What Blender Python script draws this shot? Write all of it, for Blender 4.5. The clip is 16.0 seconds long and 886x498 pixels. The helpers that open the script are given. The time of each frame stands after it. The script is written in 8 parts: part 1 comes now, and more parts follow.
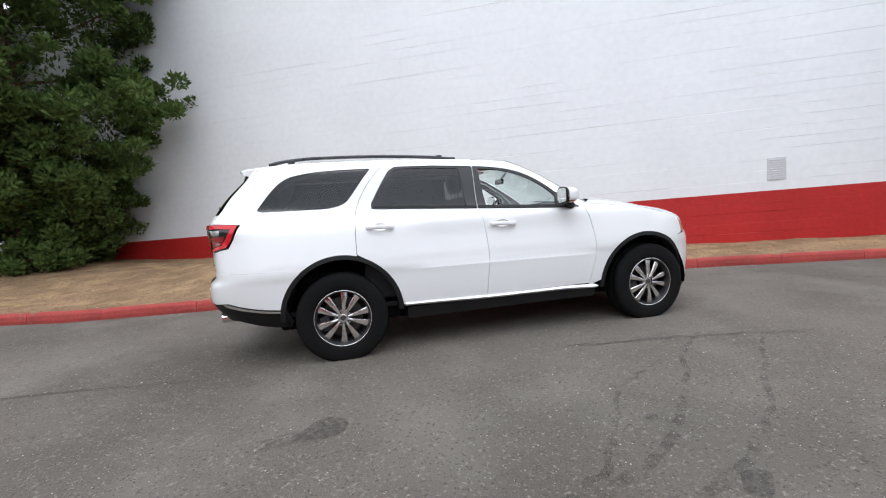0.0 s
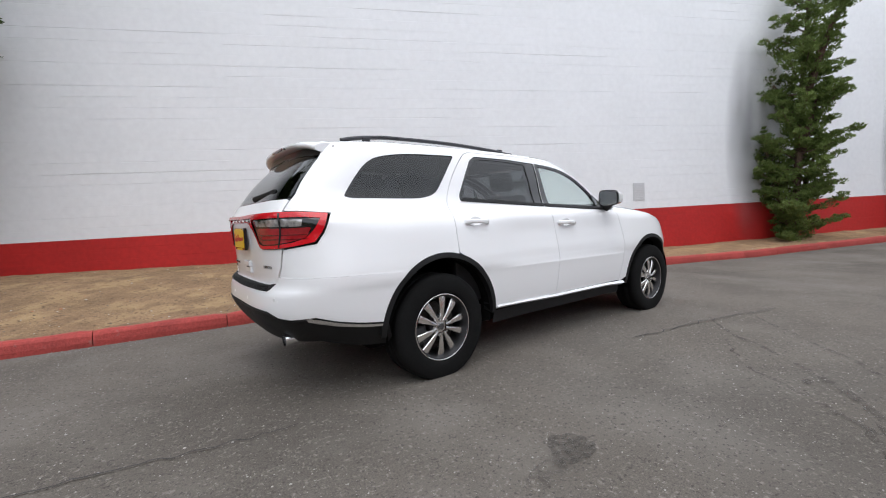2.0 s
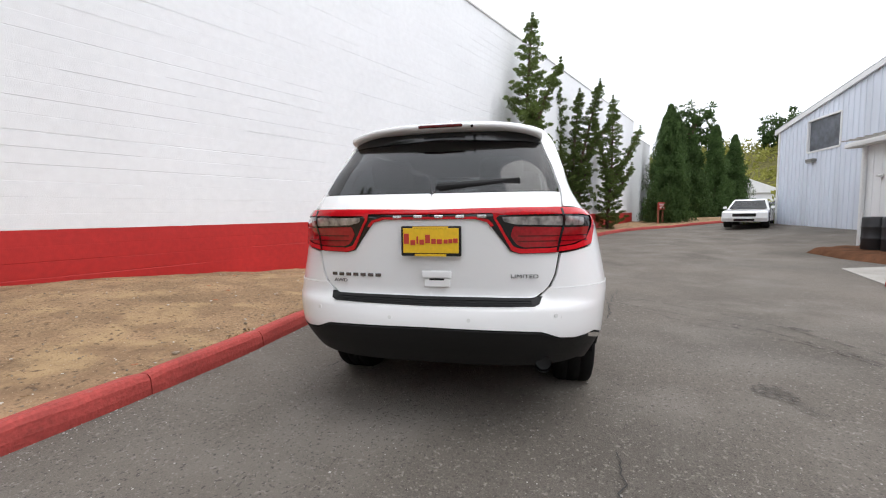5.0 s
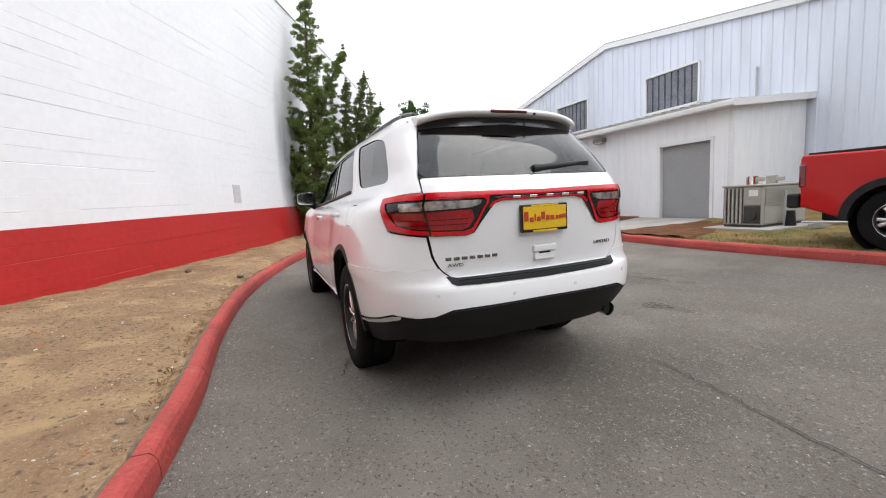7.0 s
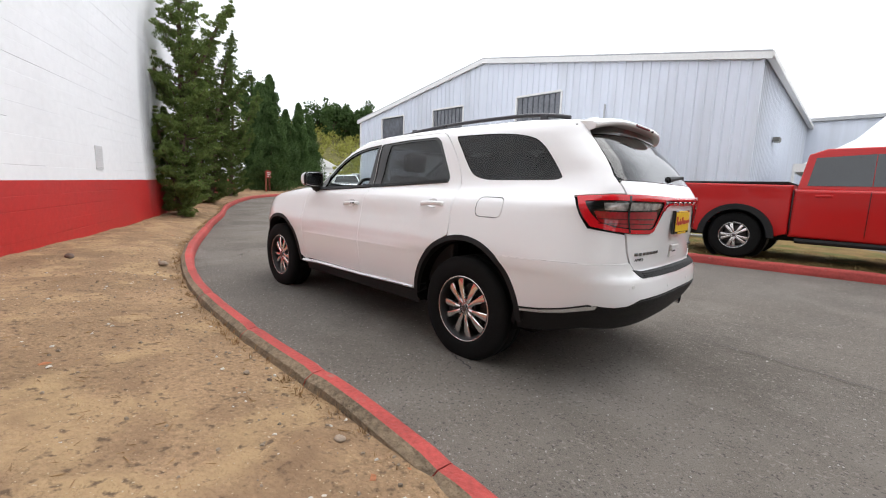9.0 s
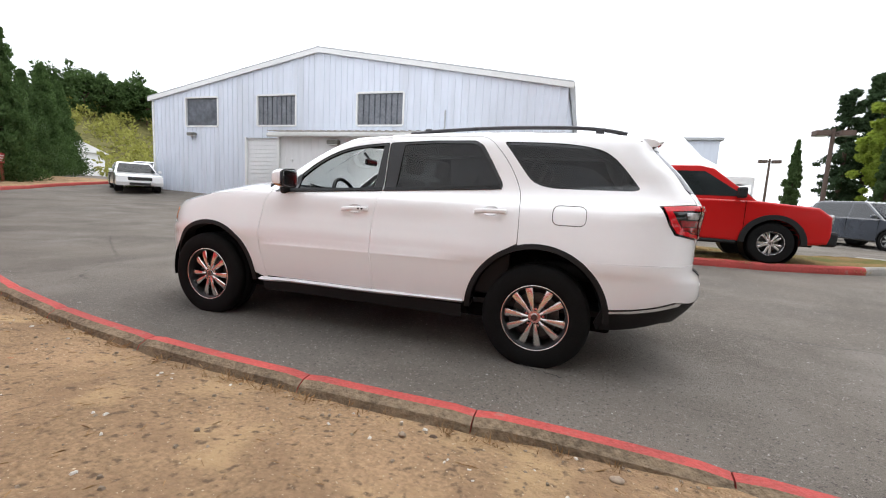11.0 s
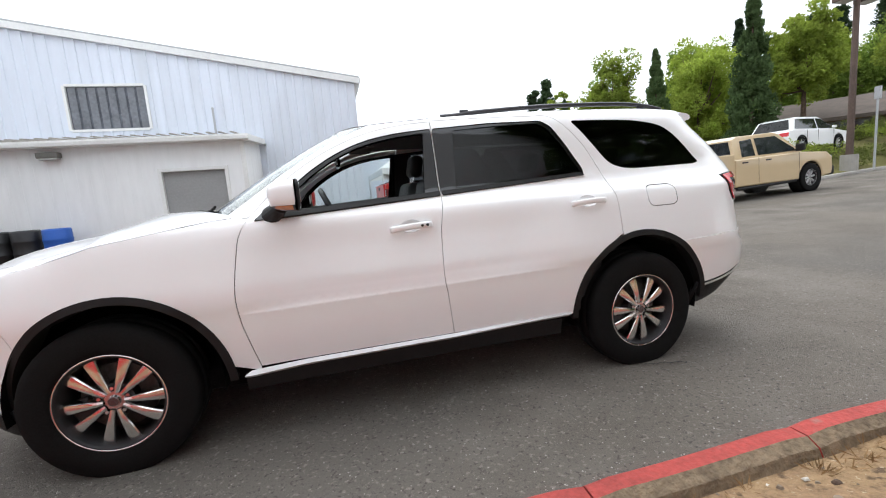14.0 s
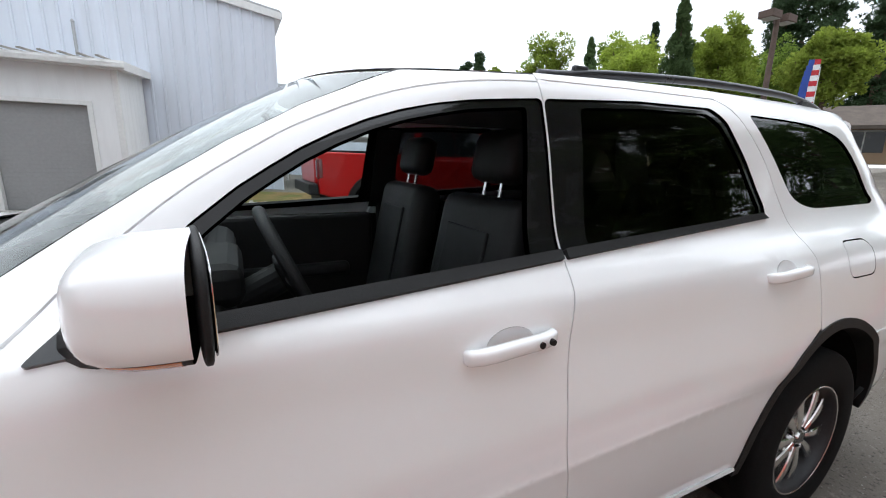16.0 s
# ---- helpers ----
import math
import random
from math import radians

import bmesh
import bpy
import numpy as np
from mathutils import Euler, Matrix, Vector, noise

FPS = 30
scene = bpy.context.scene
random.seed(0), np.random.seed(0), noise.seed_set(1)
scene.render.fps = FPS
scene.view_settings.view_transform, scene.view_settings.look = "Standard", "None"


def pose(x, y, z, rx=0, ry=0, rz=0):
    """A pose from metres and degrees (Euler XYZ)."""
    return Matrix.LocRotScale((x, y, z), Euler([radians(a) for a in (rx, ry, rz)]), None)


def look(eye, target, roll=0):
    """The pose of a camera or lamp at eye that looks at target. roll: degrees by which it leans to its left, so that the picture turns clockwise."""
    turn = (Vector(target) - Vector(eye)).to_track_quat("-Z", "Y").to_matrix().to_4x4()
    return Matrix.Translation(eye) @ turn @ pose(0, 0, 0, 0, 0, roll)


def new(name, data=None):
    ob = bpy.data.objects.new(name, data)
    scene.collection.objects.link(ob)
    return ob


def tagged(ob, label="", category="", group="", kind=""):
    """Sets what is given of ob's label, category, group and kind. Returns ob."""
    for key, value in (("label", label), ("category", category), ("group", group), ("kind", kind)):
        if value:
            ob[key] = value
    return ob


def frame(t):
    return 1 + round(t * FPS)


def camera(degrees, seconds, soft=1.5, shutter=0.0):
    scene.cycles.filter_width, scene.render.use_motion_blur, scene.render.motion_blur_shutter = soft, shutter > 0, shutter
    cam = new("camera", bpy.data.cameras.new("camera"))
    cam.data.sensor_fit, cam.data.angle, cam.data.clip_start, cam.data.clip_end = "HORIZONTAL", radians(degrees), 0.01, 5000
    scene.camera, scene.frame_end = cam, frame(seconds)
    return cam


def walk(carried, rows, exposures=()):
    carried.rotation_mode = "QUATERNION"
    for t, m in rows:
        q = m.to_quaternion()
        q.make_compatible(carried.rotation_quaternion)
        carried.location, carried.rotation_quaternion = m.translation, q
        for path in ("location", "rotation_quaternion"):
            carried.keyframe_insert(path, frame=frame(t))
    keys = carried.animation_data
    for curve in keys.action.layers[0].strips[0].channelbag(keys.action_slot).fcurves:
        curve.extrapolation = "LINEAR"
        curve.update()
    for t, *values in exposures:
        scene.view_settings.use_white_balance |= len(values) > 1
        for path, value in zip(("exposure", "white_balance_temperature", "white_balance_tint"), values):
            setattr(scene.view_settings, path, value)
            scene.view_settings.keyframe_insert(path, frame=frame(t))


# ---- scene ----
cam = camera(93.8, 16.0, soft=1.1)
PATH = [
    (0, (-1.429, -4.512, 1.231), (-0.985, -2.57, 1.054), -3.9),
    (0.5, (-1.944, -4.248, 1.209), (-1.335, -2.353, 1.017), -3.3),
    (1, (-2.437, -3.992, 1.2), (-1.573, -2.194, 1.059), -3.2),
    (1.5, (-2.871, -3.655, 1.173), (-1.845, -1.948, 0.992), -3.0),
    (2, (-3.286, -3.3, 1.172), (-2.085, -1.707, 1.025), -2.3),
    (2.5, (-3.659, -2.886, 1.166), (-2.263, -1.47, 0.956), -3.0),
    (3, (-3.963, -2.425, 1.166), (-2.437, -1.147, 0.971), -1.3),
    (3.5, (-4.237, -1.963, 1.175), (-2.546, -0.911, 0.994), -1.8),
    (5.8, (-4.77, 0.295, 1.196), (-2.783, 0.218, 0.982), -1.8),
    (6, (-4.738, 0.498, 1.193), (-2.77, 0.264, 0.945), -2.6),
    (6.5, (-4.644, 0.942, 1.202), (-2.725, 0.424, 0.998), -3.0),
    (7, (-4.585, 1.436, 1.213), (-2.756, 0.666, 0.977), -3.2),
    (7.5, (-4.35, 1.888, 1.205), (-2.594, 0.969, 0.948), -2.4),
    (8, (-4.13, 2.362, 1.22), (-2.526, 1.199, 0.949), 0.8),
    (8.5, (-3.828, 2.797, 1.231), (-2.285, 1.548, 0.988), -1.4),
    (9, (-3.472, 3.141, 1.235), (-2.086, 1.726, 0.958), 2.0),
    (11.5, (-1.313, 3.972, 1.232), (-0.911, 2.031, 0.968), 1.4),
    (12, (-0.873, 3.989, 1.247), (-0.694, 2.019, 0.952), 0.6),
    (12.5, (-0.456, 3.875, 1.227), (-0.523, 1.902, 0.905), 0.4),
    (13, (-0.074, 3.749, 1.216), (-0.38, 1.797, 0.907), 1.3),
    (13.5, (0.215, 3.52, 1.237), (-0.241, 1.607, 0.876), -2.7),
    (14, (0.402, 3.175, 1.261), (-0.098, 1.257, 0.994), -4.6),
    (14.5, (0.522, 2.778, 1.339), (-0.04, 0.872, 1.106), -3.2),
    (15, (0.519, 2.35, 1.415), (-0.111, 0.488, 1.044), -0.4),
    (15.5, (0.558, 1.947, 1.461), (-0.19, 0.151, 0.995), 0.7),
    (16, (0.503, 1.595, 1.49), (-0.372, -0.152, 1.064), 1.2),
]
walk(cam, [(t, look(e, g, r)) for t, e, g, r in PATH],
     [(0, 0.39, 6150, 9), (0.5, 0.33, 6170, 9), (2.0, 0.22, 6250, 10), (3.5, 0.24, 6350, 10), (6.0, 0.58, 6480, 10), (9.0, 0.57, 6500, 10), (11.5, 0.68, 6450, 9), (12.5, 0.72, 6450, 8), (13.5, 0.68, 6380, 8), (15.0, 0.64, 6250, 7), (16.0, 0.44, 6220, 7)])
# ---- world: bright overcast sky ----
world = bpy.data.worlds.new("sky")
scene.world = world
world.use_nodes = True
wn, wl = world.node_tree.nodes, world.node_tree.links
wn.clear()
w_out, w_bg = wn.new("ShaderNodeOutputWorld"), wn.new("ShaderNodeBackground")
w_sky = wn.new("ShaderNodeTexSky")
w_sky.sky_type, w_sky.sun_disc = "NISHITA", False
w_sky.sun_elevation, w_sky.sun_rotation = radians(55), radians(150)
w_sky.air_density, w_sky.dust_density = 1.0, 3.0
w_tc, w_sep = wn.new("ShaderNodeTexCoord"), wn.new("ShaderNodeSeparateXYZ")
w_cloud = wn.new("ShaderNodeTexNoise")
w_cloud.inputs["Scale"].default_value, w_cloud.inputs["Detail"].default_value = 2.2, 5
w_map = wn.new("ShaderNodeMapRange")          # overcast: zenith brighter than the horizon
w_map.inputs["From Min"].default_value, w_map.inputs["From Max"].default_value = 0.0, 1.0
w_map.inputs["To Min"].default_value, w_map.inputs["To Max"].default_value = 9.6, 13.5
w_cm = wn.new("ShaderNodeMapRange")
w_cm.inputs["From Min"].default_value, w_cm.inputs["From Max"].default_value = 0.3, 0.7
w_cm.inputs["To Min"].default_value, w_cm.inputs["To Max"].default_value = 0.82, 1.12
w_mul = wn.new("ShaderNodeMath")
w_mul.operation = "MULTIPLY"
w_col = wn.new("ShaderNodeVectorMath")
w_col.operation = "SCALE"
w_col.inputs[0].default_value = (0.953, 0.975, 1.025)
w_mix = wn.new("ShaderNodeMix")
w_mix.data_type = "RGBA"
w_mix.inputs["Factor"].default_value = 0.9
wl.new(w_tc.outputs["Generated"], w_sep.inputs[0])
wl.new(w_tc.outputs["Generated"], w_cloud.inputs["Vector"])
wl.new(w_sep.outputs["Z"], w_map.inputs["Value"])
wl.new(w_cloud.outputs["Fac"], w_cm.inputs["Value"])
wl.new(w_map.outputs[0], w_mul.inputs[0])
wl.new(w_cm.outputs[0], w_mul.inputs[1])
wl.new(w_mul.outputs[0], w_col.inputs["Scale"])
wl.new(w_sky.outputs[0], w_mix.inputs["A"])
wl.new(w_col.outputs[0], w_mix.inputs["B"])
wl.new(w_mix.outputs["Result"], w_bg.inputs["Color"])
w_bg.inputs["Strength"].default_value = 0.12
wl.new(w_bg.outputs[0], w_out.inputs["Surface"])
sun = new("sun", bpy.data.lights.new("sun", "SUN"))
sun.data.energy, sun.data.angle, sun.data.color = 0.7, radians(40), (1.0, 0.97, 0.93)
sun.matrix_world = look((0, 0, 30), (4, 7, 10))

# ---- materials ----


def mat(name, base, rough=0.5, metal=0.0, var=0.12, fine=60.0, coarse=3.0, bump=0.0, bump_scale=None, dark=None,
        coat=0.0, rough_var=0.08, trans=0.0, ior=1.45, rand=0.0, alpha=1.0, emit=None, spec=0.5, stretch=(1, 1, 1)):
    """A principled surface whose colour varies at two scales, in metres, with fine relief."""
    m = bpy.data.materials.new(name)
    m.use_nodes = True
    n, l = m.node_tree.nodes, m.node_tree.links
    b = n["Principled BSDF"]
    b.inputs["Roughness"].default_value, b.inputs["Metallic"].default_value = rough, metal
    b.inputs["Coat Weight"].default_value, b.inputs["Coat Roughness"].default_value = coat, 0.03
    b.inputs["Transmission Weight"].default_value, b.inputs["IOR"].default_value = trans, ior
    b.inputs["Alpha"].default_value = alpha
    b.inputs["Specular IOR Level"].default_value = spec
    if emit:
        b.inputs["Emission Color"].default_value, b.inputs["Emission Strength"].default_value = (*emit[:3], 1), emit[3]
    tc, mp = n.new("ShaderNodeTexCoord"), n.new("ShaderNodeMapping")
    mp.inputs["Scale"].default_value = stretch
    l.new(tc.outputs["Object"], mp.inputs["Vector"])
    f, c = n.new("ShaderNodeTexNoise"), n.new("ShaderNodeTexNoise")
    f.inputs["Scale"].default_value, f.inputs["Detail"].default_value = fine, 6
    c.inputs["Scale"].default_value, c.inputs["Detail"].default_value = coarse, 5
    l.new(mp.outputs[0], f.inputs["Vector"])
    l.new(mp.outputs[0], c.inputs["Vector"])
    add = n.new("ShaderNodeMath")
    add.operation = "ADD"
    l.new(f.outputs["Fac"], add.inputs[0])
    l.new(c.outputs["Fac"], add.inputs[1])
    ramp = n.new("ShaderNodeMapRange")
    ramp.inputs["From Min"].default_value, ramp.inputs["From Max"].default_value = 0.65, 1.35
    l.new(add.outputs[0], ramp.inputs["Value"])
    mix = n.new("ShaderNodeMix")
    mix.data_type = "RGBA"
    d = dark or tuple(v * (1 - 2 * var) for v in base)
    mix.inputs["A"].default_value = (*d, 1)
    mix.inputs["B"].default_value = (*[min(1, v * (1 + (0 if dark else var))) for v in base], 1)
    l.new(ramp.outputs[0], mix.inputs["Factor"])
    out = mix.outputs["Result"]
    if rand:
        oi, hsv, mr = n.new("ShaderNodeObjectInfo"), n.new("ShaderNodeHueSaturation"), n.new("ShaderNodeMapRange")
        geo, sm = n.new("ShaderNodeNewGeometry"), n.new("ShaderNodeMath")
        sm.operation = "ADD"
        l.new(oi.outputs["Random"], sm.inputs[0])
        l.new(geo.outputs["Random Per Island"], sm.inputs[1])
        mr.inputs["From Max"].default_value = 2.0
        mr.inputs["To Min"].default_value, mr.inputs["To Max"].default_value = 1 - rand, 1 + rand
        l.new(sm.outputs[0], mr.inputs["Value"])
        l.new(mr.outputs[0], hsv.inputs["Value"])
        l.new(out, hsv.inputs["Color"])
        out = hsv.outputs[0]
    l.new(out, b.inputs["Base Color"])
    if rough_var:
        rr = n.new("ShaderNodeMapRange")
        rr.inputs["To Min"].default_value, rr.inputs["To Max"].default_value = max(0, rough - rough_var), min(1, rough + rough_var)
        l.new(c.outputs["Fac"], rr.inputs["Value"])
        l.new(rr.outputs[0], b.inputs["Roughness"])
    if bump:
        bp = n.new("ShaderNodeBump")
        bp.inputs["Strength"].default_value, bp.inputs["Distance"].default_value = 1.0, bump
        g = f
        if bump_scale:
            g = n.new("ShaderNodeTexNoise")
            g.inputs["Scale"].default_value, g.inputs["Detail"].default_value = bump_scale, 5
            l.new(mp.outputs[0], g.inputs["Vector"])
        l.new(g.outputs["Fac"], bp.inputs["Height"])
        l.new(bp.outputs[0], b.inputs["Normal"])
    return m


def stained(m, tint, scale, lo, hi, detail=6, stretch=(1, 1, 1)):
    """Adds a layer of stains of the given colour over a material's base colour."""
    n, l = m.node_tree.nodes, m.node_tree.links
    b = n["Principled BSDF"]
    old = b.inputs["Base Color"].links[0].from_socket
    tc, mp, t, r, x = (n.new("ShaderNode" + k) for k in ("TexCoord", "Mapping", "TexNoise", "MapRange", "Mix"))
    mp.inputs["Scale"].default_value = stretch
    mp.inputs["Location"].default_value = (3.1, 7.7, 1.3)
    t.inputs["Scale"].default_value, t.inputs["Detail"].default_value = scale, detail
    r.inputs["From Min"].default_value, r.inputs["From Max"].default_value = lo, hi
    x.data_type = "RGBA"
    x.inputs["B"].default_value = (*tint, 1)
    l.new(tc.outputs["Object"], mp.inputs[0])
    l.new(mp.outputs[0], t.inputs["Vector"])
    l.new(t.outputs["Fac"], r.inputs["Value"])
    l.new(r.outputs[0], x.inputs["Factor"])
    l.new(old, x.inputs["A"])
    l.new(x.outputs["Result"], b.inputs["Base Color"])
    return m


ASPHALT = mat("asphalt", (0.178, 0.158, 0.136), 0.9, var=0.24, fine=160, coarse=0.5, bump=0.012, bump_scale=130, spec=0.12)
stained(ASPHALT, (0.21, 0.19, 0.167), 1.1, 0.48, 0.72)
stained(ASPHALT, (0.145, 0.134, 0.121), 0.35, 0.5, 0.8)
stained(ASPHALT, (0.258, 0.235, 0.208), 42, 0.59, 0.72, 3)
stained(ASPHALT, (0.085, 0.077, 0.068), 60, 0.58, 0.70, 3)
stained(ASPHALT, (0.38, 0.36, 0.33), 95, 0.68, 0.75, 2)
CRACK = mat("crack_filler", (0.045, 0.042, 0.04), 0.8, var=0.2, fine=100, coarse=5)
DIRT = mat("dirt", (0.335, 0.222, 0.132), 0.95, var=0.25, fine=45, coarse=1.4, bump=0.02, bump_scale=60, spec=0.1)
stained(DIRT, (0.42, 0.29, 0.16), 2.2, 0.5, 0.68)
stained(DIRT, (0.235, 0.152, 0.092), 3.1, 0.52, 0.70)
stained(DIRT, (0.14, 0.095, 0.062), 22.0, 0.57, 0.68)
stained(DIRT, (0.50, 0.40, 0.28), 60.0, 0.66, 0.73, 3)
GRASS_DRY = mat("dry_turf", (0.25, 0.17, 0.075), 0.95, var=0.25, fine=50, coarse=2.0, bump=0.03, bump_scale=70, spec=0.1)
stained(GRASS_DRY, (0.13, 0.135, 0.045), 1.4, 0.48, 0.62)
MULCH = mat("bark_mulch", (0.16, 0.075, 0.04), 0.95, var=0.3, fine=60, coarse=3, bump=0.03, spec=0.1)
WALL_WHITE = mat("white_block_paint", (0.87, 0.875, 0.89), 0.55, var=0.03, fine=8, coarse=0.6, bump=0.002, bump_scale=90)
WALL_RED = mat("red_block_paint", (0.50, 0.022, 0.020), 0.5, var=0.1, fine=12, coarse=0.8, bump=0.002, bump_scale=90)
KERB_RED = mat("red_kerb_paint", (0.40, 0.060, 0.050), 0.75, var=0.18, fine=40, coarse=2.5, bump=0.006, bump_scale=60, rand=0.12)
stained(KERB_RED, (0.25, 0.17, 0.14), 9.0, 0.64, 0.80)
CONCRETE = mat("concrete", (0.36, 0.34, 0.31), 0.9, var=0.16, fine=60, coarse=2, bump=0.006, bump_scale=80)
KERB_BACK = mat("mossy_concrete", (0.22, 0.165, 0.108), 0.95, var=0.3, fine=30, coarse=4, bump=0.015, bump_scale=50)
METAL_WALL = mat("white_ribbed_steel", (0.66, 0.70, 0.78), 0.45, var=0.04, fine=5, coarse=0.5, stretch=(1, 1, 0.15))
stained(METAL_WALL, (0.55, 0.58, 0.63), 1.2, 0.5, 0.75, stretch=(1, 1, 0.1))
LEAN_WALL = mat("off_white_steel", (0.78, 0.785, 0.79), 0.5, var=0.04, fine=6, coarse=0.6, stretch=(1, 1, 0.2))
TRIM_WHITE = mat("white_trim", (0.74, 0.74, 0.73), 0.45, var=0.05, fine=20, coarse=1)
ROOF_GREY = mat("grey_roof_edge", (0.42, 0.43, 0.44), 0.5, var=0.08, fine=20, coarse=1)
DOOR_GREY = mat("grey_roller_door", (0.30, 0.30, 0.30), 0.6, var=0.06, fine=20, coarse=1)
DOOR_WHITE = mat("white_roller_door", (0.70, 0.70, 0.70), 0.55, var=0.06, fine=20, coarse=1)
LOUVRE = mat("grey_louvre", (0.17, 0.18, 0.20), 0.4, var=0.2, fine=10, coarse=2.0)
BARK = mat("bark", (0.13, 0.085, 0.06), 0.9, var=0.3, fine=25, coarse=5, bump=0.02, bump_scale=30)
BARK_RED = mat("reddish_bark", (0.15, 0.075, 0.05), 0.9, var=0.3, fine=25, coarse=5, bump=0.02, bump_scale=30)


def leafmat(name, col, rand=0.35, through_light=0.38):
    m = mat(name, col, 0.75, var=0.2, fine=8, coarse=0.9, rand=rand, rough_var=0, spec=0.2)
    b = m.node_tree.nodes["Principled BSDF"]
    n, l = m.node_tree.nodes, m.node_tree.links
    tr, mx = n.new("ShaderNodeBsdfTranslucent"), n.new("ShaderNodeMixShader")
    mx.inputs["Fac"].default_value = through_light
    l.new(b.inputs["Base Color"].links[0].from_socket, tr.inputs["Color"])
    l.new(b.outputs[0], mx.inputs[1])
    l.new(tr.outputs[0], mx.inputs[2])
    l.new(mx.outputs[0], n["Material Output"].inputs["Surface"])
    return m


LEAF_JUNIPER = leafmat("juniper_foliage", (0.150, 0.205, 0.060), 0.5, 0.25)
LEAF_CEDAR = leafmat("cedar_foliage", (0.108, 0.165, 0.044), 0.5, 0.12)
LEAF_DARK = leafmat("dark_conifer_foliage", (0.055, 0.090, 0.042), 0.35, 0.2)
LEAF_HEDGE = leafmat("cypress_foliage", (0.078, 0.130, 0.042), 0.35, 0.25)
LEAF_LIGHT = leafmat("light_green_leaves", (0.32, 0.40, 0.068), 0.3, 0.48)
LEAF_MID = leafmat("green_leaves", (0.21, 0.30, 0.056), 0.35, 0.45)
LEAF_POPLAR = leafmat("columnar_tree_foliage", (0.095, 0.148, 0.055), 0.35, 0.25)
LEAF_HILL = leafmat("hillside_scrub", (0.29, 0.29, 0.075), 0.35, 0.42)
# ---- helpers ----


def obj(name, verts, faces, material, parent=None, smooth=False, label="", category="", group="", kind=""):
    me = bpy.data.meshes.new(name)
    me.from_pydata([tuple(v) for v in verts], [], [tuple(f) for f in faces])
    if smooth:
        me.polygons.foreach_set("use_smooth", [True] * len(me.polygons))
    for m_ in (material if isinstance(material, (list, tuple)) else [material]):
        me.materials.append(m_)
    me.update()
    ob = new(name, me)
    if parent is not None:
        ob.parent = parent
    return tagged(ob, label, category, group, kind)


def part(name, bm, material, parent=None, label="", smooth=False):
    me = bpy.data.meshes.new(name)
    bm.normal_update()
    bm.to_mesh(me)
    bm.free()
    for m_ in (material if isinstance(material, (list, tuple)) else [material]):
        me.materials.append(m_)
    if smooth:
        me.polygons.foreach_set("use_smooth", [True] * len(me.polygons))
    ob = new(name, me)
    if parent is not None:
        ob.parent = parent
    return tagged(ob, label)


def thing(name, m, label, category, group="", kind=""):
    e = new(name)
    e.matrix_basis = m
    return tagged(e, label, category, group, kind)


def box(bm, x0, x1, y0, y1, z0, z1, bevel=0.0, m=None, seg=2):
    r = bmesh.ops.create_cube(bm, size=1.0)
    vs = r["verts"]
    for v in vs:
        v.co = Vector(((x0 + x1) / 2 + v.co.x * (x1 - x0), (y0 + y1) / 2 + v.co.y * (y1 - y0), (z0 + z1) / 2 + v.co.z * (z1 - z0)))
    if bevel:
        es = list({e for v in vs for e in v.link_edges})
        r = bmesh.ops.bevel(bm, geom=es, offset=bevel, segments=seg, profile=0.5, affect="EDGES")
        vs = list({v for f in r["faces"] for v in f.verts} | {v for v in vs if v.is_valid})
    if m is not None:
        for v in vs:
            v.co = m @ v.co
    return vs


def boxbm(*a, **k):
    bm = bmesh.new()
    box(bm, *a, **k)
    return bm


def cyl(bm, p, q, r0, r1=None, seg=16, caps=True):
    """A tapered round bar from p to q."""
    p, q = Vector(p), Vector(q)
    d = q - p
    m = Matrix.Translation((p + q) / 2) @ d.to_track_quat("Z", "Y").to_matrix().to_4x4()
    r = bmesh.ops.create_cone(bm, cap_ends=caps, segments=seg, radius1=r0, radius2=r0 if r1 is None else r1, depth=d.length, matrix=m)
    return r["verts"]


def cylbm(*a, **k):
    bm = bmesh.new()
    cyl(bm, *a, **k)
    return bm


def spline(pts, n):
    """n points along a smooth curve through the given ones."""
    P = [Vector(p) for p in pts]
    P = [2 * P[0] - P[1]] + P + [2 * P[-1] - P[-2]]
    out = []
    for i in range(n):
        s = i / (n - 1) * (len(P) - 3)
        k = min(int(s), len(P) - 4)
        t = s - k
        a, b, c, d = P[k:k + 4]
        out.append(0.5 * ((2 * b) + (c - a) * t + (2 * a - 5 * b + 4 * c - d) * t * t + (3 * b - a - 3 * c + d) * t ** 3))
    return out


def smoothstep(a, b, x):
    t = min(1, max(0, (x - a) / (b - a)))
    return t * t * (3 - 2 * t)


def ground_z(x, y):
    """Height of the asphalt: level round the parked car, rising away from it."""
    back = smoothstep(-13, -9, y)
    return (0.024 + 0.03 * min(max(0, x - 8), 30) + 0.08 * min(max(0, -9 - y), 5) * smoothstep(-5, 1, x) + 0.042 * min(max(0, -5.5 - x), 40) * (0.25 + 0.75 * back)
            + 0.05 * smoothstep(-3.0, -5.4, y) * smoothstep(-10.5, -7.5, x))


# ---- ground ----
def steps(lo, hi, fine_lo, fine_hi, d):
    a = [fine_lo + d * i for i in range(int((fine_hi - fine_lo) / d) + 1)]
    w, x = d, fine_hi
    while x < hi:
        w *= 1.25
        x += w
        a.append(min(x, hi))
    w, x = d, fine_lo
    while x > lo:
        w *= 1.25
        x -= w
        a.insert(0, max(x, lo))
    return a


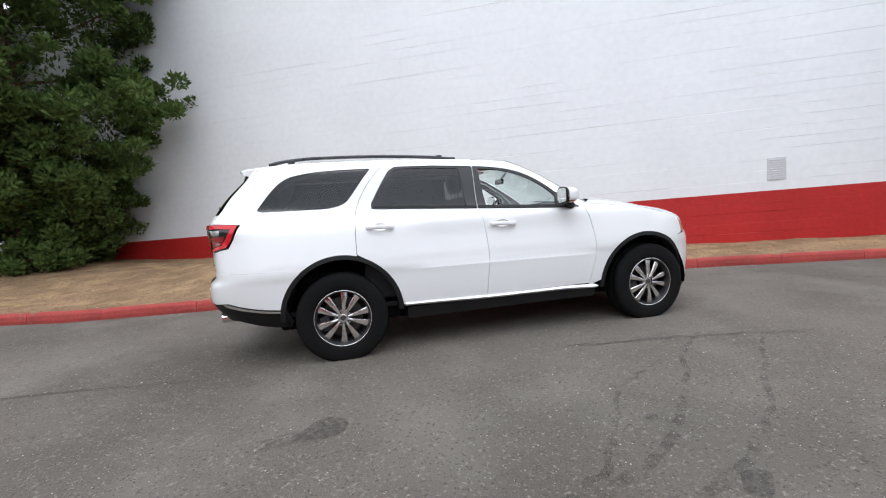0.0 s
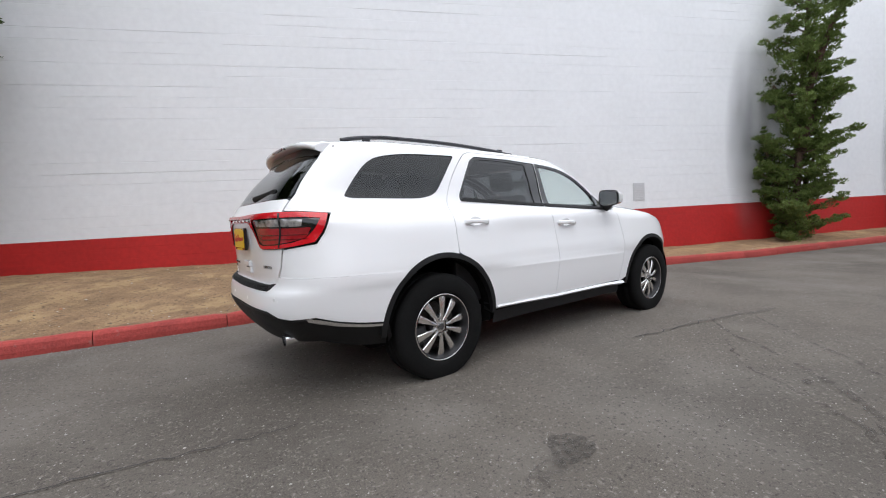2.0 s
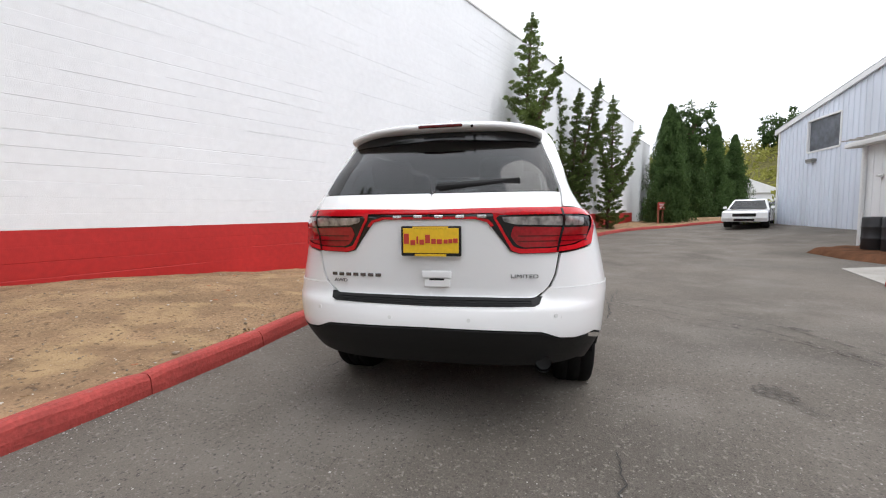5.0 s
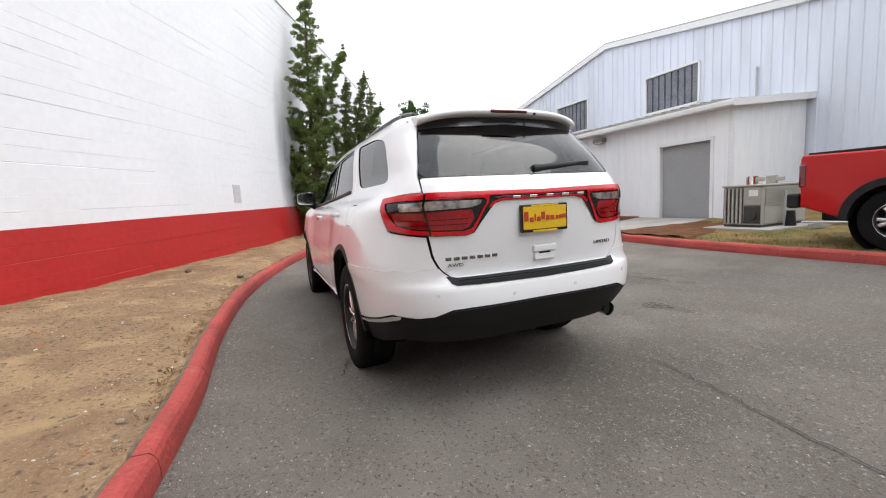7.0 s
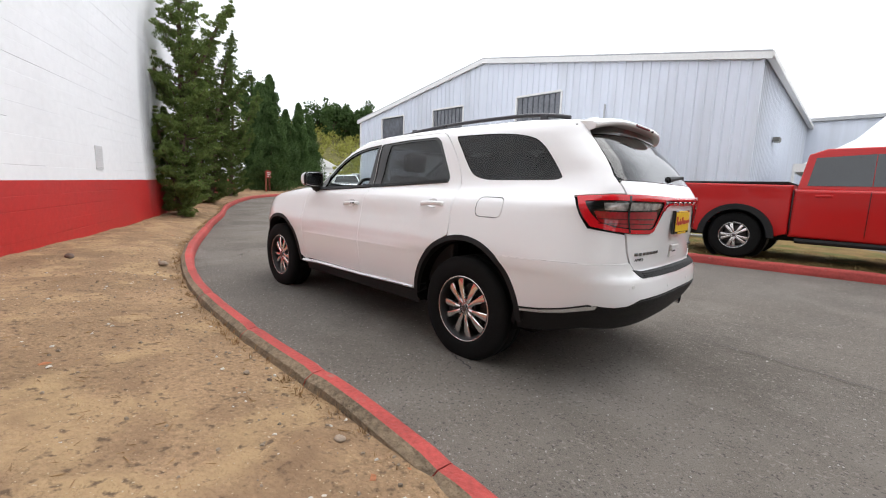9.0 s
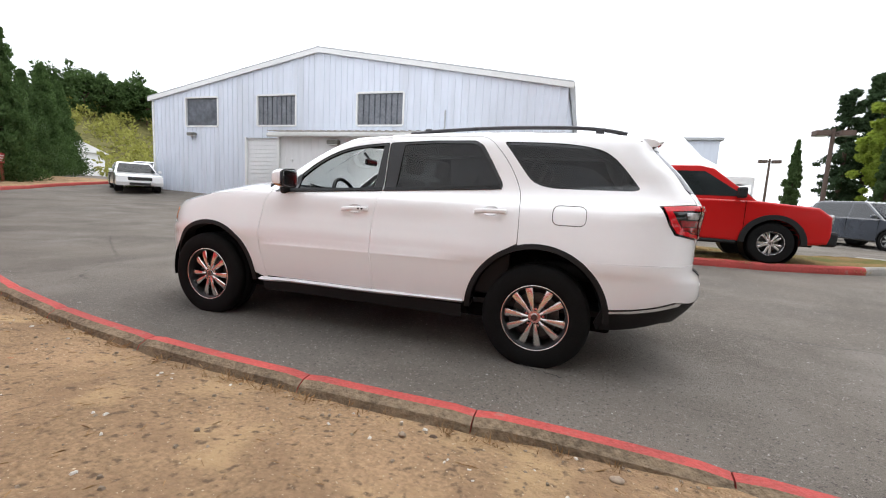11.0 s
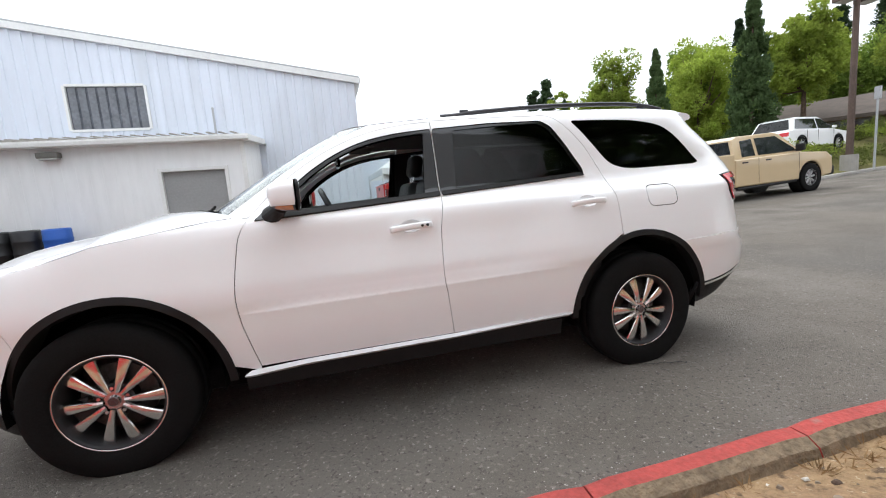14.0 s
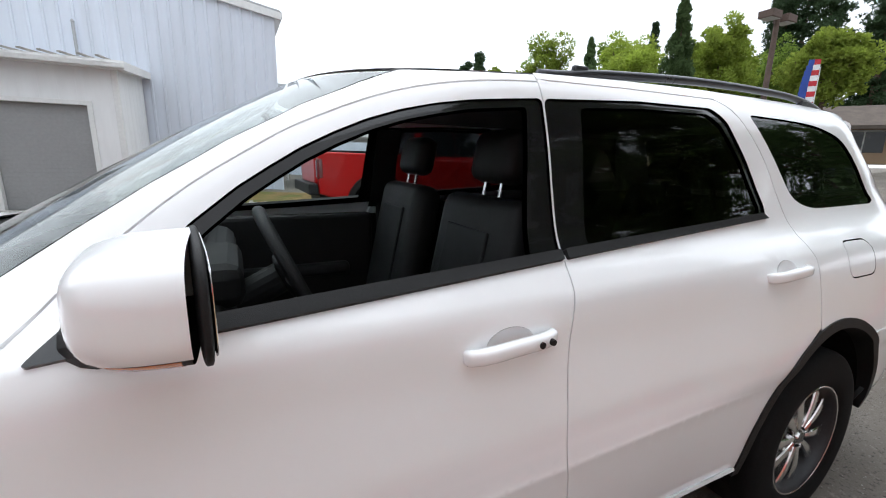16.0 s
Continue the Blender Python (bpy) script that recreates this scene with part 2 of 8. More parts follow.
gx, gy = steps(-1500, 1500, -16, 30, 0.5), steps(-1500, 1500, -16, 8, 0.5)
gv = [(x, y, ground_z(x, y) + 0.006 * noise.noise(Vector((x * 0.8, y * 0.8, 0)))) for y in gy for x in gx]
nx = len(gx)
gf = [(j * nx + i, j * nx + i + 1, (j + 1) * nx + i + 1, (j + 1) * nx + i) for j in range(len(gy) - 1) for i in range(nx - 1)]
obj("ground", gv, gf, ASPHALT, smooth=True, kind="structure", label="worn grey asphalt car park with pale chips", category="ground")

# ---- kerb along the dirt verge ----
KERB = spline([(-15, 4.3), (-10, 3.2), (-6.3, 2.53), (-3.5, 2.11), (-1.9, 1.935), (-0.6, 1.925), (0.6, 1.87), (1.8, 1.735), (3.4, 1.40), (5.2, 0.86),
               (7.3, 0.1), (9.2, -0.62), (11.5, -1.6), (14.8, -2.85), (17.5, -4.2), (20.2, -5.9), (22.2, -7.6), (23.6, -9.4), (24.3, -12.0), (24.4, -16)], 420)


def wall_y(x):
    return 5.2 - 0.46 * x


def resample(pts, d):
    out, acc = [pts[0]], 0.0
    for a, b in zip(pts, pts[1:]):
        L = (b - a).length
        while acc + L >= d:
            a = a + (b - a) * ((d - acc) / L)
            L = (b - a).length
            acc = 0.0
            out.append(a)
        acc += L
    return out


KP = resample([Vector((p.x, p.y)) for p in KERB], 0.11)
KN = []
for i in range(len(KP)):
    t_ = (KP[min(i + 1, len(KP) - 1)] - KP[max(i - 1, 0)]).normalized()
    KN.append(Vector((-t_.y, t_.x)))       # towards the verge


def kerb_run(name, pts, nrm, i0, i1, material, parent, w=0.15, h=0.155, chip=0.008, zf=ground_z):
    """One kerb stone with a rounded road edge and small chips, between two joints."""
    prof = [(0.0, -0.05), (-0.004, 0.05), (0.006, 0.115), (0.022, 0.142), (0.04, h), (w - 0.045, h - 0.002), (w, h - 0.03), (w + 0.025, 0.055), (w + 0.025, -0.05)]
    vs, fs = [], []
    n_ = len(prof)
    for k, i in enumerate(range(i0, i1 + 1)):
        p, nn = pts[i], nrm[i]
        g = 0.012 if i in (i0, i1) else 0.0
        if i in (i0, i1):
            t2 = Vector((nn.y, -nn.x)) * (0.004 if i == i0 else -0.004)
            p = p + t2
        zb = zf(p.x, p.y)
        for u, z in prof:
            c = chip * noise.noise(Vector((p.x * 3.1, p.y * 3.1, z * 5 + u * 3))) if z > 0 else 0
            q = p + nn * (u + c)
            vs.append((q.x, q.y, zb + z - (g if z > 0.1 else 0) + c * 0.8))
        if k:
            a, b = (k - 1) * n_, k * n_
            fs += [(a + j, a + j + 1, b + j + 1, b + j) for j in range(n_ - 1)]
    fs += [tuple(range(n_)), tuple(range((i1 - i0) * n_, (i1 - i0 + 1) * n_))[::-1]]
    o = obj(name, vs, fs, material, parent, smooth=False)
    for k, f in enumerate(o.data.polygons):
        if len(material) > 1 and k < (i1 - i0) * (n_ - 1) and k % (n_ - 1) >= n_ - 4:
            f.material_index = 1
    return o


kerb = thing("kerb", pose(0, 0, 0), "red-painted concrete kerb with worn joints along the verge", "kerb", kind="structure")
joints, k_ = [0], 0
while joints[-1] < len(KP) - 1:
    joints.append(min(len(KP) - 1, joints[-1] + 9 + (k_ * 7) % 4))
    k_ += 1
for a, b in zip(joints, joints[1:]):
    if b > a:
        kerb_run("kerb_stone", KP, KN, a, b, [KERB_RED, KERB_BACK], kerb)

# ---- dirt verge between kerb and wall ----
vv, vf = [], []
NV = 26
for i, (p, nn) in enumerate(zip(KP, KN)):
    a = p + nn * 0.122
    far = Vector((p.x, wall_y(p.x) + 0.3))
    # foot of the wall nearest to this kerb point
    d = Vector((0.4179, 0.9084))
    s = (wall_y(a.x) - a.y) * 0.9084 + 0.3
    s = max(0.4, s)
    for j in range(NV):
        t = (j / (NV - 1)) ** 1.25
        q = a + (nn * (1 - t) + d * t).normalized() * (s * t)
        zb = ground_z(p.x, p.y) * (1 - t) + ground_z(q.x, q.y) * t
        berm = 0.22 * smoothstep(0, 0.75, t) * (0.30 + 0.95 * smoothstep(3.2, -1.0, q.x)) * min(1, s / 2.0)
        r = 0.022 * noise.noise(Vector((q.x * 1.9, q.y * 1.9, 0))) + 0.014 * noise.noise(Vector((q.x * 6, q.y * 6, 3))) + 0.006 * noise.noise(Vector((q.x * 17, q.y * 17, 5)))
        scour = 0.042 * smoothstep(-3.0, -1.2, q.x) * (1 - smoothstep(0.02, 0.40, (q - a).length))
        vv.append((q.x, q.y, zb + 0.124 - scour + 0.016 * smoothstep(0, 0.25, t) + berm + r * smoothstep(-0.3, 0.12, t)))
for i in range(len(KP) - 1):
    for j in range(NV - 1):
        a = i * NV + j
        vf.append((a, a + NV, a + NV + 1, a + 1))
obj("verge", vv, vf, DIRT, smooth=True, kind="structure", label="bare tan dirt verge with dry needles and litter", category="dirt")

# ---- block wall: painted concrete blocks, white over a red band ----
WU = Vector((0.9084, -0.4179, 0.0145)).normalized()
WO = Vector((-24.0, wall_y(-24.0), -0.47))
WY = Vector((0.4179, 0.9084, 0.0))
WZ = WU.cross(WY)
wall_m = Matrix(((WU.x, WY.x, WZ.x, WO.x), (WU.y, WY.y, WZ.y, WO.y), (WU.z, WY.z, WZ.z, WO.z), (0, 0, 0, 1)))
WALL_LEN, COURSE, BLOCK = 57.4, 0.2032, 0.4064
BAND_TOP = 0.825 + 0.37       # height of the red band over the wall's foot line
wall = thing("wall_block", wall_m, "white painted concrete-block warehouse wall with a red band", "wall", kind="structure")
N_C = 38
rows_red = 6
base0 = BAND_TOP - rows_red * COURSE
top = base0 + N_C * COURSE


def wall_face(z0, z1, x0, x1, y0, y1, material, name, label=""):
    return part(name, boxbm(x0, x1, y0, y1, z0, z1), material, wall, label)


wall_face(base0 - 0.6, base0 + rows_red * COURSE, 0, WALL_LEN, 0.012, 0.3, WALL_RED, "red_backing")
wall_face(base0 + rows_red * COURSE, top, 0, WALL_LEN, 0.012, 0.3, WALL_WHITE, "white_backing")


def course(name, z, material, x0, x1, parent=wall):
    """One course of painted blocks: each block stands a little proud or back, so that the filled joints show in broken strokes."""
    rnd = random.Random(int(z * 1000))
    vs, fs = [], []
    n_b = int((x1 - x0) / BLOCK)
    run, dy, lip, foot = 0, 0.006, 0.001, 0.001
    for i in range(n_b):
        if run <= 0:
            run = rnd.randint(1, 7)
            dy = 0.006 + rnd.uniform(-0.0016, 0.0016)
            lip = rnd.choice((0.0006, 0.001, 0.002, 0.0055))
            foot = rnd.choice((0.0006, 0.0008, 0.0015, 0.0045))
        run -= 1
        xa, xb = x0 + i * BLOCK, x0 + (i + 1) * BLOCK if i < n_b - 1 else x1
        prof = ((dy + foot, 0.0), (dy, 0.007), (dy, COURSE - 0.008), (dy + lip, COURSE))
        for x in (xa, xb):
            for y, h in prof:
                vs.append((x, y + 0.0004 * rnd.uniform(-1, 1), z + h + 0.0012 * rnd.uniform(-1, 1)))
        c = i * 8
        fs += [(c + j + 1, c + j, c + 4 + j, c + 5 + j) for j in range(3)]
    return obj(name, vs, fs, material, parent)


for k in range(N_C):
    course("block_course", base0 + k * COURSE, WALL_RED if k < rows_red else WALL_WHITE, 0.0, WALL_LEN)
part("coping", boxbm(-0.1, WALL_LEN + 0.05, -0.03, 0.36, top, top + 0.07, bevel=0.01), TRIM_WHITE, wall, "grey metal coping")
# lower plain end of the building
part("end_wall", boxbm(WALL_LEN + 0.002, WALL_LEN + 6.2, 0.05, 0.35, -0.6, top - 0.95), WALL_WHITE, wall)
part("end_coping", boxbm(WALL_LEN + 0.002, WALL_LEN + 6.3, 0.02, 0.40, top - 0.95, top - 0.88, bevel=0.01), TRIM_WHITE, wall)
part("return_wall", boxbm(-0.3, 0.0, 0.02, 14, -0.6, top), WALL_WHITE, wall)
# wall vent
GRILLE = mat("grey_vent_paint", (0.66, 0.66, 0.67), 0.6, var=0.05, fine=30, coarse=3)
vent = thing("wall_vent", wall_m @ pose(34.04, -0.004, 1.615), "small grey louvred vent set in the white wall", "vent")
part("frame", boxbm(-0.16, 0.16, -0.006, 0.012, -0.22, 0.22, bevel=0.004), GRILLE, vent)
for i in range(9):
    part("slat", boxbm(-0.135, 0.135, -0.014, -0.004, -0.185 + i * 0.043, -0.163 + i * 0.043, bevel=0.003), GRILLE, vent)
# ---- metal building across the yard ----
FY = -13.3


def ribbed(x0, x1, zf_lo, zf_hi, pitch, depth, flip=1):
    """A ribbed steel sheet in the x-z plane with trapezoid ribs towards +y; heights follow the two functions."""
    vs, fs = [], []
    x = x0
    cols = []
    while x < x1 - 1e-4:
        for dx, dy in ((0, 0), (pitch * 0.72, 0), (pitch * 0.78, depth), (pitch * 0.92, depth), (pitch * 0.98, 0)):
            if x + dx < x1:
                cols.append((x + dx, dy))
        x += pitch
    cols.append((x1, 0))
    for x, dy in cols:
        vs += [(x, dy, zf_lo(x)), (x, dy, zf_hi(x))]
    for i in range(len(cols) - 1):
        fs.append((2 * i, 2 * i + 1, 2 * i + 3, 2 * i + 2))
    return vs, fs


PEAK_X, EAVE_L, EAVE_R = 10.25, 20.75, -0.9


def gable(x):
    return 7.62 - (7.62 - 5.78) * abs(x - PEAK_X) / 10.5 if x < PEAK_X else 7.62 - (7.62 - 5.72) * abs(x - PEAK_X) / 10.5


shed = thing("warehouse", pose(0, FY, 0), "pale blue-white ribbed steel warehouse with a low gable", "building")
WIN = [(18.4, 16.25, 4.18, 5.62), (13.75, 11.5, 4.2, 5.63), (8.2, 5.92, 4.2, 5.61)]
GD = (14.45, 12.0, 0.45, 3.6)


def sheet(x0, x1, lo, hi):
    v, f = ribbed(x0, x1, lo, hi, 0.305, 0.032)
    return obj("wall_sheet", v, f, METAL_WALL, shed)


xs = sorted([EAVE_R, 5.92, 8.2, 11.5, 12.0, 13.75, 14.45, 16.25, 18.4, PEAK_X, EAVE_L])
for a, b in zip(xs, xs[1:]):
    m_ = (a + b) / 2
    cuts = [(w[2], w[3]) for w in WIN if w[1] < m_ < w[0]] + ([(0, GD[3])] if GD[1] < m_ < GD[0] else [])
    lo = 0.0
    for c0, c1 in sorted(cuts):
        if c0 > lo:
            sheet(a, b, lambda x, q=lo: q, lambda x, q=c0: q)
        lo = c1
    sheet(a, b, lambda x, q=lo: q, gable)
# side wall towards the car park
sv, sf = ribbed(0.0, 24.0, lambda x: 0.0, lambda x: 5.74, 0.305, 0.032)
side = obj("side_sheet", [(-0.9 - y, -x, z) for x, y, z in sv], [f[::-1] for f in sf], METAL_WALL, shed)
obj("far_side", [(EAVE_L, 0, 0), (EAVE_L, -24, 0), (EAVE_L, -24, 5.72), (EAVE_L, 0, 5.72)], [(0, 1, 2, 3)], METAL_WALL, shed)
for sx, xa, xb, za, zb in ((1, EAVE_L + 0.25, PEAK_X, 5.76, 7.72), (-1, EAVE_R - 0.25, PEAK_X, 5.82, 7.72)):
    bm = bmesh.new()
    for (x, z) in ((xa, za), (xb, zb)):
        pass
    v8 = [bm.verts.new(c) for c in ((xa, 0.12, za - 0.12), (xb, 0.12, zb - 0.12), (xb, 0.12, zb), (xa, 0.12, za),
                                    (xa, -24, za - 0.12), (xb, -24, zb - 0.12), (xb, -24, zb), (xa, -24, za))]
    for f in ((0, 1, 2, 3), (4, 7, 6, 5), (3, 2, 6, 7), (0, 4, 5, 1), (0, 3, 7, 4), (1, 5, 6, 2)):
        bm.faces.new([v8[i] for i in f])
    part("roof", bm, ROOF_GREY, shed, "grey steel roof with white edge trim")
    bm = bmesh.new()
    v8 = [bm.verts.new(c) for c in ((xa, 0.125, za - 0.26), (xb, 0.125, zb - 0.26), (xb, 0.125, zb - 0.06), (xa, 0.125, za - 0.06),
                                    (xa, 0.04, za - 0.26), (xb, 0.04, zb - 0.26), (xb, 0.04, zb - 0.06), (xa, 0.04, za - 0.06))]
    for f in ((0, 1, 2, 3), (4, 7, 6, 5), (3, 2, 6, 7), (0, 4, 5, 1), (0, 3, 7, 4), (1, 5, 6, 2)):
        bm.faces.new([v8[i] for i in f])
    part("rake_trim", bm, TRIM_WHITE, shed)
part("corner_trim", boxbm(-0.96, -0.87, -0.1, 0.03, 0, 5.75, bevel=0.008), METAL_WALL, shed)
part("corner_trim", boxbm(20.68, 20.8, -0.1, 0.05, 0, 5.7, bevel=0.008), TRIM_WHITE, shed)
part("side_gutter", boxbm(-1.2, -1.0, -24, 0.1, 5.62, 5.8, bevel=0.02), TRIM_WHITE, shed, "white gutter")
GLASS_DULL = mat("dull_panes", (0.10, 0.11, 0.13), 0.25, var=0.3, fine=4, coarse=1.2, spec=0.6)
for i, (xa, xb, za, zb) in enumerate(WIN):
    w = part("window", boxbm(xb, xa, -0.10, -0.06, za, zb), GLASS_DULL, shed, "dark grey ribbed translucent panel window")
    for a0, a1, b0, b1 in ((xb - 0.05, xb + 0.03, za, zb), (xa - 0.03, xa + 0.05, za, zb), (xb + 0.03, xa - 0.03, zb - 0.03, zb + 0.05), (xb + 0.03, xa - 0.03, za - 0.05, za + 0.03)):
        part("frame", boxbm(a0, a1, -0.09, 0.05, b0, b1, bevel=0.006), TRIM_WHITE, w)
    if i:
        n_ = 8
        for k in range(n_):
            c = xb + 0.03 + (xa - xb - 0.06) * (k + 0.5) / n_
            part("panel_strip", boxbm(c - 0.115, c + 0.10, -0.06, -0.025, za + 0.03, zb - 0.03, bevel=0.01), LOUVRE, w)
# roller door
rd = part("roller_door", boxbm(GD[1], GD[0], -0.12, -0.10, GD[2] - 0.3, GD[3]), DOOR_WHITE, shed, "white ribbed roller shutter door, closed")
for k in range(16):
    z = GD[2] + 0.02 + k * 0.2
    if z < GD[3] - 0.1:
        part("slat", boxbm(GD[1] + 0.02, GD[0] - 0.02, -0.1, -0.072, z, z + 0.185, bevel=0.012), DOOR_WHITE, rd)
for x in (GD[0] + 0.03, GD[1] - 0.03):
    part("door_jamb", boxbm(x - 0.05, x + 0.05, -0.1, 0.05, 0, GD[3] + 0.05, bevel=0.006), TRIM_WHITE, rd)
LAMP_GREY = mat("floodlight_housing", (0.16, 0.155, 0.14), 0.5, var=0.15)
LAMP_GLASS = mat("floodlight_lens", (0.5, 0.5, 0.48), 0.2, var=0.1)


def floodlight(m, label="bronze wall-pack floodlight fixed to the metal wall"):
    e = thing("floodlight", m, label, "floodlight", "floodlights")
    part("housing", boxbm(-0.24, 0.24, 0.0, 0.22, -0.06, 0.09, bevel=0.03), LAMP_GREY, e)
    part("lens", boxbm(-0.20, 0.20, 0.02, 0.20, -0.10, -0.05, bevel=0.015), LAMP_GLASS, e)
    part("bracket", boxbm(-0.05, 0.05, -0.03, 0.02, -0.05, 0.05, bevel=0.008), LAMP_GREY, e)
    return e


floodlight(pose(17.9, FY + 0.03, 3.75))
floodlight(pose(-0.95, FY - 4.0, 3.6, 0, 0, 90), "small bronze floodlight on the side wall")
pipe = thing("vent_pipe", pose(3.95, FY + 0.1, 3.7), "thin grey vent pipe against the metal wall", "pipe")
part("tube", cylbm((0, 0, 0), (0, 0, 1.05), 0.035), ROOF_GREY, pipe)
part("cap", cylbm((0, 0, 1.06), (0, 0, 1.12), 0.05, 0.02), ROOF_GREY, pipe)

# ---- lean-to annex ----
LX0, LX1, LY = 2.62, 9.7, -9.95
lean = thing("annex", pose(0, LY, 0), "low off-white metal annex with a shallow roof", "building")
LD = (3.15, 4.75, 0.27, 2.44)
for a, b, lo, hi in ((LX0, LD[0], 0.0, 3.2), (LD[0], LD[1], LD[3], 3.2), (LD[1], LX1, 0.0, 3.2)):
    sheet = part("wall_sheet", boxbm(a, b, -0.05, 0.0, lo, hi), LEAN_WALL, lean)
    for k in range(int((b - a) / 0.30)):
        part("rib", boxbm(a + 0.15 + k * 0.30, a + 0.175 + k * 0.30, 0.0005, 0.008, lo, hi), LEAN_WALL, sheet)
v, f = ribbed(0, 3.3, lambda x: 0, lambda x: 3.2 + 0.10 * x, 0.45, 0.012)
obj("side_sheet", [(LX0 - y, -x, z) for x, y, z in v], [q[::-1] for q in f], LEAN_WALL, lean)
obj("side_sheet", [(LX1 + y, -x, z) for x, y, z in v], f, LEAN_WALL, lean)
bm = bmesh.new()
v8 = [bm.verts.new(c) for c in ((LX0 - 0.22, 0.28, 3.16), (LX1 + 0.3, 0.28, 3.16), (LX1 + 0.3, 0.28, 3.34), (LX0 - 0.22, 0.28, 3.34),
                                (LX0 - 0.22, -3.32, 3.50), (LX1 + 0.3, -3.32, 3.50), (LX1 + 0.3, -3.32, 3.68), (LX0 - 0.22, -3.32, 3.68))]
for f in ((0, 1, 2, 3), (4, 7, 6, 5), (3, 2, 6, 7), (0, 4, 5, 1), (0, 3, 7, 4), (1, 5, 6, 2)):
    bm.faces.new([v8[i] for i in f])
part("roof", bm, TRIM_WHITE, lean, "cream metal roof edge with fascia")
part("gutter", boxbm(LX0 - 0.25, LX1 + 0.32, 0.282, 0.36, 3.18, 3.30, bevel=0.02), TRIM_WHITE, lean)
RUST = mat("weathered_ridge_caps", (0.34, 0.32, 0.29), 0.7, var=0.3)
for k in range(25):
    x = LX0 + 0.1 + k * 0.29
    rib = part("roof_rib", boxbm(x, x + 0.06, -3.2, 0.30, 3.345, 3.375), RUST, lean)
    rib.rotation_euler[0] = -0.094
    rib.location[2] = 0.03
part("corner_trim", boxbm(LX0 - 0.05, LX0 + 0.07, -0.05, 0.03, 0, 3.2, bevel=0.008), TRIM_WHITE, lean)
part("downpipe", boxbm(LX1 - 0.1, LX1 + 0.0, 0.03, 0.12, 0.3, 3.2, bevel=0.02), TRIM_WHITE, lean)
ld = part("roller_door", boxbm(LD[0], LD[1], -0.12, -0.1, LD[2] - 0.2, LD[3]), DOOR_GREY, lean, "grey roller shutter door, closed")
for k in range(26):
    z = LD[2] + k * 0.085
    if z < LD[3] - 0.05:
        part("slat", boxbm(LD[0] + 0.02, LD[1] - 0.02, -0.1, -0.090, z, z + 0.0835, bevel=0.0015, seg=1), DOOR_GREY, ld)
for x0, x1, z0, z1 in ((LD[0] - 0.08, LD[0] + 0.01, LD[2] - 0.2, LD[3] + 0.08), (LD[1] - 0.01, LD[1] + 0.08, LD[2] - 0.2, LD[3] + 0.08), (LD[0] + 0.01, LD[1] - 0.01, LD[3] - 0.01, LD[3] + 0.08)):
    part("door_frame", boxbm(x0, x1, -0.1, 0.04, z0, z1, bevel=0.006), TRIM_WHITE, ld)
floodlight(pose(7.15, LY + 0.02, 2.98))
spk = thing("camera_dome", pose(9.05, LY + 0.02, 2.3), "small white fixture on the annex wall", "wall fixture")
part("plate", boxbm(-0.06, 0.06, 0, 0.02, -0.05, 0.05, bevel=0.008), TRIM_WHITE, spk)
part("spout", cylbm((0, 0.02, 0), (-0.05, 0.16, -0.02), 0.035), TRIM_WHITE, spk)
# neighbour buildings behind
nb = thing("rear_building", pose(-8, -30, 0), "pale grey flat-roofed building behind the warehouse", "building")
part("wall", boxbm(-2.6, 11.0, -8, 0, 0, 6.0), METAL_WALL, nb)
part("roof", boxbm(-2.8, 11.1, -8.2, 0.2, 6.0, 6.2, bevel=0.02), ROOF_GREY, nb)
# ---- the parked white SUV ----
SILL_BRIGHT = mat("bright_sill_trim", (0.84, 0.84, 0.85), 0.25, 0.30, var=0.02)
HEADLAMP = mat("headlamp_lens", (0.55, 0.54, 0.52), 0.12, 0.4, var=0.25, fine=30, coarse=14, coat=1.0)
LINER = mat("arch_liner", (0.006, 0.006, 0.006), 0.95, var=0.2, spec=0.1)
PAINT = mat("white_car_paint", (0.90, 0.90, 0.905), 0.28, var=0.002, fine=300, coarse=0.7, coat=1.0, rough_var=0)
PLASTIC = mat("black_plastic", (0.012, 0.012, 0.0125), 0.6, var=0.15, spec=0.35, fine=200, coarse=5, bump=0.0006, bump_scale=600)
GLOSS_BLACK = mat("gloss_black_trim", (0.010, 0.010, 0.011), 0.12, var=0.1, rough_var=0.03, coat=0.5)
RUBBER = mat("tyre_rubber", (0.010, 0.010, 0.010), 0.85, var=0.2, fine=120, coarse=6, spec=0.15)
CHROME = mat("chrome", (0.82, 0.82, 0.83), 0.12, 1.0, var=0.02, rough_var=0.04)
RIM = mat("polished_alloy", (0.86, 0.85, 0.84), 0.20, 1.0, var=0.04, rough_var=0.05)
RIM_DARK = mat("dark_alloy_pocket", (0.035, 0.035, 0.037), 0.5, 0.4, var=0.1)
DISC = mat("brake_disc", (0.10, 0.095, 0.09), 0.5, 0.8, var=0.2)
TINT = mat("privacy_glass", (0.100, 0.108, 0.115), 0.02, var=0.01, trans=1.0, rough_var=0, spec=0.6, ior=1.5)
CLEAR = mat("clear_glass", (0.86, 0.93, 0.91), 0.01, var=0.005, trans=1.0, rough_var=0)
LAMP_RED = mat("red_lamp_lens", (0.62, 0.010, 0.018), 0.15, var=0.12, fine=80, coarse=10, coat=0.6, spec=0.3)
LAMP_MIDRED = mat("deep_red_lamp_lens", (0.36, 0.006, 0.012), 0.12, var=0.2, fine=60, coarse=10, coat=1.0)
LAMP_DARKRED = mat("dark_red_lamp_lens", (0.12, 0.004, 0.006), 0.12, var=0.15, fine=60, coarse=10, coat=1.0)
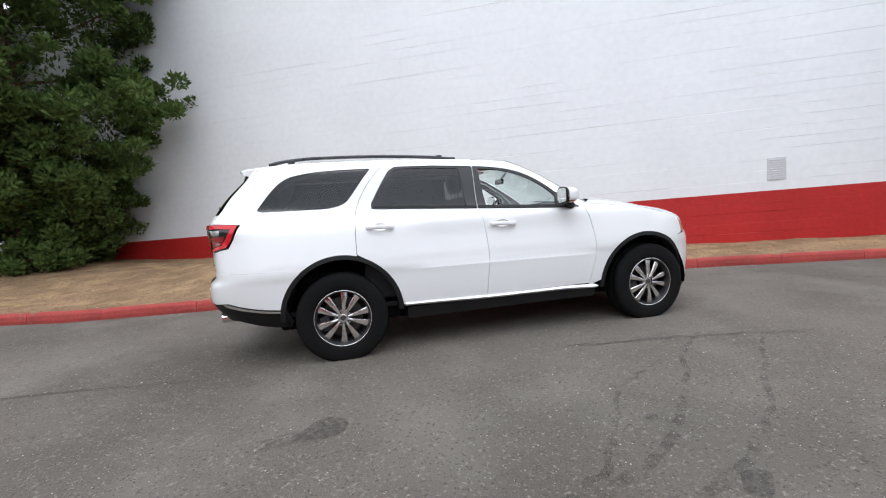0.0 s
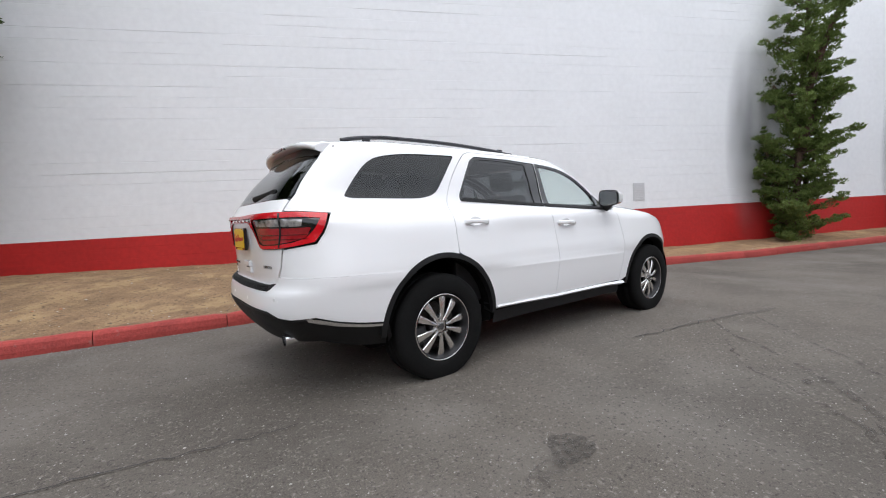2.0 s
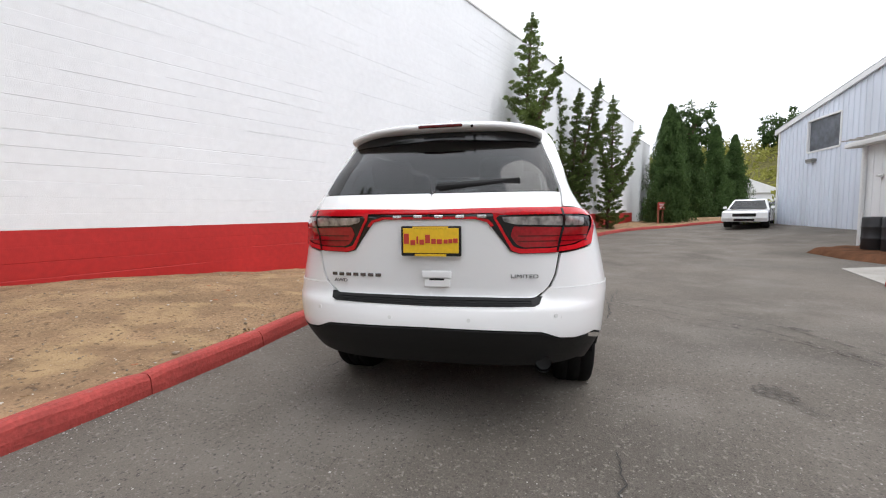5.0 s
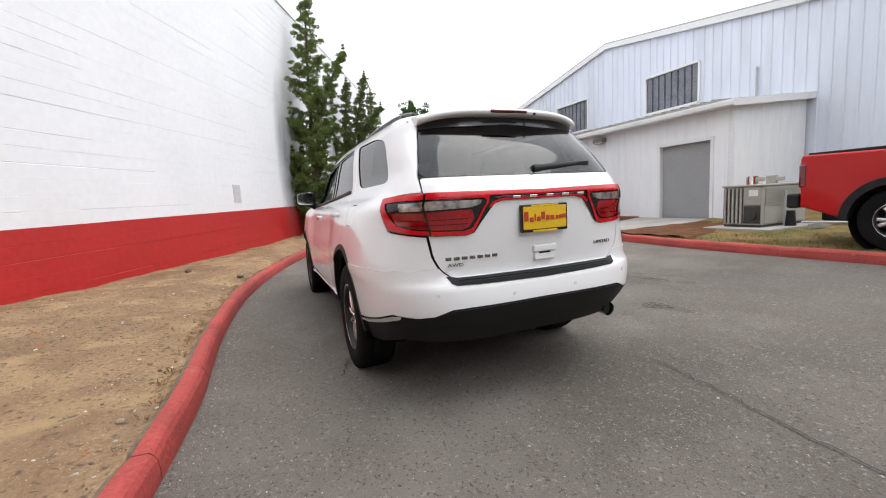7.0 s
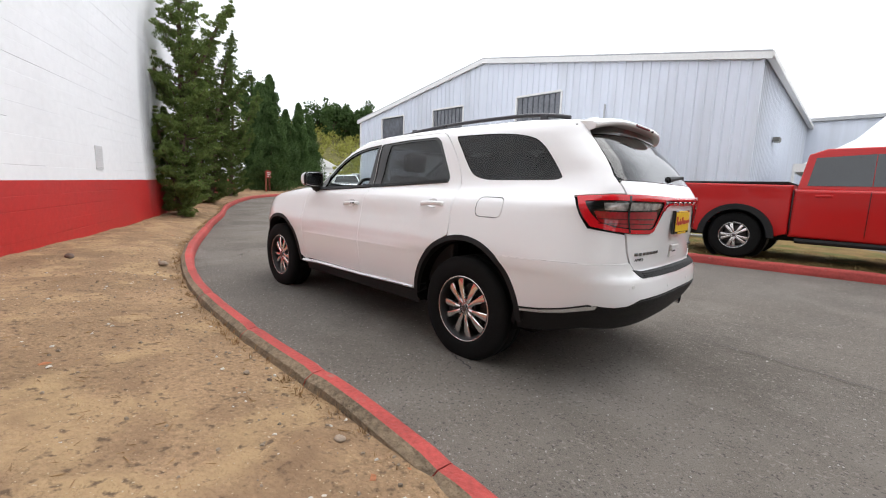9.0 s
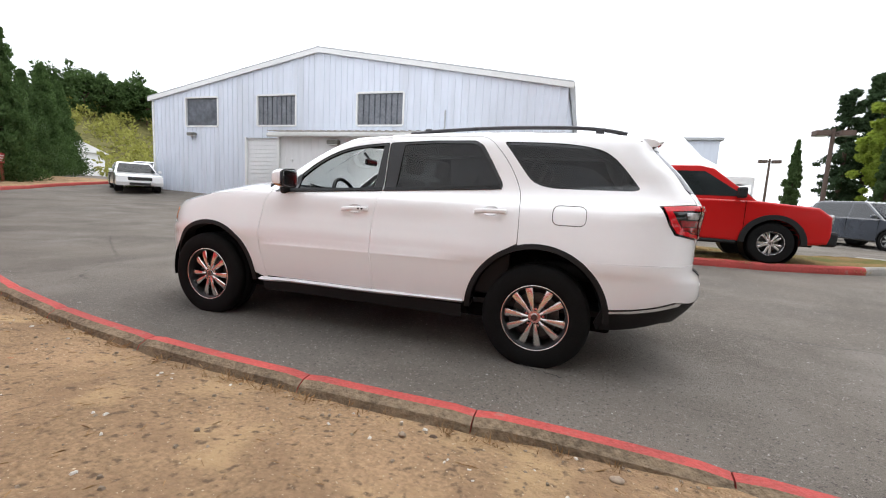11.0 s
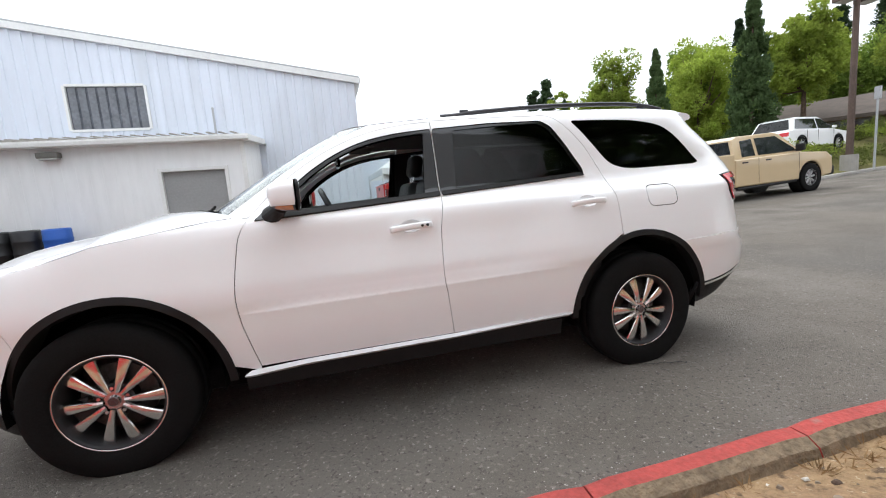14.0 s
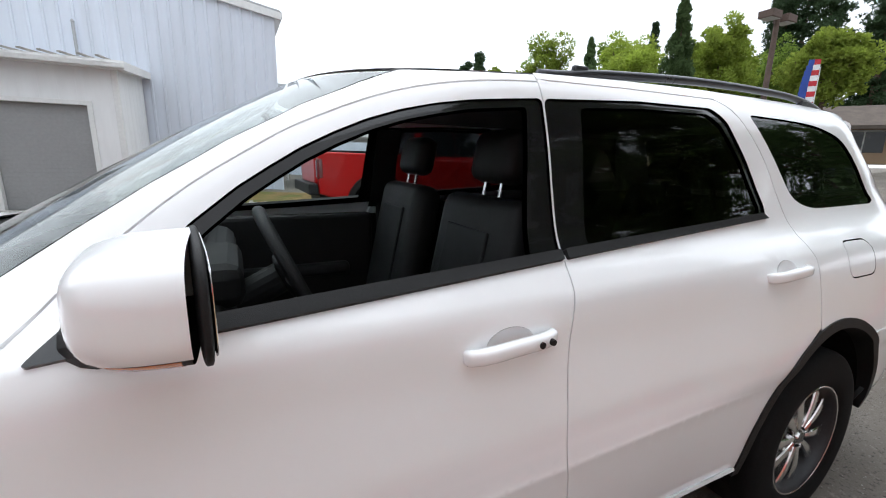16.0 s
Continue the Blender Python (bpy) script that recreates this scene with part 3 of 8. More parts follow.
LAMP_CLEAR = mat("clear_lamp_lens", (0.52, 0.50, 0.49), 0.15, 0.5, var=0.45, fine=30, coarse=18, coat=1.0)
AMBER = mat("amber_reflector", (0.62, 0.22, 0.07), 0.2, var=0.15, coat=0.6)
LEATHER = mat("black_leather", (0.011, 0.011, 0.012), 0.5, var=0.2, fine=150, coarse=8, bump=0.0015, bump_scale=300)
CABIN = mat("black_cabin_trim", (0.012, 0.012, 0.013), 0.65, var=0.2, fine=100, coarse=5)
GREY_TRIM = mat("grey_cabin_trim", (0.10, 0.11, 0.115), 0.5, var=0.1)
HEADLINER = mat("grey_headliner", (0.16, 0.155, 0.15), 0.9, var=0.06, fine=200, coarse=3)
PLATE_Y = mat("yellow_plate", (0.80, 0.50, 0.02), 0.4, var=0.06)
PLATE_R = mat("red_lettering", (0.50, 0.05, 0.03), 0.5, var=0.05)
DARK_BADGE = mat("dark_chrome_badge", (0.20, 0.20, 0.21), 0.25, 0.9, var=0.05)
RAIL = mat("dark_roof_rail", (0.06, 0.06, 0.065), 0.3, 0.6, var=0.1)


def table(*pairs):
    """Smooth interpolation through (key, value) pairs."""
    ks, vs = [p[0] for p in pairs], [p[1] for p in pairs]
    n_ = len(ks)
    d = [(vs[i + 1] - vs[i]) / (ks[i + 1] - ks[i]) for i in range(n_ - 1)]
    t = [d[0]] + [0.0 if d[i - 1] * d[i] <= 0 else 2 * d[i - 1] * d[i] / (d[i - 1] + d[i]) for i in range(1, n_ - 1)] + [d[-1]]

    def f(x):
        if x <= ks[0]:
            return vs[0]
        if x >= ks[-1]:
            return vs[-1]
        i = max(j for j in range(n_ - 1) if ks[j] <= x)
        h = ks[i + 1] - ks[i]
        s = (x - ks[i]) / h
        return (vs[i] * (1 + 2 * s) * (1 - s) ** 2 + h * t[i] * s * (1 - s) ** 2 + vs[i + 1] * s * s * (3 - 2 * s) + h * t[i + 1] * s * s * (s - 1))
    return f


half_w = table((0.20, 0.86), (0.30, 0.90), (0.42, 0.925), (0.50, 0.938), (0.62, 0.947), (0.74, 0.953), (0.80, 0.962), (0.86, 0.958), (0.95, 0.943),
               (1.05, 0.925), (1.12, 0.910), (1.17, 0.892), (1.21, 0.858), (1.25, 0.818), (1.30, 0.788), (1.40, 0.760), (1.50, 0.738), (1.60, 0.710),
               (1.65, 0.692), (1.70, 0.662), (1.735, 0.625), (1.76, 0.58))
rear_x = table((0.30, -2.50), (0.42, -2.585), (0.52, -2.64), (0.62, -2.665), (0.72, -2.655), (0.765, -2.63), (0.80, -2.592), (0.90, -2.603), (1.02, -2.618),
               (1.15, -2.63), (1.22, -2.632), (1.27, -2.60), (1.33, -2.555), (1.45, -2.475), (1.55, -2.39), (1.64, -2.305), (1.70, -2.285), (1.76, -2.27))
rear_n = table((0.30, 3.2), (0.62, 3.7), (0.80, 4.0), (0.92, 3.8), (1.10, 3.6), (1.22, 4.4), (1.34, 6.0), (1.45, 5.5), (1.56, 4.7), (1.76, 4.4))
front_x = table((0.22, 2.25), (0.30, 2.35), (0.45, 2.395), (0.60, 2.41), (0.78, 2.395), (0.88, 2.35), (0.97, 2.32), (1.03, 2.26), (1.12, 2.02), (1.2, 1.7))
pillar_x = table((1.10, 3.0), (1.15, 1.7), (1.19, 1.06), (1.22, 0.87), (1.30, 0.775), (1.42, 0.635), (1.50, 0.525), (1.56, 0.425), (1.63, 0.275), (1.66, 0.185), (1.70, 0.04), (1.735, -0.12))
screen_d = table((1.10, 0.62), (1.235, 0.62), (1.30, 0.59), (1.42, 0.540), (1.50, 0.515), (1.56, 0.51), (1.63, 0.53), (1.66, 0.56), (1.70, 0.62), (1.76, 0.62))
XS_R, XS_F = -1.7, 1.5
LR, LF, LU = 1.8, 1.7, 1.1


def corner(alpha, n_):
    c, s = abs(math.cos(alpha)), abs(math.sin(alpha))
    r = (c ** n_ + s ** n_) ** (-1.0 / n_)
    return r * c, r * s


def crease_z(x):
    """Height of the pressed crease along the doors."""
    return 0.744 - 0.012 * x


def waist(x, z):
    """The flanks draw in a little between the wheels, below the belt."""
    zc = crease_z(x)
    ledge = 1 - (1 - min(1.0, (z - zc) / 0.085)) ** 2 if z > zc else 0.0
    return smoothstep(1.12, 0.60, abs(x + 0.03)) * smoothstep(1.25, 1.0, z) * (0.009 + 0.018 * ledge + 0.02 * max(0.0, zc - z))


def surf(u, z, upper=False):
    """A point of the left flank: u is x along the side and runs on round the corners to the middle of the tail and nose."""
    w = half_w(z) * (1 - 0.040 * smoothstep(-0.9, -2.2, u) * smoothstep(1.22, 1.40, z))
    if u < XS_R:
        a = min(1.0, (XS_R - u) / LR) * math.pi / 2
        c, s = corner(a, rear_n(z))
        return Vector((XS_R - (XS_R - rear_x(z)) * s, w * c, z))
    if upper:
        x0 = pillar_x(z) - 0.32
        if u > x0:
            a = min(1.0, (u - x0) / LU) * math.pi / 2
            c, s = corner(a, 3.0)
            return Vector((x0 + screen_d(z) * s, w * c, z))
    elif u > XS_F:
        a = min(1.0, (u - XS_F) / LF) * math.pi / 2
        c, s = corner(a, 2.35)
        return Vector((XS_F + (front_x(z) - XS_F) * s, w * c, z))
    return Vector((u, w - waist(u, z), z))


def normal(u, z, upper=False):
    e = 0.004
    a = surf(u + e, z, upper) - surf(u - e, z, upper)
    b = surf(u, z + e, upper) - surf(u, z - e, upper)
    n_ = b.cross(a)
    return n_.normalized() if n_.length > 1e-12 else Vector((0, 1, 0))


def sd(x, z, upper=False):
    """Side coordinates to surface coordinates."""
    if x < XS_R:
        n_ = rear_n(z)
        s = min(0.9999, (XS_R - x) / (XS_R - rear_x(z)))
        return (XS_R - LR * math.atan2(s, (1 - s ** n_) ** (1 / n_)) / (math.pi / 2), z)
    if upper and x > pillar_x(z) - 0.32:
        x0 = pillar_x(z) - 0.32
        s = min(0.9999, (x - x0) / screen_d(z))
        return (x0 + LU * math.atan2(s, (1 - s ** 3.0) ** (1 / 3.0)) / (math.pi / 2), z)
    if not upper and x > XS_F:
        s = min(0.9999, (x - XS_F) / (front_x(z) - XS_F))
        return (XS_F + LF * math.atan2(s, (1 - s ** 2.35) ** (1 / 2.35)) / (math.pi / 2), z)
    return (x, z)


def rr(y, z):
    """Tail coordinates (distance from the middle, height) to surface coordinates."""
    n_ = rear_n(z)
    c = min(0.9999, abs(y) / (half_w(z) * (1 - 0.040 * smoothstep(1.22, 1.40, z))))
    return (XS_R - LR * math.atan2((1 - c ** n_) ** (1 / n_), c) / (math.pi / 2), z)


def dense(loop, d=0.03):
    out = []
    for a, b in zip(loop, loop[1:] + loop[:1]):
        L = math.hypot(b[0] - a[0], b[1] - a[1])
        k = max(1, int(math.ceil(L / d)))
        out += [(a[0] + (b[0] - a[0]) * i / k, a[1] + (b[1] - a[1]) * i / k) for i in range(k)]
    return out


def curve(pts, n_=24):
    return [(p.x, p.y) for p in spline([(a, b, 0) for a, b in pts], n_)]


def rounded(loop, r, k=5):
    """Rounds the corners of a closed outline."""
    out = []
    n_ = len(loop)
    for i in range(n_):
        p, a, b = Vector(loop[i]), Vector(loop[i - 1]), Vector(loop[(i + 1) % n_])
        da, db = (a - p), (b - p)
        q = min(r, 0.45 * da.length, 0.45 * db.length)
        s, e = p + da.normalized() * q, p + db.normalized() * q
        for j in range(k + 1):
            t = j / k
            out.append(tuple(s * (1 - t) ** 2 + p * 2 * t * (1 - t) + e * t * t))
    return out


def area(loop):
    return 0.5 * sum(a[0] * b[1] - b[0] * a[1] for a, b in zip(loop, loop[1:] + loop[:1]))


def inset(loop, d):
    if area(loop) < 0:
        loop = loop[::-1]
    out = []
    n_ = len(loop)
    for i in range(n_):
        a, p, b = Vector(loop[i - 1]), Vector(loop[i]), Vector(loop[(i + 1) % n_])
        e1, e2 = (p - a).normalized(), (b - p).normalized()
        n1, n2 = Vector((-e1.y, e1.x)), Vector((-e2.y, e2.x))
        m_ = n1 + n2
        k = m_.length_squared
        m_ = m_ * (2 / k) if k > 0.3 else n1
        out.append(tuple(p + m_ * d))
    return out


def inside(p, loop):
    c = False
    x, y = p
    j = len(loop) - 1
    for i in range(len(loop)):
        xi, yi = loop[i]
        xj, yj = loop[j]
        if (yi > y) != (yj > y) and x < (xj - xi) * (y - yi) / (yj - yi) + xi:
            c = not c
        j = i
    return c


from mathutils.geometry import delaunay_2d_cdt


def panel(name, outer, material, parent, side, holes=(), off=0.0, gap=0.0025, depth=0.016, grid=(0.06, 0.04), upper=False, thick=0.0, label="", mp=None, creased=False):
    """A body panel: an outline in surface coordinates, laid on the flank, with a folded edge. side: 1 left, -1 right, 0 both halves across the middle."""
    mp = mp or (lambda u, z: (surf(u, z, upper), normal(u, z, upper)))
    outer = inset(dense(outer), gap)
    holes = [inset(dense(h), -gap) for h in holes]
    vs, es = [], []
    loops = [outer] + holes
    for lp in loops:
        b = len(vs)
        vs += [Vector(p) for p in lp]
        es += [(b + i, b + (i + 1) % len(lp)) for i in range(len(lp))]
    xs_, zs_ = [p[0] for p in outer], [p[1] for p in outer]
    edge = np.array([tuple(v) for v in vs])
    gx_, gz_ = grid
    i0, i1 = int(min(xs_) / gx_) - 1, int(max(xs_) / gx_) + 1
    j0, j1 = int(min(zs_) / gz_) - 1, int(max(zs_) / gz_) + 1
    for i in range(i0, i1 + 1):
        for j in range(j0, j1 + 1):
            p = (i * gx_, j * gz_)
            if inside(p, outer) and not any(inside(p, h) for h in holes) and np.min(np.hypot(edge[:, 0] - p[0], edge[:, 1] - p[1])) > 0.35 * gz_:
                vs.append(Vector(p))
    if creased:
        for i in range(3 * i0, 3 * i1 + 3):
            for dz in (-0.006, 0.006, 0.016):
                p = (i * gx_ / 3 + gx_ / 6, crease_z(i * gx_ / 3 + gx_ / 6) + dz)
                if inside(p, outer) and np.min(np.hypot(edge[:, 0] - p[0], edge[:, 1] - p[1])) > 0.004:
                    vs.append(Vector(p))
    r = delaunay_2d_cdt(vs, es, [], 0, 1e-6)
    pv, tris = r[0], r[2]
    keep = []
    for t in tris:
        c = ((pv[t[0]][0] + pv[t[1]][0] + pv[t[2]][0]) / 3, (pv[t[0]][1] + pv[t[1]][1] + pv[t[2]][1]) / 3)
        if inside(c, outer) and not any(inside(c, h) for h in holes):
            keep.append(tuple(t))
    V, N, F = [], [], []
    sides = (1, -1) if side == 0 else (side,)
    for s_ in sides:
        base = len(V)
        for p in pv:
            q, nn = mp(p[0], p[1])
            q = q + nn * off
            V.append((q.x, q.y * s_, q.z))
            N.append((nn.x, nn.y * s_, nn.z))
        for t in keep:
            a, b, c = t
            F.append((base + a, base + c, base + b) if s_ > 0 else (base + a, base + b, base + c))
        if thick:
            b2 = len(V)
            for p in pv:
                q, nn = mp(p[0], p[1])
                q = q + nn * (off - thick)
                V.append((q.x, q.y * s_, q.z))
                N.append((-nn.x, -nn.y * s_, -nn.z))
            for t in keep:
                a, b, c = t
                F.append((b2 + a, b2 + b, b2 + c) if s_ > 0 else (b2 + a, b2 + c, b2 + b))
        for k, lp in enumerate(loops):
            b3 = len(V)
            for i, p in enumerate(lp):
                q, nn = mp(p[0], p[1])
                a_, b_ = lp[i - 1], lp[(i + 1) % len(lp)]
                ta = mp(b_[0], b_[1])[0] - mp(a_[0], a_[1])[0]
                en = ta.cross(nn)
                en = en.normalized() if en.length > 1e-9 else nn
                if k:
                    en = -en
                for dd in (off, off - (thick or depth)):
                    w_ = q + nn * dd
                    V.append((w_.x, w_.y * s_, w_.z))
                    N.append((en.x, en.y * s_, en.z))
            m_ = len(lp)
            for i in range(m_):
                j = (i + 1) % m_
                if side == 0 and abs(V[b3 + 2 * i][1]) < 0.003 and abs(V[b3 + 2 * j][1]) < 0.003:
                    continue
                f_ = (b3 + 2 * i, b3 + 2 * j, b3 + 2 * j + 1, b3 + 2 * i + 1)
                F.append(f_ if s_ < 0 else f_[::-1])
    o = obj(name, V, F, material, parent, smooth=True, label=label)
    if thick and side == 0:
        bm = bmesh.new()
        bm.from_mesh(o.data)
        bmesh.ops.remove_doubles(bm, verts=bm.verts, dist=0.0003)
        bm.to_mesh(o.data)
        bm.free()
        o.data.set_sharp_from_angle(angle=radians(40))
    else:
        o.data.normals_split_custom_set_from_vertices(N)
    return o


suv = thing("suv", pose(0, 0, 0), "white seven-seat SUV parked on asphalt, driver's window open", "car")

# outlines in side coordinates (x, z)
SEAM_A = curve([(0.835, 0.445), (0.87, 0.58), (0.898, 0.70), (0.908, 0.82), (0.90, 0.92), (0.885, 1.02), (0.865, 1.12), (0.815, 1.215)], 22)
SEAM_B = curve([(-0.215, 0.445), (-0.20, 0.60), (-0.190, 0.70), (-0.180, 0.77), (-0.182, 0.90), (-0.195, 1.08), (-0.225, 1.235)], 18)
SEAM_C = curve([(-1.36, 0.915), (-1.36, 1.05), (-1.35, 1.22), (-1.32, 1.34), (-1.24, 1.49), (-1.15, 1.605), (-1.07, 1.68), (-1.00, 1.708)], 22)
DOOR_TOP = curve([(0.815, 1.215), (0.72, 1.315), (0.59, 1.425), (0.46, 1.508), (0.37, 1.557), (0.21, 1.622), (0.05, 1.662), (-0.12, 1.684), (-0.28, 1.694)], 24)


def arch(cx, cz, rx, rz, a0, a1, k=22):
    return [(cx + rx * math.cos(radians(a0 + (a1 - a0) * i / k)), cz + rz * math.sin(radians(a0 + (a1 - a0) * i / k))) for i in range(k + 1)]


ARC_F, ARC_R = (1.462, 0.395, 0.505, 0.508), (-1.508, 0.41, 0.512, 0.516)


def arch_x(A, z, sgn):
    return A[0] + sgn * A[2] * math.sqrt(max(0, 1 - ((z - A[1]) / A[3]) ** 2))


W_FRONT = rounded([(0.70, 1.207), (0.585, 1.365)] + curve([(0.50, 1.432), (0.37, 1.512), (0.21, 1.580), (0.02, 1.622), (-0.222, 1.646)], 10) + [(-0.222, 1.250)], 0.012, 3)
W_REAR = rounded([(-0.232, 1.250), (-0.232, 1.646), (-0.60, 1.668), (-0.955, 1.672), (-1.02, 1.635), (-1.10, 1.515), (-1.20, 1.345), (-1.20, 1.306)], 0.02, 3)
G_FRONT = rounded([(0.665, 1.222), (0.565, 1.350)] + curve([(0.49, 1.412), (0.36, 1.494), (0.20, 1.562), (0.01, 1.604), (-0.175, 1.624)], 10) + [(-0.135, 1.262)], 0.012, 3)
G_REAR = rounded([(-0.33, 1.276), (-0.36, 1.634), (-0.62, 1.651), (-0.935, 1.655), (-0.995, 1.622), (-1.08, 1.505), (-1.178, 1.343), (-1.175, 1.325)], 0.02, 3)
W_QUARTER = rounded(curve([(-1.18, 1.664), (-1.47, 1.661), (-1.68, 1.650), (-1.87, 1.616), (-1.97, 1.558), (-2.045, 1.480), (-2.105, 1.405), (-2.150, 1.345)], 22)
                    + curve([(-2.11, 1.331), (-1.72, 1.327), (-1.55, 1.331), (-1.43, 1.366), (-1.355, 1.445), (-1.255, 1.575)], 16), 0.02, 3)

UPX = lambda pts: [sd(x, z, True) for x, z in pts]
LOX = lambda pts: [sd(x, z) for x, z in pts]


ROOF_Z = table((-3.5, 1.712), (-2.6, 1.722), (-2.2, 1.735), (-1.9, 1.747), (-1.4, 1.752), (-0.9, 1.744), (-0.3, 1.722), (0.0, 1.705), (0.3, 1.70), (2.0, 1.70))
hood_edge = table((0.80, 1.226), (1.0, 1.212), (1.3, 1.170), (1.7, 1.111), (2.0, 1.062), (2.3, 1.042), (2.7, 1.005), (3.2, 0.985))
FUEL = rounded([(-1.59, 1.205), (-1.59, 1.07), (-1.815, 1.07), (-1.815, 1.205)], 0.05, 5)

# tail lamp in tail coordinates
LAMP = ([sd(-2.296, 1.230), rr(0.735, 1.247), rr(0.64, 1.25), rr(0.3, 1.245), rr(0.0, 1.24), rr(0.0, 1.192), rr(0.24, 1.193), rr(0.30, 1.178), rr(0.375, 1.085),
         rr(0.415, 1.03), rr(0.46, 1.017), rr(0.62, 1.02), rr(0.74, 1.035)] + [sd(-2.385, 1.055), sd(-2.34, 1.12)])
GATE_L = rounded([rr(0.0, 1.330), rr(0.662, 1.330), rr(0.666, 1.25), rr(0.655, 1.03), rr(0.635, 0.91), rr(0.60, 0.84), rr(0.53, 0.785), rr(0.0, 0.775)], 0.02, 2)
G_BACK = rounded([rr(0.0, 1.337), rr(0.632, 1.338), rr(0.657, 1.36), rr(0.612, 1.50), rr(0.565, 1.630), rr(0.0, 1.664)], 0.015, 3)


HANDLE_F, HANDLE_R = (-0.020, 1.087), (-1.147, 1.135)


def cup_loop(cx, cz):
    """Outline of the dished recess behind a door handle."""
    return [(cx + 0.062 * math.cos(a), cz + 0.004 + (0.036 if math.sin(a) > 0 else 0.031) * math.sin(a)) for a in [math.pi * i / 14 for i in range(28)]]


for S, tag in ((1, "left"), (-1, "right")):
    # front door
    fd = panel("front_door", UPX(SEAM_A + DOOR_TOP[1:]) + [(-0.228, 1.698), (-0.228, 1.26)] + SEAM_B[::-1][:-1] + [(-0.215, 0.445), (0.2, 0.445), (0.6, 0.445)],
               PAINT, suv, S, holes=[UPX(W_FRONT), cup_loop(*HANDLE_F)], upper=True, grid=(0.07, 0.018), gap=0.0018, creased=True, label="white front door, window wound down" if S > 0 else "")
    frame_f = panel("window_frame", UPX(W_FRONT), GLOSS_BLACK, fd, S, holes=[UPX(G_FRONT)], off=-0.006, gap=0.0005, upper=True, depth=0.02)
    if S < 0:
        panel("window_pane", UPX(G_FRONT), CLEAR, fd, S, off=-0.012, gap=-0.004, upper=True, thick=0.004)
    panel("belt_moulding", UPX(rounded([(0.72, 1.192), (0.72, 1.214), (-0.222, 1.268), (-0.222, 1.244)], 0.004, 2)), PLASTIC, fd, S, off=0.012, gap=0, upper=True, grid=(0.06, 0.02))
    # rear door
    arc = [p for p in arch(*ARC_R, 0, 180) if p[0] >= -1.36 and p[1] > 0.45]
    rdoor = SEAM_B + [(-0.228, 1.26), (-0.228, 1.698), (-0.55, 1.705)] + SEAM_C[::-1] + [(-1.355, 0.916)] + arc[::-1][1:] + [(arch_x(ARC_R, 0.45, 1), 0.445), (-0.6, 0.445)]
    rd_ = panel("rear_door", rdoor, PAINT, suv, S, holes=[W_REAR, cup_loop(*HANDLE_R)], grid=(0.07, 0.018), gap=0.0018, creased=True)
    for parent_, c_ in ((fd, HANDLE_F), (rd_, HANDLE_R)):
        dish = dense(cup_loop(*c_), 0.012)
        dv, df = [], []
        for q_ in (1.03, 0.94, 0.80, 0.6, 0.35, 0.0):
            for x, z in dish:
                x, z = c_[0] + (x - c_[0]) * q_, c_[1] + (z - c_[1]) * q_
                p_ = surf(x, z) - normal(x, z) * (0.001 + 0.018 * (1 - q_ ** 2.6))
                dv.append((p_.x, p_.y * S, p_.z))
        k_ = len(dish)
        for r_ in range(5):
            for i in range(k_):
                f_ = (r_ * k_ + i, r_ * k_ + (i + 1) % k_, (r_ + 1) * k_ + (i + 1) % k_, (r_ + 1) * k_ + i)
                df.append(f_ if (area(dish) > 0) == (S < 0) else f_[::-1])
        obj("handle_cup", dv, df, PAINT, parent_, smooth=True)
    panel("window_frame", W_REAR, GLOSS_BLACK, rd_, S, holes=[G_REAR], off=-0.006, gap=0.0005, depth=0.02)
    panel("window_pane", G_REAR, TINT, rd_, S, off=-0.012, gap=-0.004, thick=0.004, label="dark tinted pane")
    panel("belt_moulding", rounded([(-0.236, 1.245), (-0.236, 1.268), (-1.17, 1.322), (-1.20, 1.302)], 0.004, 2), PLASTIC, rd_, S, off=0.012, gap=0, grid=(0.06, 0.02))
    # fender
    arcF = [p for p in arch(*ARC_F, 180, 0) if p[1] > 0.42]
    arcF1 = [p for p in arcF if not (p[0] > 1.5 and p[1] < 0.66)]
    top_f = [(u, hood_edge(u)) for u in (2.2, 2.0, 1.8, 1.6, 1.4, 1.2, 1.0, 0.86)]
    fen = SEAM_A[:-1] + [(0.822, 1.205)]
    fender = panel("front_fender", LOX([(0.838, 0.42)] + fen) + top_f[::-1] + [(2.2, 1.032), (2.125, 0.98), (2.125, 0.91), (2.10, 0.857)] + LOX([(1.90, 0.845)]) + LOX([(1.91, 0.80), (1.865, 0.70)]) + LOX(arcF1[::-1]),
                   PAINT, suv, S)
    # headlight
    hl = panel("headlight", [(2.127, 0.98), (2.2, 1.034), (2.2, 1.047), (2.3, 1.040), (2.62, 1.008), (2.66, 0.93), (2.4, 0.870), (2.105, 0.860), (2.127, 0.91)], HEADLAMP, suv, S, off=0.002, label="clear headlight with amber side marker")
    panel("side_marker", [(2.135, 0.97), (2.20, 0.99), (2.22, 0.90), (2.14, 0.877)], AMBER, hl, S, off=0.006, gap=0)
    # quarter panel with D-pillar
    arcQ = [p for p in arch(*ARC_R, 0, 180) if p[0] < -1.362 and p[1] > 0.84]
    q_top = [(u, ROOF_Z(u)) for u in (-1.05, -1.3, -1.6, -1.9, -2.1, -2.3, -2.5)]
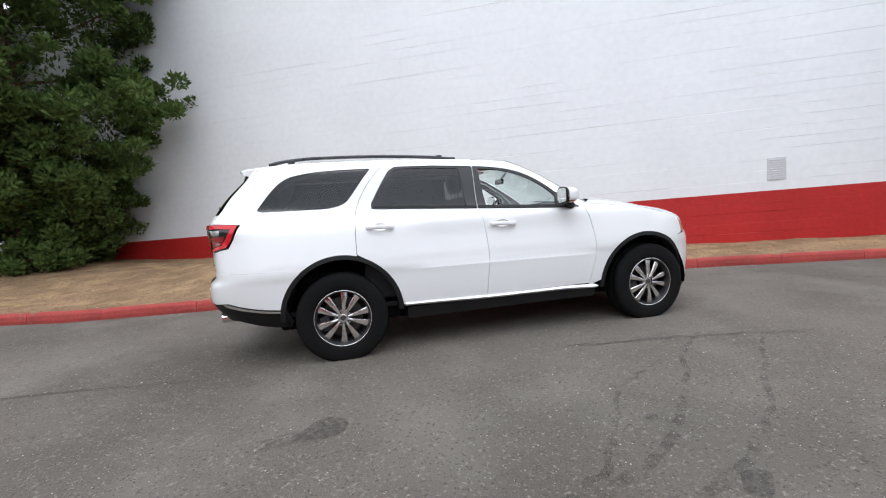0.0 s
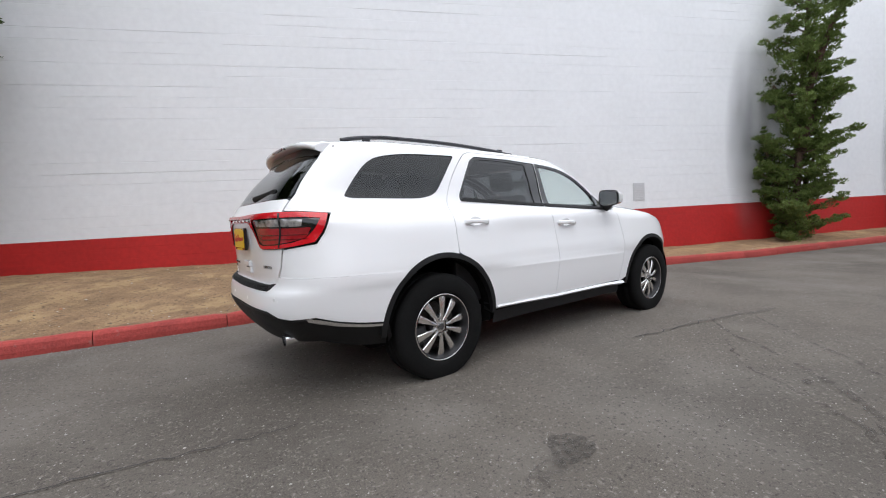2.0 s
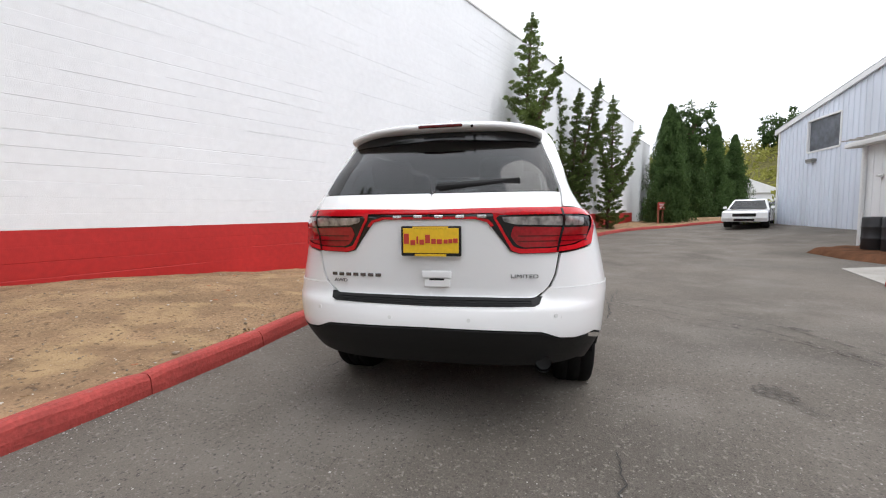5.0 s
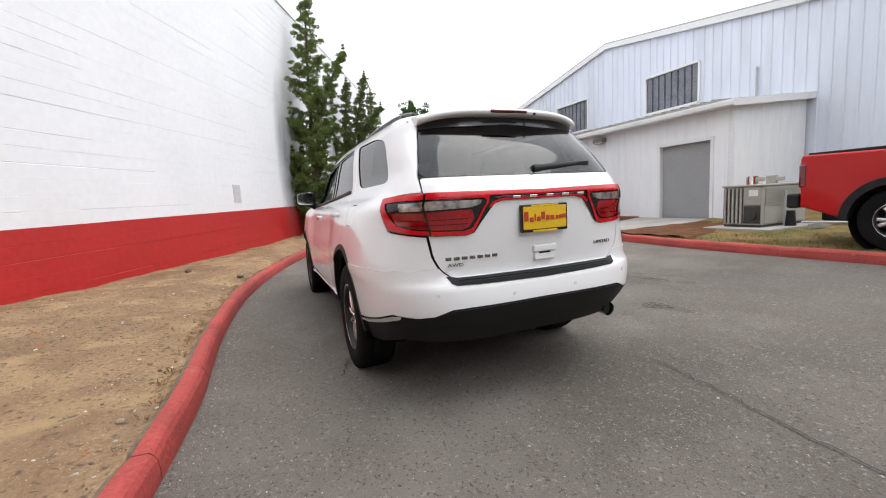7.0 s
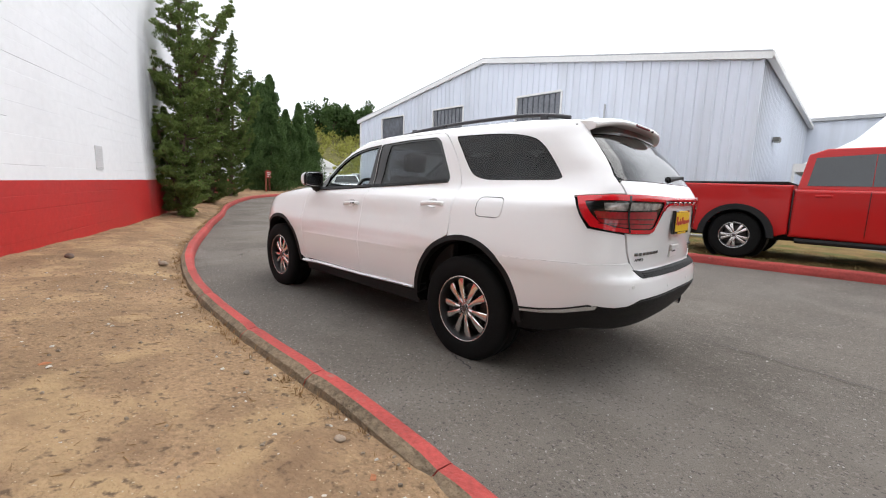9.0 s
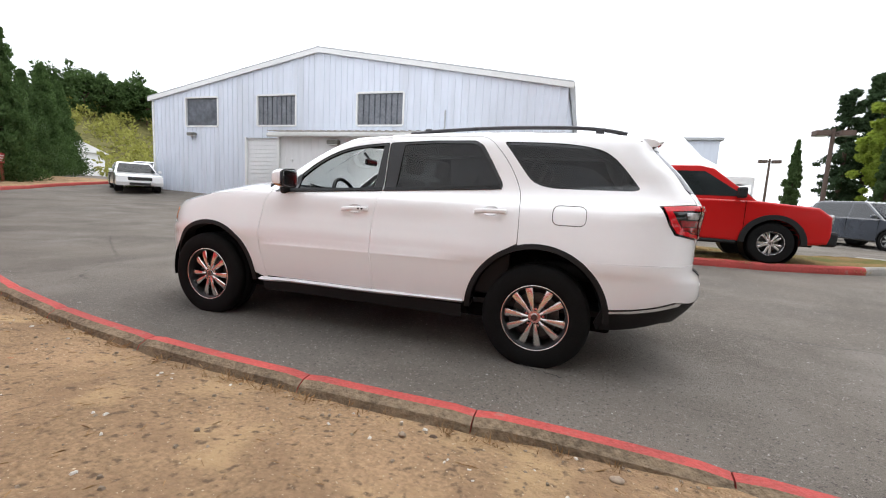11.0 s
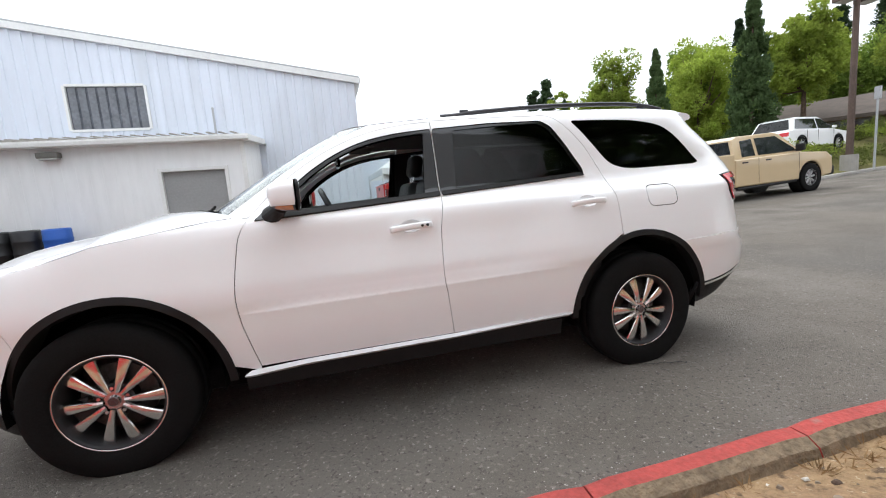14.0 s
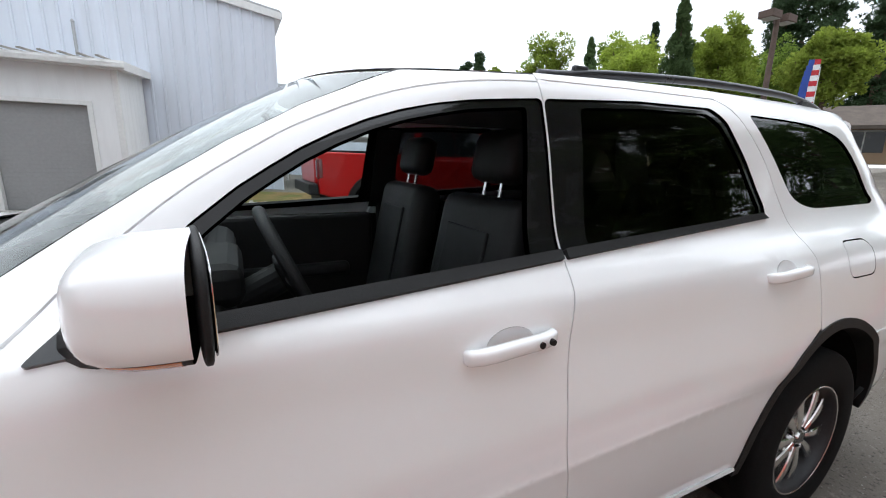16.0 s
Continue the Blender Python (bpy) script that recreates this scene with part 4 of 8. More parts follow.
    quarter = ([(-1.362, 0.918)] + SEAM_C[1:] + q_top + [(rr(0.545, 1.70)[0], ROOF_Z(-2.55)), rr(0.570, 1.632), rr(0.618, 1.50), rr(0.664, 1.36), rr(0.668, 1.330), rr(0.672, 1.255)]
               + [rr(0.735, 1.252), sd(-2.275, 1.236), sd(-2.335, 1.118), sd(-2.38, 1.05), rr(0.74, 1.03), rr(0.665, 1.018), rr(0.645, 0.91), rr(0.612, 0.842)] + [sd(-2.2, 0.838), sd(-2.0, 0.832), sd(-1.80, 0.826)]
               + LOX(arcQ[::-1]))
    qp = panel("quarter_panel", quarter, PAINT, suv, S, holes=[LOX(W_QUARTER)] + ([LOX(FUEL)] if S > 0 else []))
    panel("quarter_window", LOX(W_QUARTER), TINT, qp, S, off=-0.006, gap=0.001, thick=0.004, label="dark tinted quarter window")
    if S > 0:
        panel("fuel_flap", LOX(FUEL), PAINT, qp, S, gap=0.0025)
    # arch flares
    for A, nm, lo1, lo2 in ((ARC_F, "front_arch_trim", 0.34, 0.405), (ARC_R, "rear_arch_trim", 0.40, 0.44)):
        ring = ([p for p in arch(A[0], A[1], A[2] + 0.003, A[3] + 0.003, 0, 180, 40)] + [p for p in arch(A[0], A[1], A[2] - 0.036, A[3] - 0.034, 180, 0, 40)])
        panel(nm, LOX(ring), PLASTIC, suv, S, off=0.006, gap=0, depth=0.10, grid=(0.05, 0.05))
    # sill
    panel("sill_trim", rounded([(0.925, 0.402), (0.885, 0.428), (0.6, 0.4375), (-0.21, 0.4405), (-0.85, 0.450), (-0.975, 0.456), (-0.98, 0.440), (-0.21, 0.418), (0.6, 0.413), (0.88, 0.400)], 0.006, 2), SILL_BRIGHT, suv, S, off=0.014, gap=0, grid=(0.1, 0.012), depth=0.03, mp=lambda u, z: (surf(u, z) + Vector((0, (0.45 - z) * 0.2, 0)), Vector((0, 0.82, 0.57))), label="bright chrome sill strip")
    panel("rocker", [(0.98, 0.43), (0.98, 0.30), (-0.98, 0.30), (-0.98, 0.44)], LINER, suv, S, off=-0.012, gap=0, depth=0.05, mp=lambda u, z: (surf(u, z) - Vector((0, (0.44 - z) * 0.9, 0)), Vector((0, 0.74, -0.67))))
    # rear bumper corner and lower valance
    lowp = curve([(-1.985, 0.515), (-2.15, 0.535), (-2.30, 0.565), (-2.42, 0.600)], 8)
    arcB = [p for p in arch(*ARC_R, 0, 180) if p[0] < -1.5 and 0.52 < p[1] < 0.825]
    bump = (LOX([(arch_x(ARC_R, 0.826, -1), 0.8315), (-2.0, 0.8365), (-2.2, 0.842)]) + [rr(0.608, 0.8465), rr(0.60, 0.835), rr(0.535, 0.78), (XS_R - LR - 0.0026, 0.768), (XS_R - LR - 0.0026, 0.635)]
            + [rr(0.45, 0.632), rr(0.57, 0.628), rr(0.66, 0.595), rr(0.74, 0.587)] + LOX([(-2.44, 0.598)] + lowp[::-1]) + LOX(arcB[::-1]))
    panel("rear_bumper", bump, PAINT, suv, S, off=0.005)
    low = (LOX(lowp[:-1]) + LOX([(-2.44, 0.592)]) + [rr(0.74, 0.58), rr(0.66, 0.588), rr(0.57, 0.622), rr(0.45, 0.626), (XS_R - LR - 0.001, 0.63), (XS_R - LR - 0.001, 0.415), rr(0.35, 0.415), rr(0.6, 0.418), rr(0.72, 0.425)]
           + LOX([(-2.40, 0.432), (-2.24, 0.385), (-2.12, 0.362), (-1.995, 0.352), (-1.965, 0.40)]))
    panel("rear_valance", low, PLASTIC, suv, S, off=0.004, gap=0.001, mp=lambda u, z: (lambda p: (Vector((p.x + (0.60 - z) * 0.20, p.y * (1 - max(0, 0.56 - z) * 0.22), z)), (normal(u, z) + Vector((0, 0, -0.35))).normalized()))(surf(u, z)))
    panel("valance_trim", LOX([(-1.995, 0.505), (-2.15, 0.525), (-2.30, 0.556), (-2.40, 0.585), (-2.47, 0.60), (-2.455, 0.575), (-2.30, 0.535), (-2.15, 0.507), (-2.0, 0.49)]), CHROME, suv, S, off=0.005, gap=0, depth=0.012, grid=(0.06, 0.01), label="chrome bumper strip")
    # front bumper
    arcN = [p for p in arch(*ARC_F, 60, 0) if p[0] > 1.5 and p[1] < 0.66]
    nb_ = LOX([(1.865, 0.695), (1.905, 0.79), (1.90, 0.842)]) + [(2.10, 0.853), (2.4, 0.865), (2.66, 0.925)] + [(XS_F + LF, 0.93), (XS_F + LF, 0.36)] + LOX([(2.0, 0.34), (1.965, 0.36)]) + LOX(arcN[::-1])
    panel("front_bumper", nb_, PAINT, suv, S)
    panel("front_lip", LOX([(1.935, 0.412), (2.03, 0.375)]) + [(XS_F + LF, 0.36), (XS_F + LF, 0.255)] + LOX([(1.975, 0.262), (1.915, 0.265), (1.90, 0.34)]), PLASTIC, suv, S, off=0.022, gap=0)
    panel("grille", [(XS_F + 1.12, 0.66), (XS_F + 1.08, 0.885), (XS_F + LF, 0.90), (XS_F + LF, 0.65)], GLOSS_BLACK, suv, S, off=0.006, gap=0)
    # tail lamp
    tl = panel("tail_lamp", LAMP, GLOSS_BLACK, suv, S, off=0.006, gap=0.0, depth=0.03, label="black and red wrap-round tail lamp")
    ringin = rounded([sd(-2.345, 1.203), rr(0.755, 1.213), rr(0.64, 1.216), rr(0.36, 1.213), rr(0.345, 1.195), rr(0.395, 1.11), rr(0.43, 1.055), rr(0.47, 1.043), rr(0.62, 1.046), rr(0.73, 1.06)] + [sd(-2.425, 1.087), sd(-2.385, 1.14)], 0.008, 2)
    outer_ring = rounded([sd(-2.293, 1.229), rr(0.735, 1.244), rr(0.64, 1.247), rr(0.0, 1.237), rr(0.0, 1.219), rr(0.33, 1.222), rr(0.335, 1.19), rr(0.385, 1.10), rr(0.42, 1.035), rr(0.46, 1.02), rr(0.62, 1.023), rr(0.74, 1.038)] + [sd(-2.387, 1.06), sd(-2.345, 1.12)], 0.006, 2)
    panel("light_band", outer_ring, LAMP_RED, tl, S, holes=[ringin], off=0.011, gap=0, depth=0.006, grid=(0.05, 0.02))
    panel("arm_band", [rr(0.0, 1.206), rr(0.245, 1.206), rr(0.31, 1.19), rr(0.335, 1.16), rr(0.32, 1.155), rr(0.30, 1.178), rr(0.24, 1.194), rr(0.0, 1.193)], LAMP_RED, tl, S, off=0.011, gap=0, depth=0.006, grid=(0.05, 0.02))
    panel("reversing_lens", rounded([sd(-2.44, 1.198), rr(0.66, 1.206), rr(0.375, 1.203), rr(0.383, 1.180), rr(0.44, 1.166), rr(0.70, 1.160)] + [sd(-2.45, 1.160)], 0.008, 3), LAMP_CLEAR, tl, S, off=0.009, gap=0, depth=0.005, grid=(0.05, 0.02), label="clear lens with chrome reflectors")
    panel("brake_lens", rounded([sd(-2.40, 1.152), rr(0.70, 1.150), rr(0.43, 1.156), rr(0.415, 1.11), rr(0.445, 1.065), rr(0.48, 1.05), rr(0.62, 1.053), rr(0.72, 1.066)] + [sd(-2.425, 1.09)], 0.012, 3), LAMP_MIDRED, tl, S, off=0.010, gap=0, depth=0.005, grid=(0.05, 0.02))
    for zz in (1.078, 1.105):
        panel("lens_rib", [sd(-2.422, zz), rr(0.7, zz), rr(0.45, zz), rr(0.45, zz + 0.006), rr(0.7, zz + 0.006), sd(-2.42, zz + 0.006)], LAMP_DARKRED, tl, S, off=0.012, gap=0, depth=0.004, grid=(0.05, 0.01))
    panel("lamp_split", [rr(0.665, 1.24), rr(0.655, 1.24), rr(0.638, 1.03), rr(0.648, 1.03)], GLOSS_BLACK, tl, S, off=0.0135, gap=0, depth=0.006, grid=(0.05, 0.04))
    # A-pillar outer skin
    apil = ([(p[0], p[1]) for p in UPX([(0.820, 1.214)] + DOOR_TOP[1:])] + [(-0.228, 1.70), (-0.228, ROOF_Z(-0.228)), (-0.1, ROOF_Z(-0.1))])
    ws = []
    for z in (1.70, 1.66, 1.60, 1.52, 1.44, 1.36, 1.28, 1.235):
        x0 = pillar_x(z) - 0.32
        ws.append((x0 + LU * 0.405, z))
    panel("a_pillar", apil + [(ws[0][0] - 0.1, 1.7015)] + ws + [(ws[-1][0], 1.205)], PAINT, suv, S, upper=True, off=-0.001, gap=0.004)
    panel("roof_side", [(-0.228, 1.70), (-0.6, 1.7085), (-1.0, 1.711), (-1.04, 1.711), (-1.05, ROOF_Z(-1.05)), (-0.6, ROOF_Z(-0.6)), (-0.228, ROOF_Z(-0.228))], PAINT, suv, S, gap=0.0005, grid=(0.06, 0.02))

# windscreen, tailgate, rear glass: built across the middle line
WSC = []
for z in (1.235, 1.28, 1.36, 1.44, 1.52, 1.60, 1.66, 1.695):
    WSC.append((pillar_x(z) - 0.32 + LU * 0.408, z))
ws_loop = WSC + [(pillar_x(z) - 0.32 + LU, z) for z in (1.695, 1.60, 1.50, 1.40, 1.30, 1.235)]
panel("windscreen", ws_loop, CLEAR, suv, 0, upper=True, off=-0.004, gap=0.0, thick=0.005)
gate = panel("tailgate", GATE_L, PAINT, suv, 0, gap=0.0, label="white tailgate with full-width tail lamp")
panel("rear_window", G_BACK, TINT, gate, 0, off=-0.004, gap=0.0, thick=0.004, label="dark tinted rear window")
panel("gate_seam", [rr(0.0, 1.3385), rr(0.66, 1.3385), rr(0.66, 1.329), rr(0.0, 1.329)], GLOSS_BLACK, gate, 0, off=-0.006, gap=0)
panel("glass_header", [rr(0.0, 1.660), rr(0.566, 1.626), rr(0.556, 1.69), rr(0.0, 1.70)], GLOSS_BLACK, gate, 0, off=0.0, gap=0.0, label="black band under the roof spoiler")
# roof skin: from the roof's edge to the middle line
def cap(name, us, edge_z, centre, upper, material, ts, parent=suv, shift=None, power=2.2, label="", lift=0.0):
    rows = []
    for u in us:
        p = surf(u, edge_z(u), upper)
        row = []
        for t in ts:
            zc = centre(p.x)
            x = p.x + (shift(u) * (1 - t * t) if shift else 0.0)
            row.append((x, p.y * t, p.z + (zc - p.z) * (1 - abs(t) ** power) + lift))
        rows.append(row)
    n_ = len(ts)
    V = [v for r in rows for v in r]
    F = [(i * n_ + j, i * n_ + j + 1, (i + 1) * n_ + j + 1, (i + 1) * n_ + j) for i in range(len(us) - 1) for j in range(n_ - 1)]
    return obj(name, V, F, material, parent, smooth=True, label=label)


roof_c = table((-2.35, 1.745), (-2.1, 1.775), (-1.7, 1.788), (-1.2, 1.790), (-0.6, 1.775), (-0.2, 1.755), (0.1, 1.728), (0.32, 1.70))
us_ = [0.82 - 4.32 * i / 72 for i in range(73)]
T13 = [1 - 2 * i / 24 for i in range(25)]
cap("roof", us_, ROOF_Z, roof_c, True, PAINT, T13, label="white roof")
hood_c = table((1.0, 1.274), (1.2, 1.254), (1.64, 1.19), (2.0, 1.128), (2.18, 1.068), (2.30, 1.01), (2.40, 0.985))
hus = [0.86 + 2.34 * i / 48 for i in range(49)]
hshift = lambda u: 0.40 * smoothstep(1.7, 0.86, u)
for S in (1, -1):
    cap("fender_top", hus, hood_edge, hood_c, False, PAINT, [S * v for v in (1.0, 0.975, 0.95, 0.9262)], shift=hshift, power=3.6)
cap("hood", hus, hood_edge, hood_c, False, PAINT, [0.925 - 1.85 * i / 24 for i in range(25)], shift=hshift, power=3.6, label="white hood with raised centre", lift=0.0005)
cap("hood_gap", hus, hood_edge, hood_c, False, PLASTIC, [0.96 - 1.92 * i / 24 for i in range(25)], shift=hshift, power=3.6, lift=-0.018)
for S in (1, -1):
    panel("pillar_foot", UPX([(0.74, 1.185), (0.98, 1.165), (0.98, 1.225), (0.74, 1.255)]), PAINT, suv, S, upper=True, off=-0.010, gap=0)
# cowl
cv, cf = [], []
for i in range(25):
    t = 1 - 2 * i / 24
    p = surf(0.86, hood_edge(0.86))
    a = Vector((p.x + 0.40 * (1 - t * t) + 0.01, p.y * t, p.z + (hood_c(1.0) - p.z) * (1 - abs(t) ** 3.6) - 0.012))
    z = 1.226
    al = radians(90 - 51 * abs(t))
    c, s_ = corner(al, 3.0)
    b = Vector((pillar_x(z) - 0.32 + 0.62 * s_ - 0.03, math.copysign(half_w(z) * c, t) if abs(t) > 1e-6 else 0, z - 0.012))
    cv += [a, b]
    if i:
        cf.append((2 * i - 2, 2 * i - 1, 2 * i + 1, 2 * i))
obj("cowl", cv, cf, PLASTIC, suv, label="black plastic cowl")
for y0 in (0.30, -0.25):
    wa = part("windscreen_wiper", cylbm((1.12, y0, 1.262), (1.02, y0 + 0.30, 1.285), 0.010, 0.007, 8), PLASTIC, suv)

# spoiler
sp_v, sp_f = [], []
prof = [(-2.12, 0.028, 1), (-2.22, 0.027, 1), (-2.30, 0.019, 1), (-2.337, 0.006, 1), (-2.341, -0.014, 1), (-2.322, -0.026, 1), (-2.29, -0.028, 1), (-2.22, -0.055, 1)]
NS = 33
for i in range(NS):
    t = 1 - 2 * i / (NS - 1)
    y = 0.575 * t
    fall = 0.040 * abs(t) ** 4
    for x, dz, _ in prof:
        pull = 0.11 * abs(t) ** 4 * ((-2.12 - x) / 0.3)
        sp_v.append((x + pull, y, 1.735 + dz - fall - 0.012 * t * t))
    if i:
        m_ = len(prof)
        a, b = (i - 1) * m_, i * m_
        sp_f += [(a + j, b + j, b + (j + 1) % m_, a + (j + 1) % m_) for j in range(m_)]
sp_f += [tuple(range(len(prof))), tuple(range((NS - 1) * len(prof), NS * len(prof)))[::-1]]
spl = obj("roof_spoiler", sp_v, sp_f, PAINT, suv, smooth=False, label="white roof spoiler with third brake lamp")
for k, f in enumerate(spl.data.polygons):
    f.use_smooth = len(f.vertices) == 4
part("brake_lamp", boxbm(-2.347, -2.31, -0.13, 0.13, 1.718, 1.737, bevel=0.007), LAMP_DARKRED, spl, "red third brake lamp")
part("camera_eye", cylbm((-2.33, -0.185, 1.724), (-2.347, -0.185, 1.717), 0.008), GLOSS_BLACK, spl)
# antenna
bm = bmesh.new()
box(bm, -2.02, -1.86, -0.022, 0.022, 1.785, 1.835, bevel=0.012)
for v in bm.verts:
    if v.co.z > 1.81:
        v.co.x = v.co.x * 0.55 - 1.86 * 0.45 + -0.06
        v.co.y *= 0.5
part("antenna", bm, PAINT, suv)
# rear wiper
rw = part("rear_wiper", cylbm((-2.525, -0.03, 1.362), (-2.497, -0.42, 1.392), 0.024, 0.015, 10), PLASTIC, gate)
part("wiper_blade", boxbm(-0.21, 0.21, -0.018, 0.018, -0.014, 0.018, bevel=0.006, m=look((-2.497, -0.25, 1.375), (-2.487, -2.0, 1.50)) @ pose(0, 0, 0, 0, 90, 0)), PLASTIC, rw)
part("wiper_boss", cylbm((-2.49, -0.03, 1.362), (-2.535, -0.03, 1.358), 0.022, 0.016), PLASTIC, rw)
# bumper step pad with ribs
pad = panel("step_pad", [rr(0.0, 0.782), rr(0.52, 0.785), rr(0.575, 0.80), rr(0.56, 0.762), rr(0.535, 0.752), rr(0.0, 0.742)], PLASTIC, suv, 0, off=0.010, gap=0, depth=0.03, grid=(0.05, 0.015), label="black ribbed step pad")
for k in range(3):
    z = 0.750 + k * 0.009
    panel("pad_rib", [rr(0.0, z), rr(0.52, z + 0.004), rr(0.52, z + 0.008), rr(0.0, z + 0.004)], PLASTIC, pad, 0, off=0.0135, gap=0, depth=0.004, grid=(0.1, 0.01))
# gate handle recess, plate and badges on the tail


def on_tail(y, z, off=0.0):
    u, _ = rr(y, z)
    p, n_ = surf(u, z), normal(u, z)
    s_ = 1 if y >= 0 else -1
    return Vector((p.x, p.y * s_, p.z)) + Vector((n_.x, n_.y * s_, n_.z)) * off


for y, z in ((0.64, 0.71), (0.21, 0.68), (-0.21, 0.68), (-0.64, 0.71)):
    part("parking_sensor", cylbm(on_tail(y, z, 0.0), on_tail(y, z, 0.0075), 0.011, 0.010, 14), TRIM_WHITE, suv, "small round pale sensor")
hnd = part("gate_handle", boxbm(-2.622, -2.58, -0.115, 0.045, 0.885, 0.925, bevel=0.008), PAINT, gate)
part("handle_recess", boxbm(-2.612, -2.585, -0.105, 0.035, 0.838, 0.882, bevel=0.005), PAINT, hnd)
part("handle_shade", boxbm(-2.614, -2.60, -0.075, 0.005, 0.874, 0.883, bevel=0.003), PLASTIC, hnd)
pl = part("plate_frame", boxbm(-2.652, -2.630, -0.172, 0.145, 1.004, 1.160, bevel=0.006), GLOSS_BLACK, gate, "black dealer plate frame")
part("plate", boxbm(-2.655, -2.64, -0.160, 0.133, 1.020, 1.148, bevel=0.003), PLATE_Y, pl, "yellow dealer plate with red lettering")
for k, (a, b, h, dz) in enumerate(((0.128, 0.10, 0.085, 0.0), (0.092, 0.066, 0.042, -0.006), (0.060, 0.050, 0.062, 0.0), (0.044, 0.020, 0.042, -0.004), (0.014, -0.012, 0.070, 0.004),
                                   (-0.018, -0.042, 0.042, 0.0), (-0.048, -0.074, 0.040, 0.0), (-0.084, -0.104, 0.034, 0.002), (-0.108, -0.128, 0.034, 0.004), (-0.132, -0.155, 0.036, 0.006))):
    part("lettering", boxbm(-2.658, -2.6545, b, a, 1.068 + dz, 1.068 + dz + h * 0.62, bevel=0.0012, seg=1, m=Matrix.Translation((0, 0, 0.0))), PLATE_R, pl)
part("frame_lettering", boxbm(-2.656, -2.651, -0.095, 0.07, 1.004, 1.016), PLATE_Y, pl)
part("frame_lettering", boxbm(-2.656, -2.651, -0.105, 0.08, 1.149, 1.157), PLATE_Y, pl)
for k in range(5):          # maker's letters in the lamp bar as plain bars
    y = 0.165 - k * 0.110
    q = on_tail(y, 1.207, 0.014)
    part("badge_bar", boxbm(q.x - 0.004, q.x + 0.004, q.y - 0.024, q.y + 0.024, q.z - 0.008, q.z + 0.008, bevel=0.003), CHROME, gate)
for k in range(7):          # model name as plain bars
    y = 0.56 - k * 0.0445
    q = on_tail(y, 0.895 - 0.0, 0.002)
    part("badge_bar", boxbm(-0.003, 0.003, -0.016, 0.016, -0.009, 0.009, bevel=0.002, seg=1, m=Matrix.Translation(q) @ Matrix.Rotation(-math.atan2(0.22 * (y / 0.56) ** 2, 1), 4, "Z")), DARK_BADGE, gate)


def lettering(text, y, z, size, spread=1.0):
    q = on_tail(y, z, 0.003)
    c = bpy.data.curves.new("lettering", "FONT")
    c.body, c.size, c.extrude, c.space_character = text, size, 0.0015, spread
    t_ = new("lettering", c)
    dg = bpy.context.evaluated_depsgraph_get()
    me = bpy.data.meshes.new_from_object(t_.evaluated_get(dg))
    bpy.data.objects.remove(t_)
    me.materials.clear()
    me.materials.append(DARK_BADGE)
    o = new("lettering", me)
    o.parent = gate
    u, _ = rr(y, z)
    n_ = normal(u, z)
    ang = math.atan2(n_.y * (1 if y >= 0 else -1), -n_.x)
    o.matrix_basis = Matrix.Translation(q) @ Matrix.Rotation(-math.pi / 2 - ang, 4, "Z") @ Matrix.Rotation(math.pi / 2, 4, "X") @ Matrix.Diagonal((1.45, 1, 1, 1))
    return o


lettering("AWD", 0.565, 0.852, 0.025)
lettering("LIMITED", -0.415, 0.893, 0.027)
for y in (0.66, 0.26, -0.26, -0.66):
    q = on_tail(y, 0.70, 0.0)
    part("parking_sensor", cylbm(q + Vector((0.01, 0, 0)), q - Vector((0.002, 0, 0)), 0.010, None, 12), PAINT, suv)
# exhausts
for y in (-0.585,):
    ex = part("exhaust_tip", cylbm((-2.30, y, 0.445), (-2.545, y, 0.437), 0.041, 0.044, 24, False), CHROME, suv, "chrome exhaust tip")
    part("exhaust_bore", cylbm((-2.31, y, 0.444), (-2.522, y, 0.438), 0.037, 0.038, 24), PLASTIC, ex)

# door handles
for S in (1, -1):
    for x, z, tilt, keyed in ((*HANDLE_F, 3.0, S > 0), (*HANDLE_R, 2.2, False)):
        p = surf(x, z)
        m_ = Matrix.Translation((p.x, p.y * S, p.z)) @ Matrix.Rotation(radians(tilt), 4, "Y")
        bm = bmesh.new()
        box(bm, -0.122, 0.122, -0.014, 0.014, -0.017, 0.017, bevel=0.010, seg=3)
        bmesh.ops.subdivide_edges(bm, edges=[e for e in bm.edges if abs(e.verts[0].co.x - e.verts[1].co.x) > 0.1], cuts=8)
        for v in bm.verts:
            v.co.y += 0.028 * (1 - (v.co.x / 0.125) ** 4)
            v.co.z += 0.006 * (1 - (v.co.x / 0.122) ** 2)
            v.co.y *= S
        bmesh.ops.transform(bm, matrix=m_, verts=bm.verts)
        if S < 0:
            bmesh.ops.reverse_faces(bm, faces=bm.faces)
        h = part("door_handle", bm, PAINT, suv, smooth=True)
        if keyed:
            for dx in (-0.085, -0.055):
                part("lock_button", cylbm(m_ @ Vector((dx, 0.035, 0.004)), m_ @ Vector((dx, 0.045, 0.004)), 0.0075, None, 12), PLASTIC, h)

# door mirrors


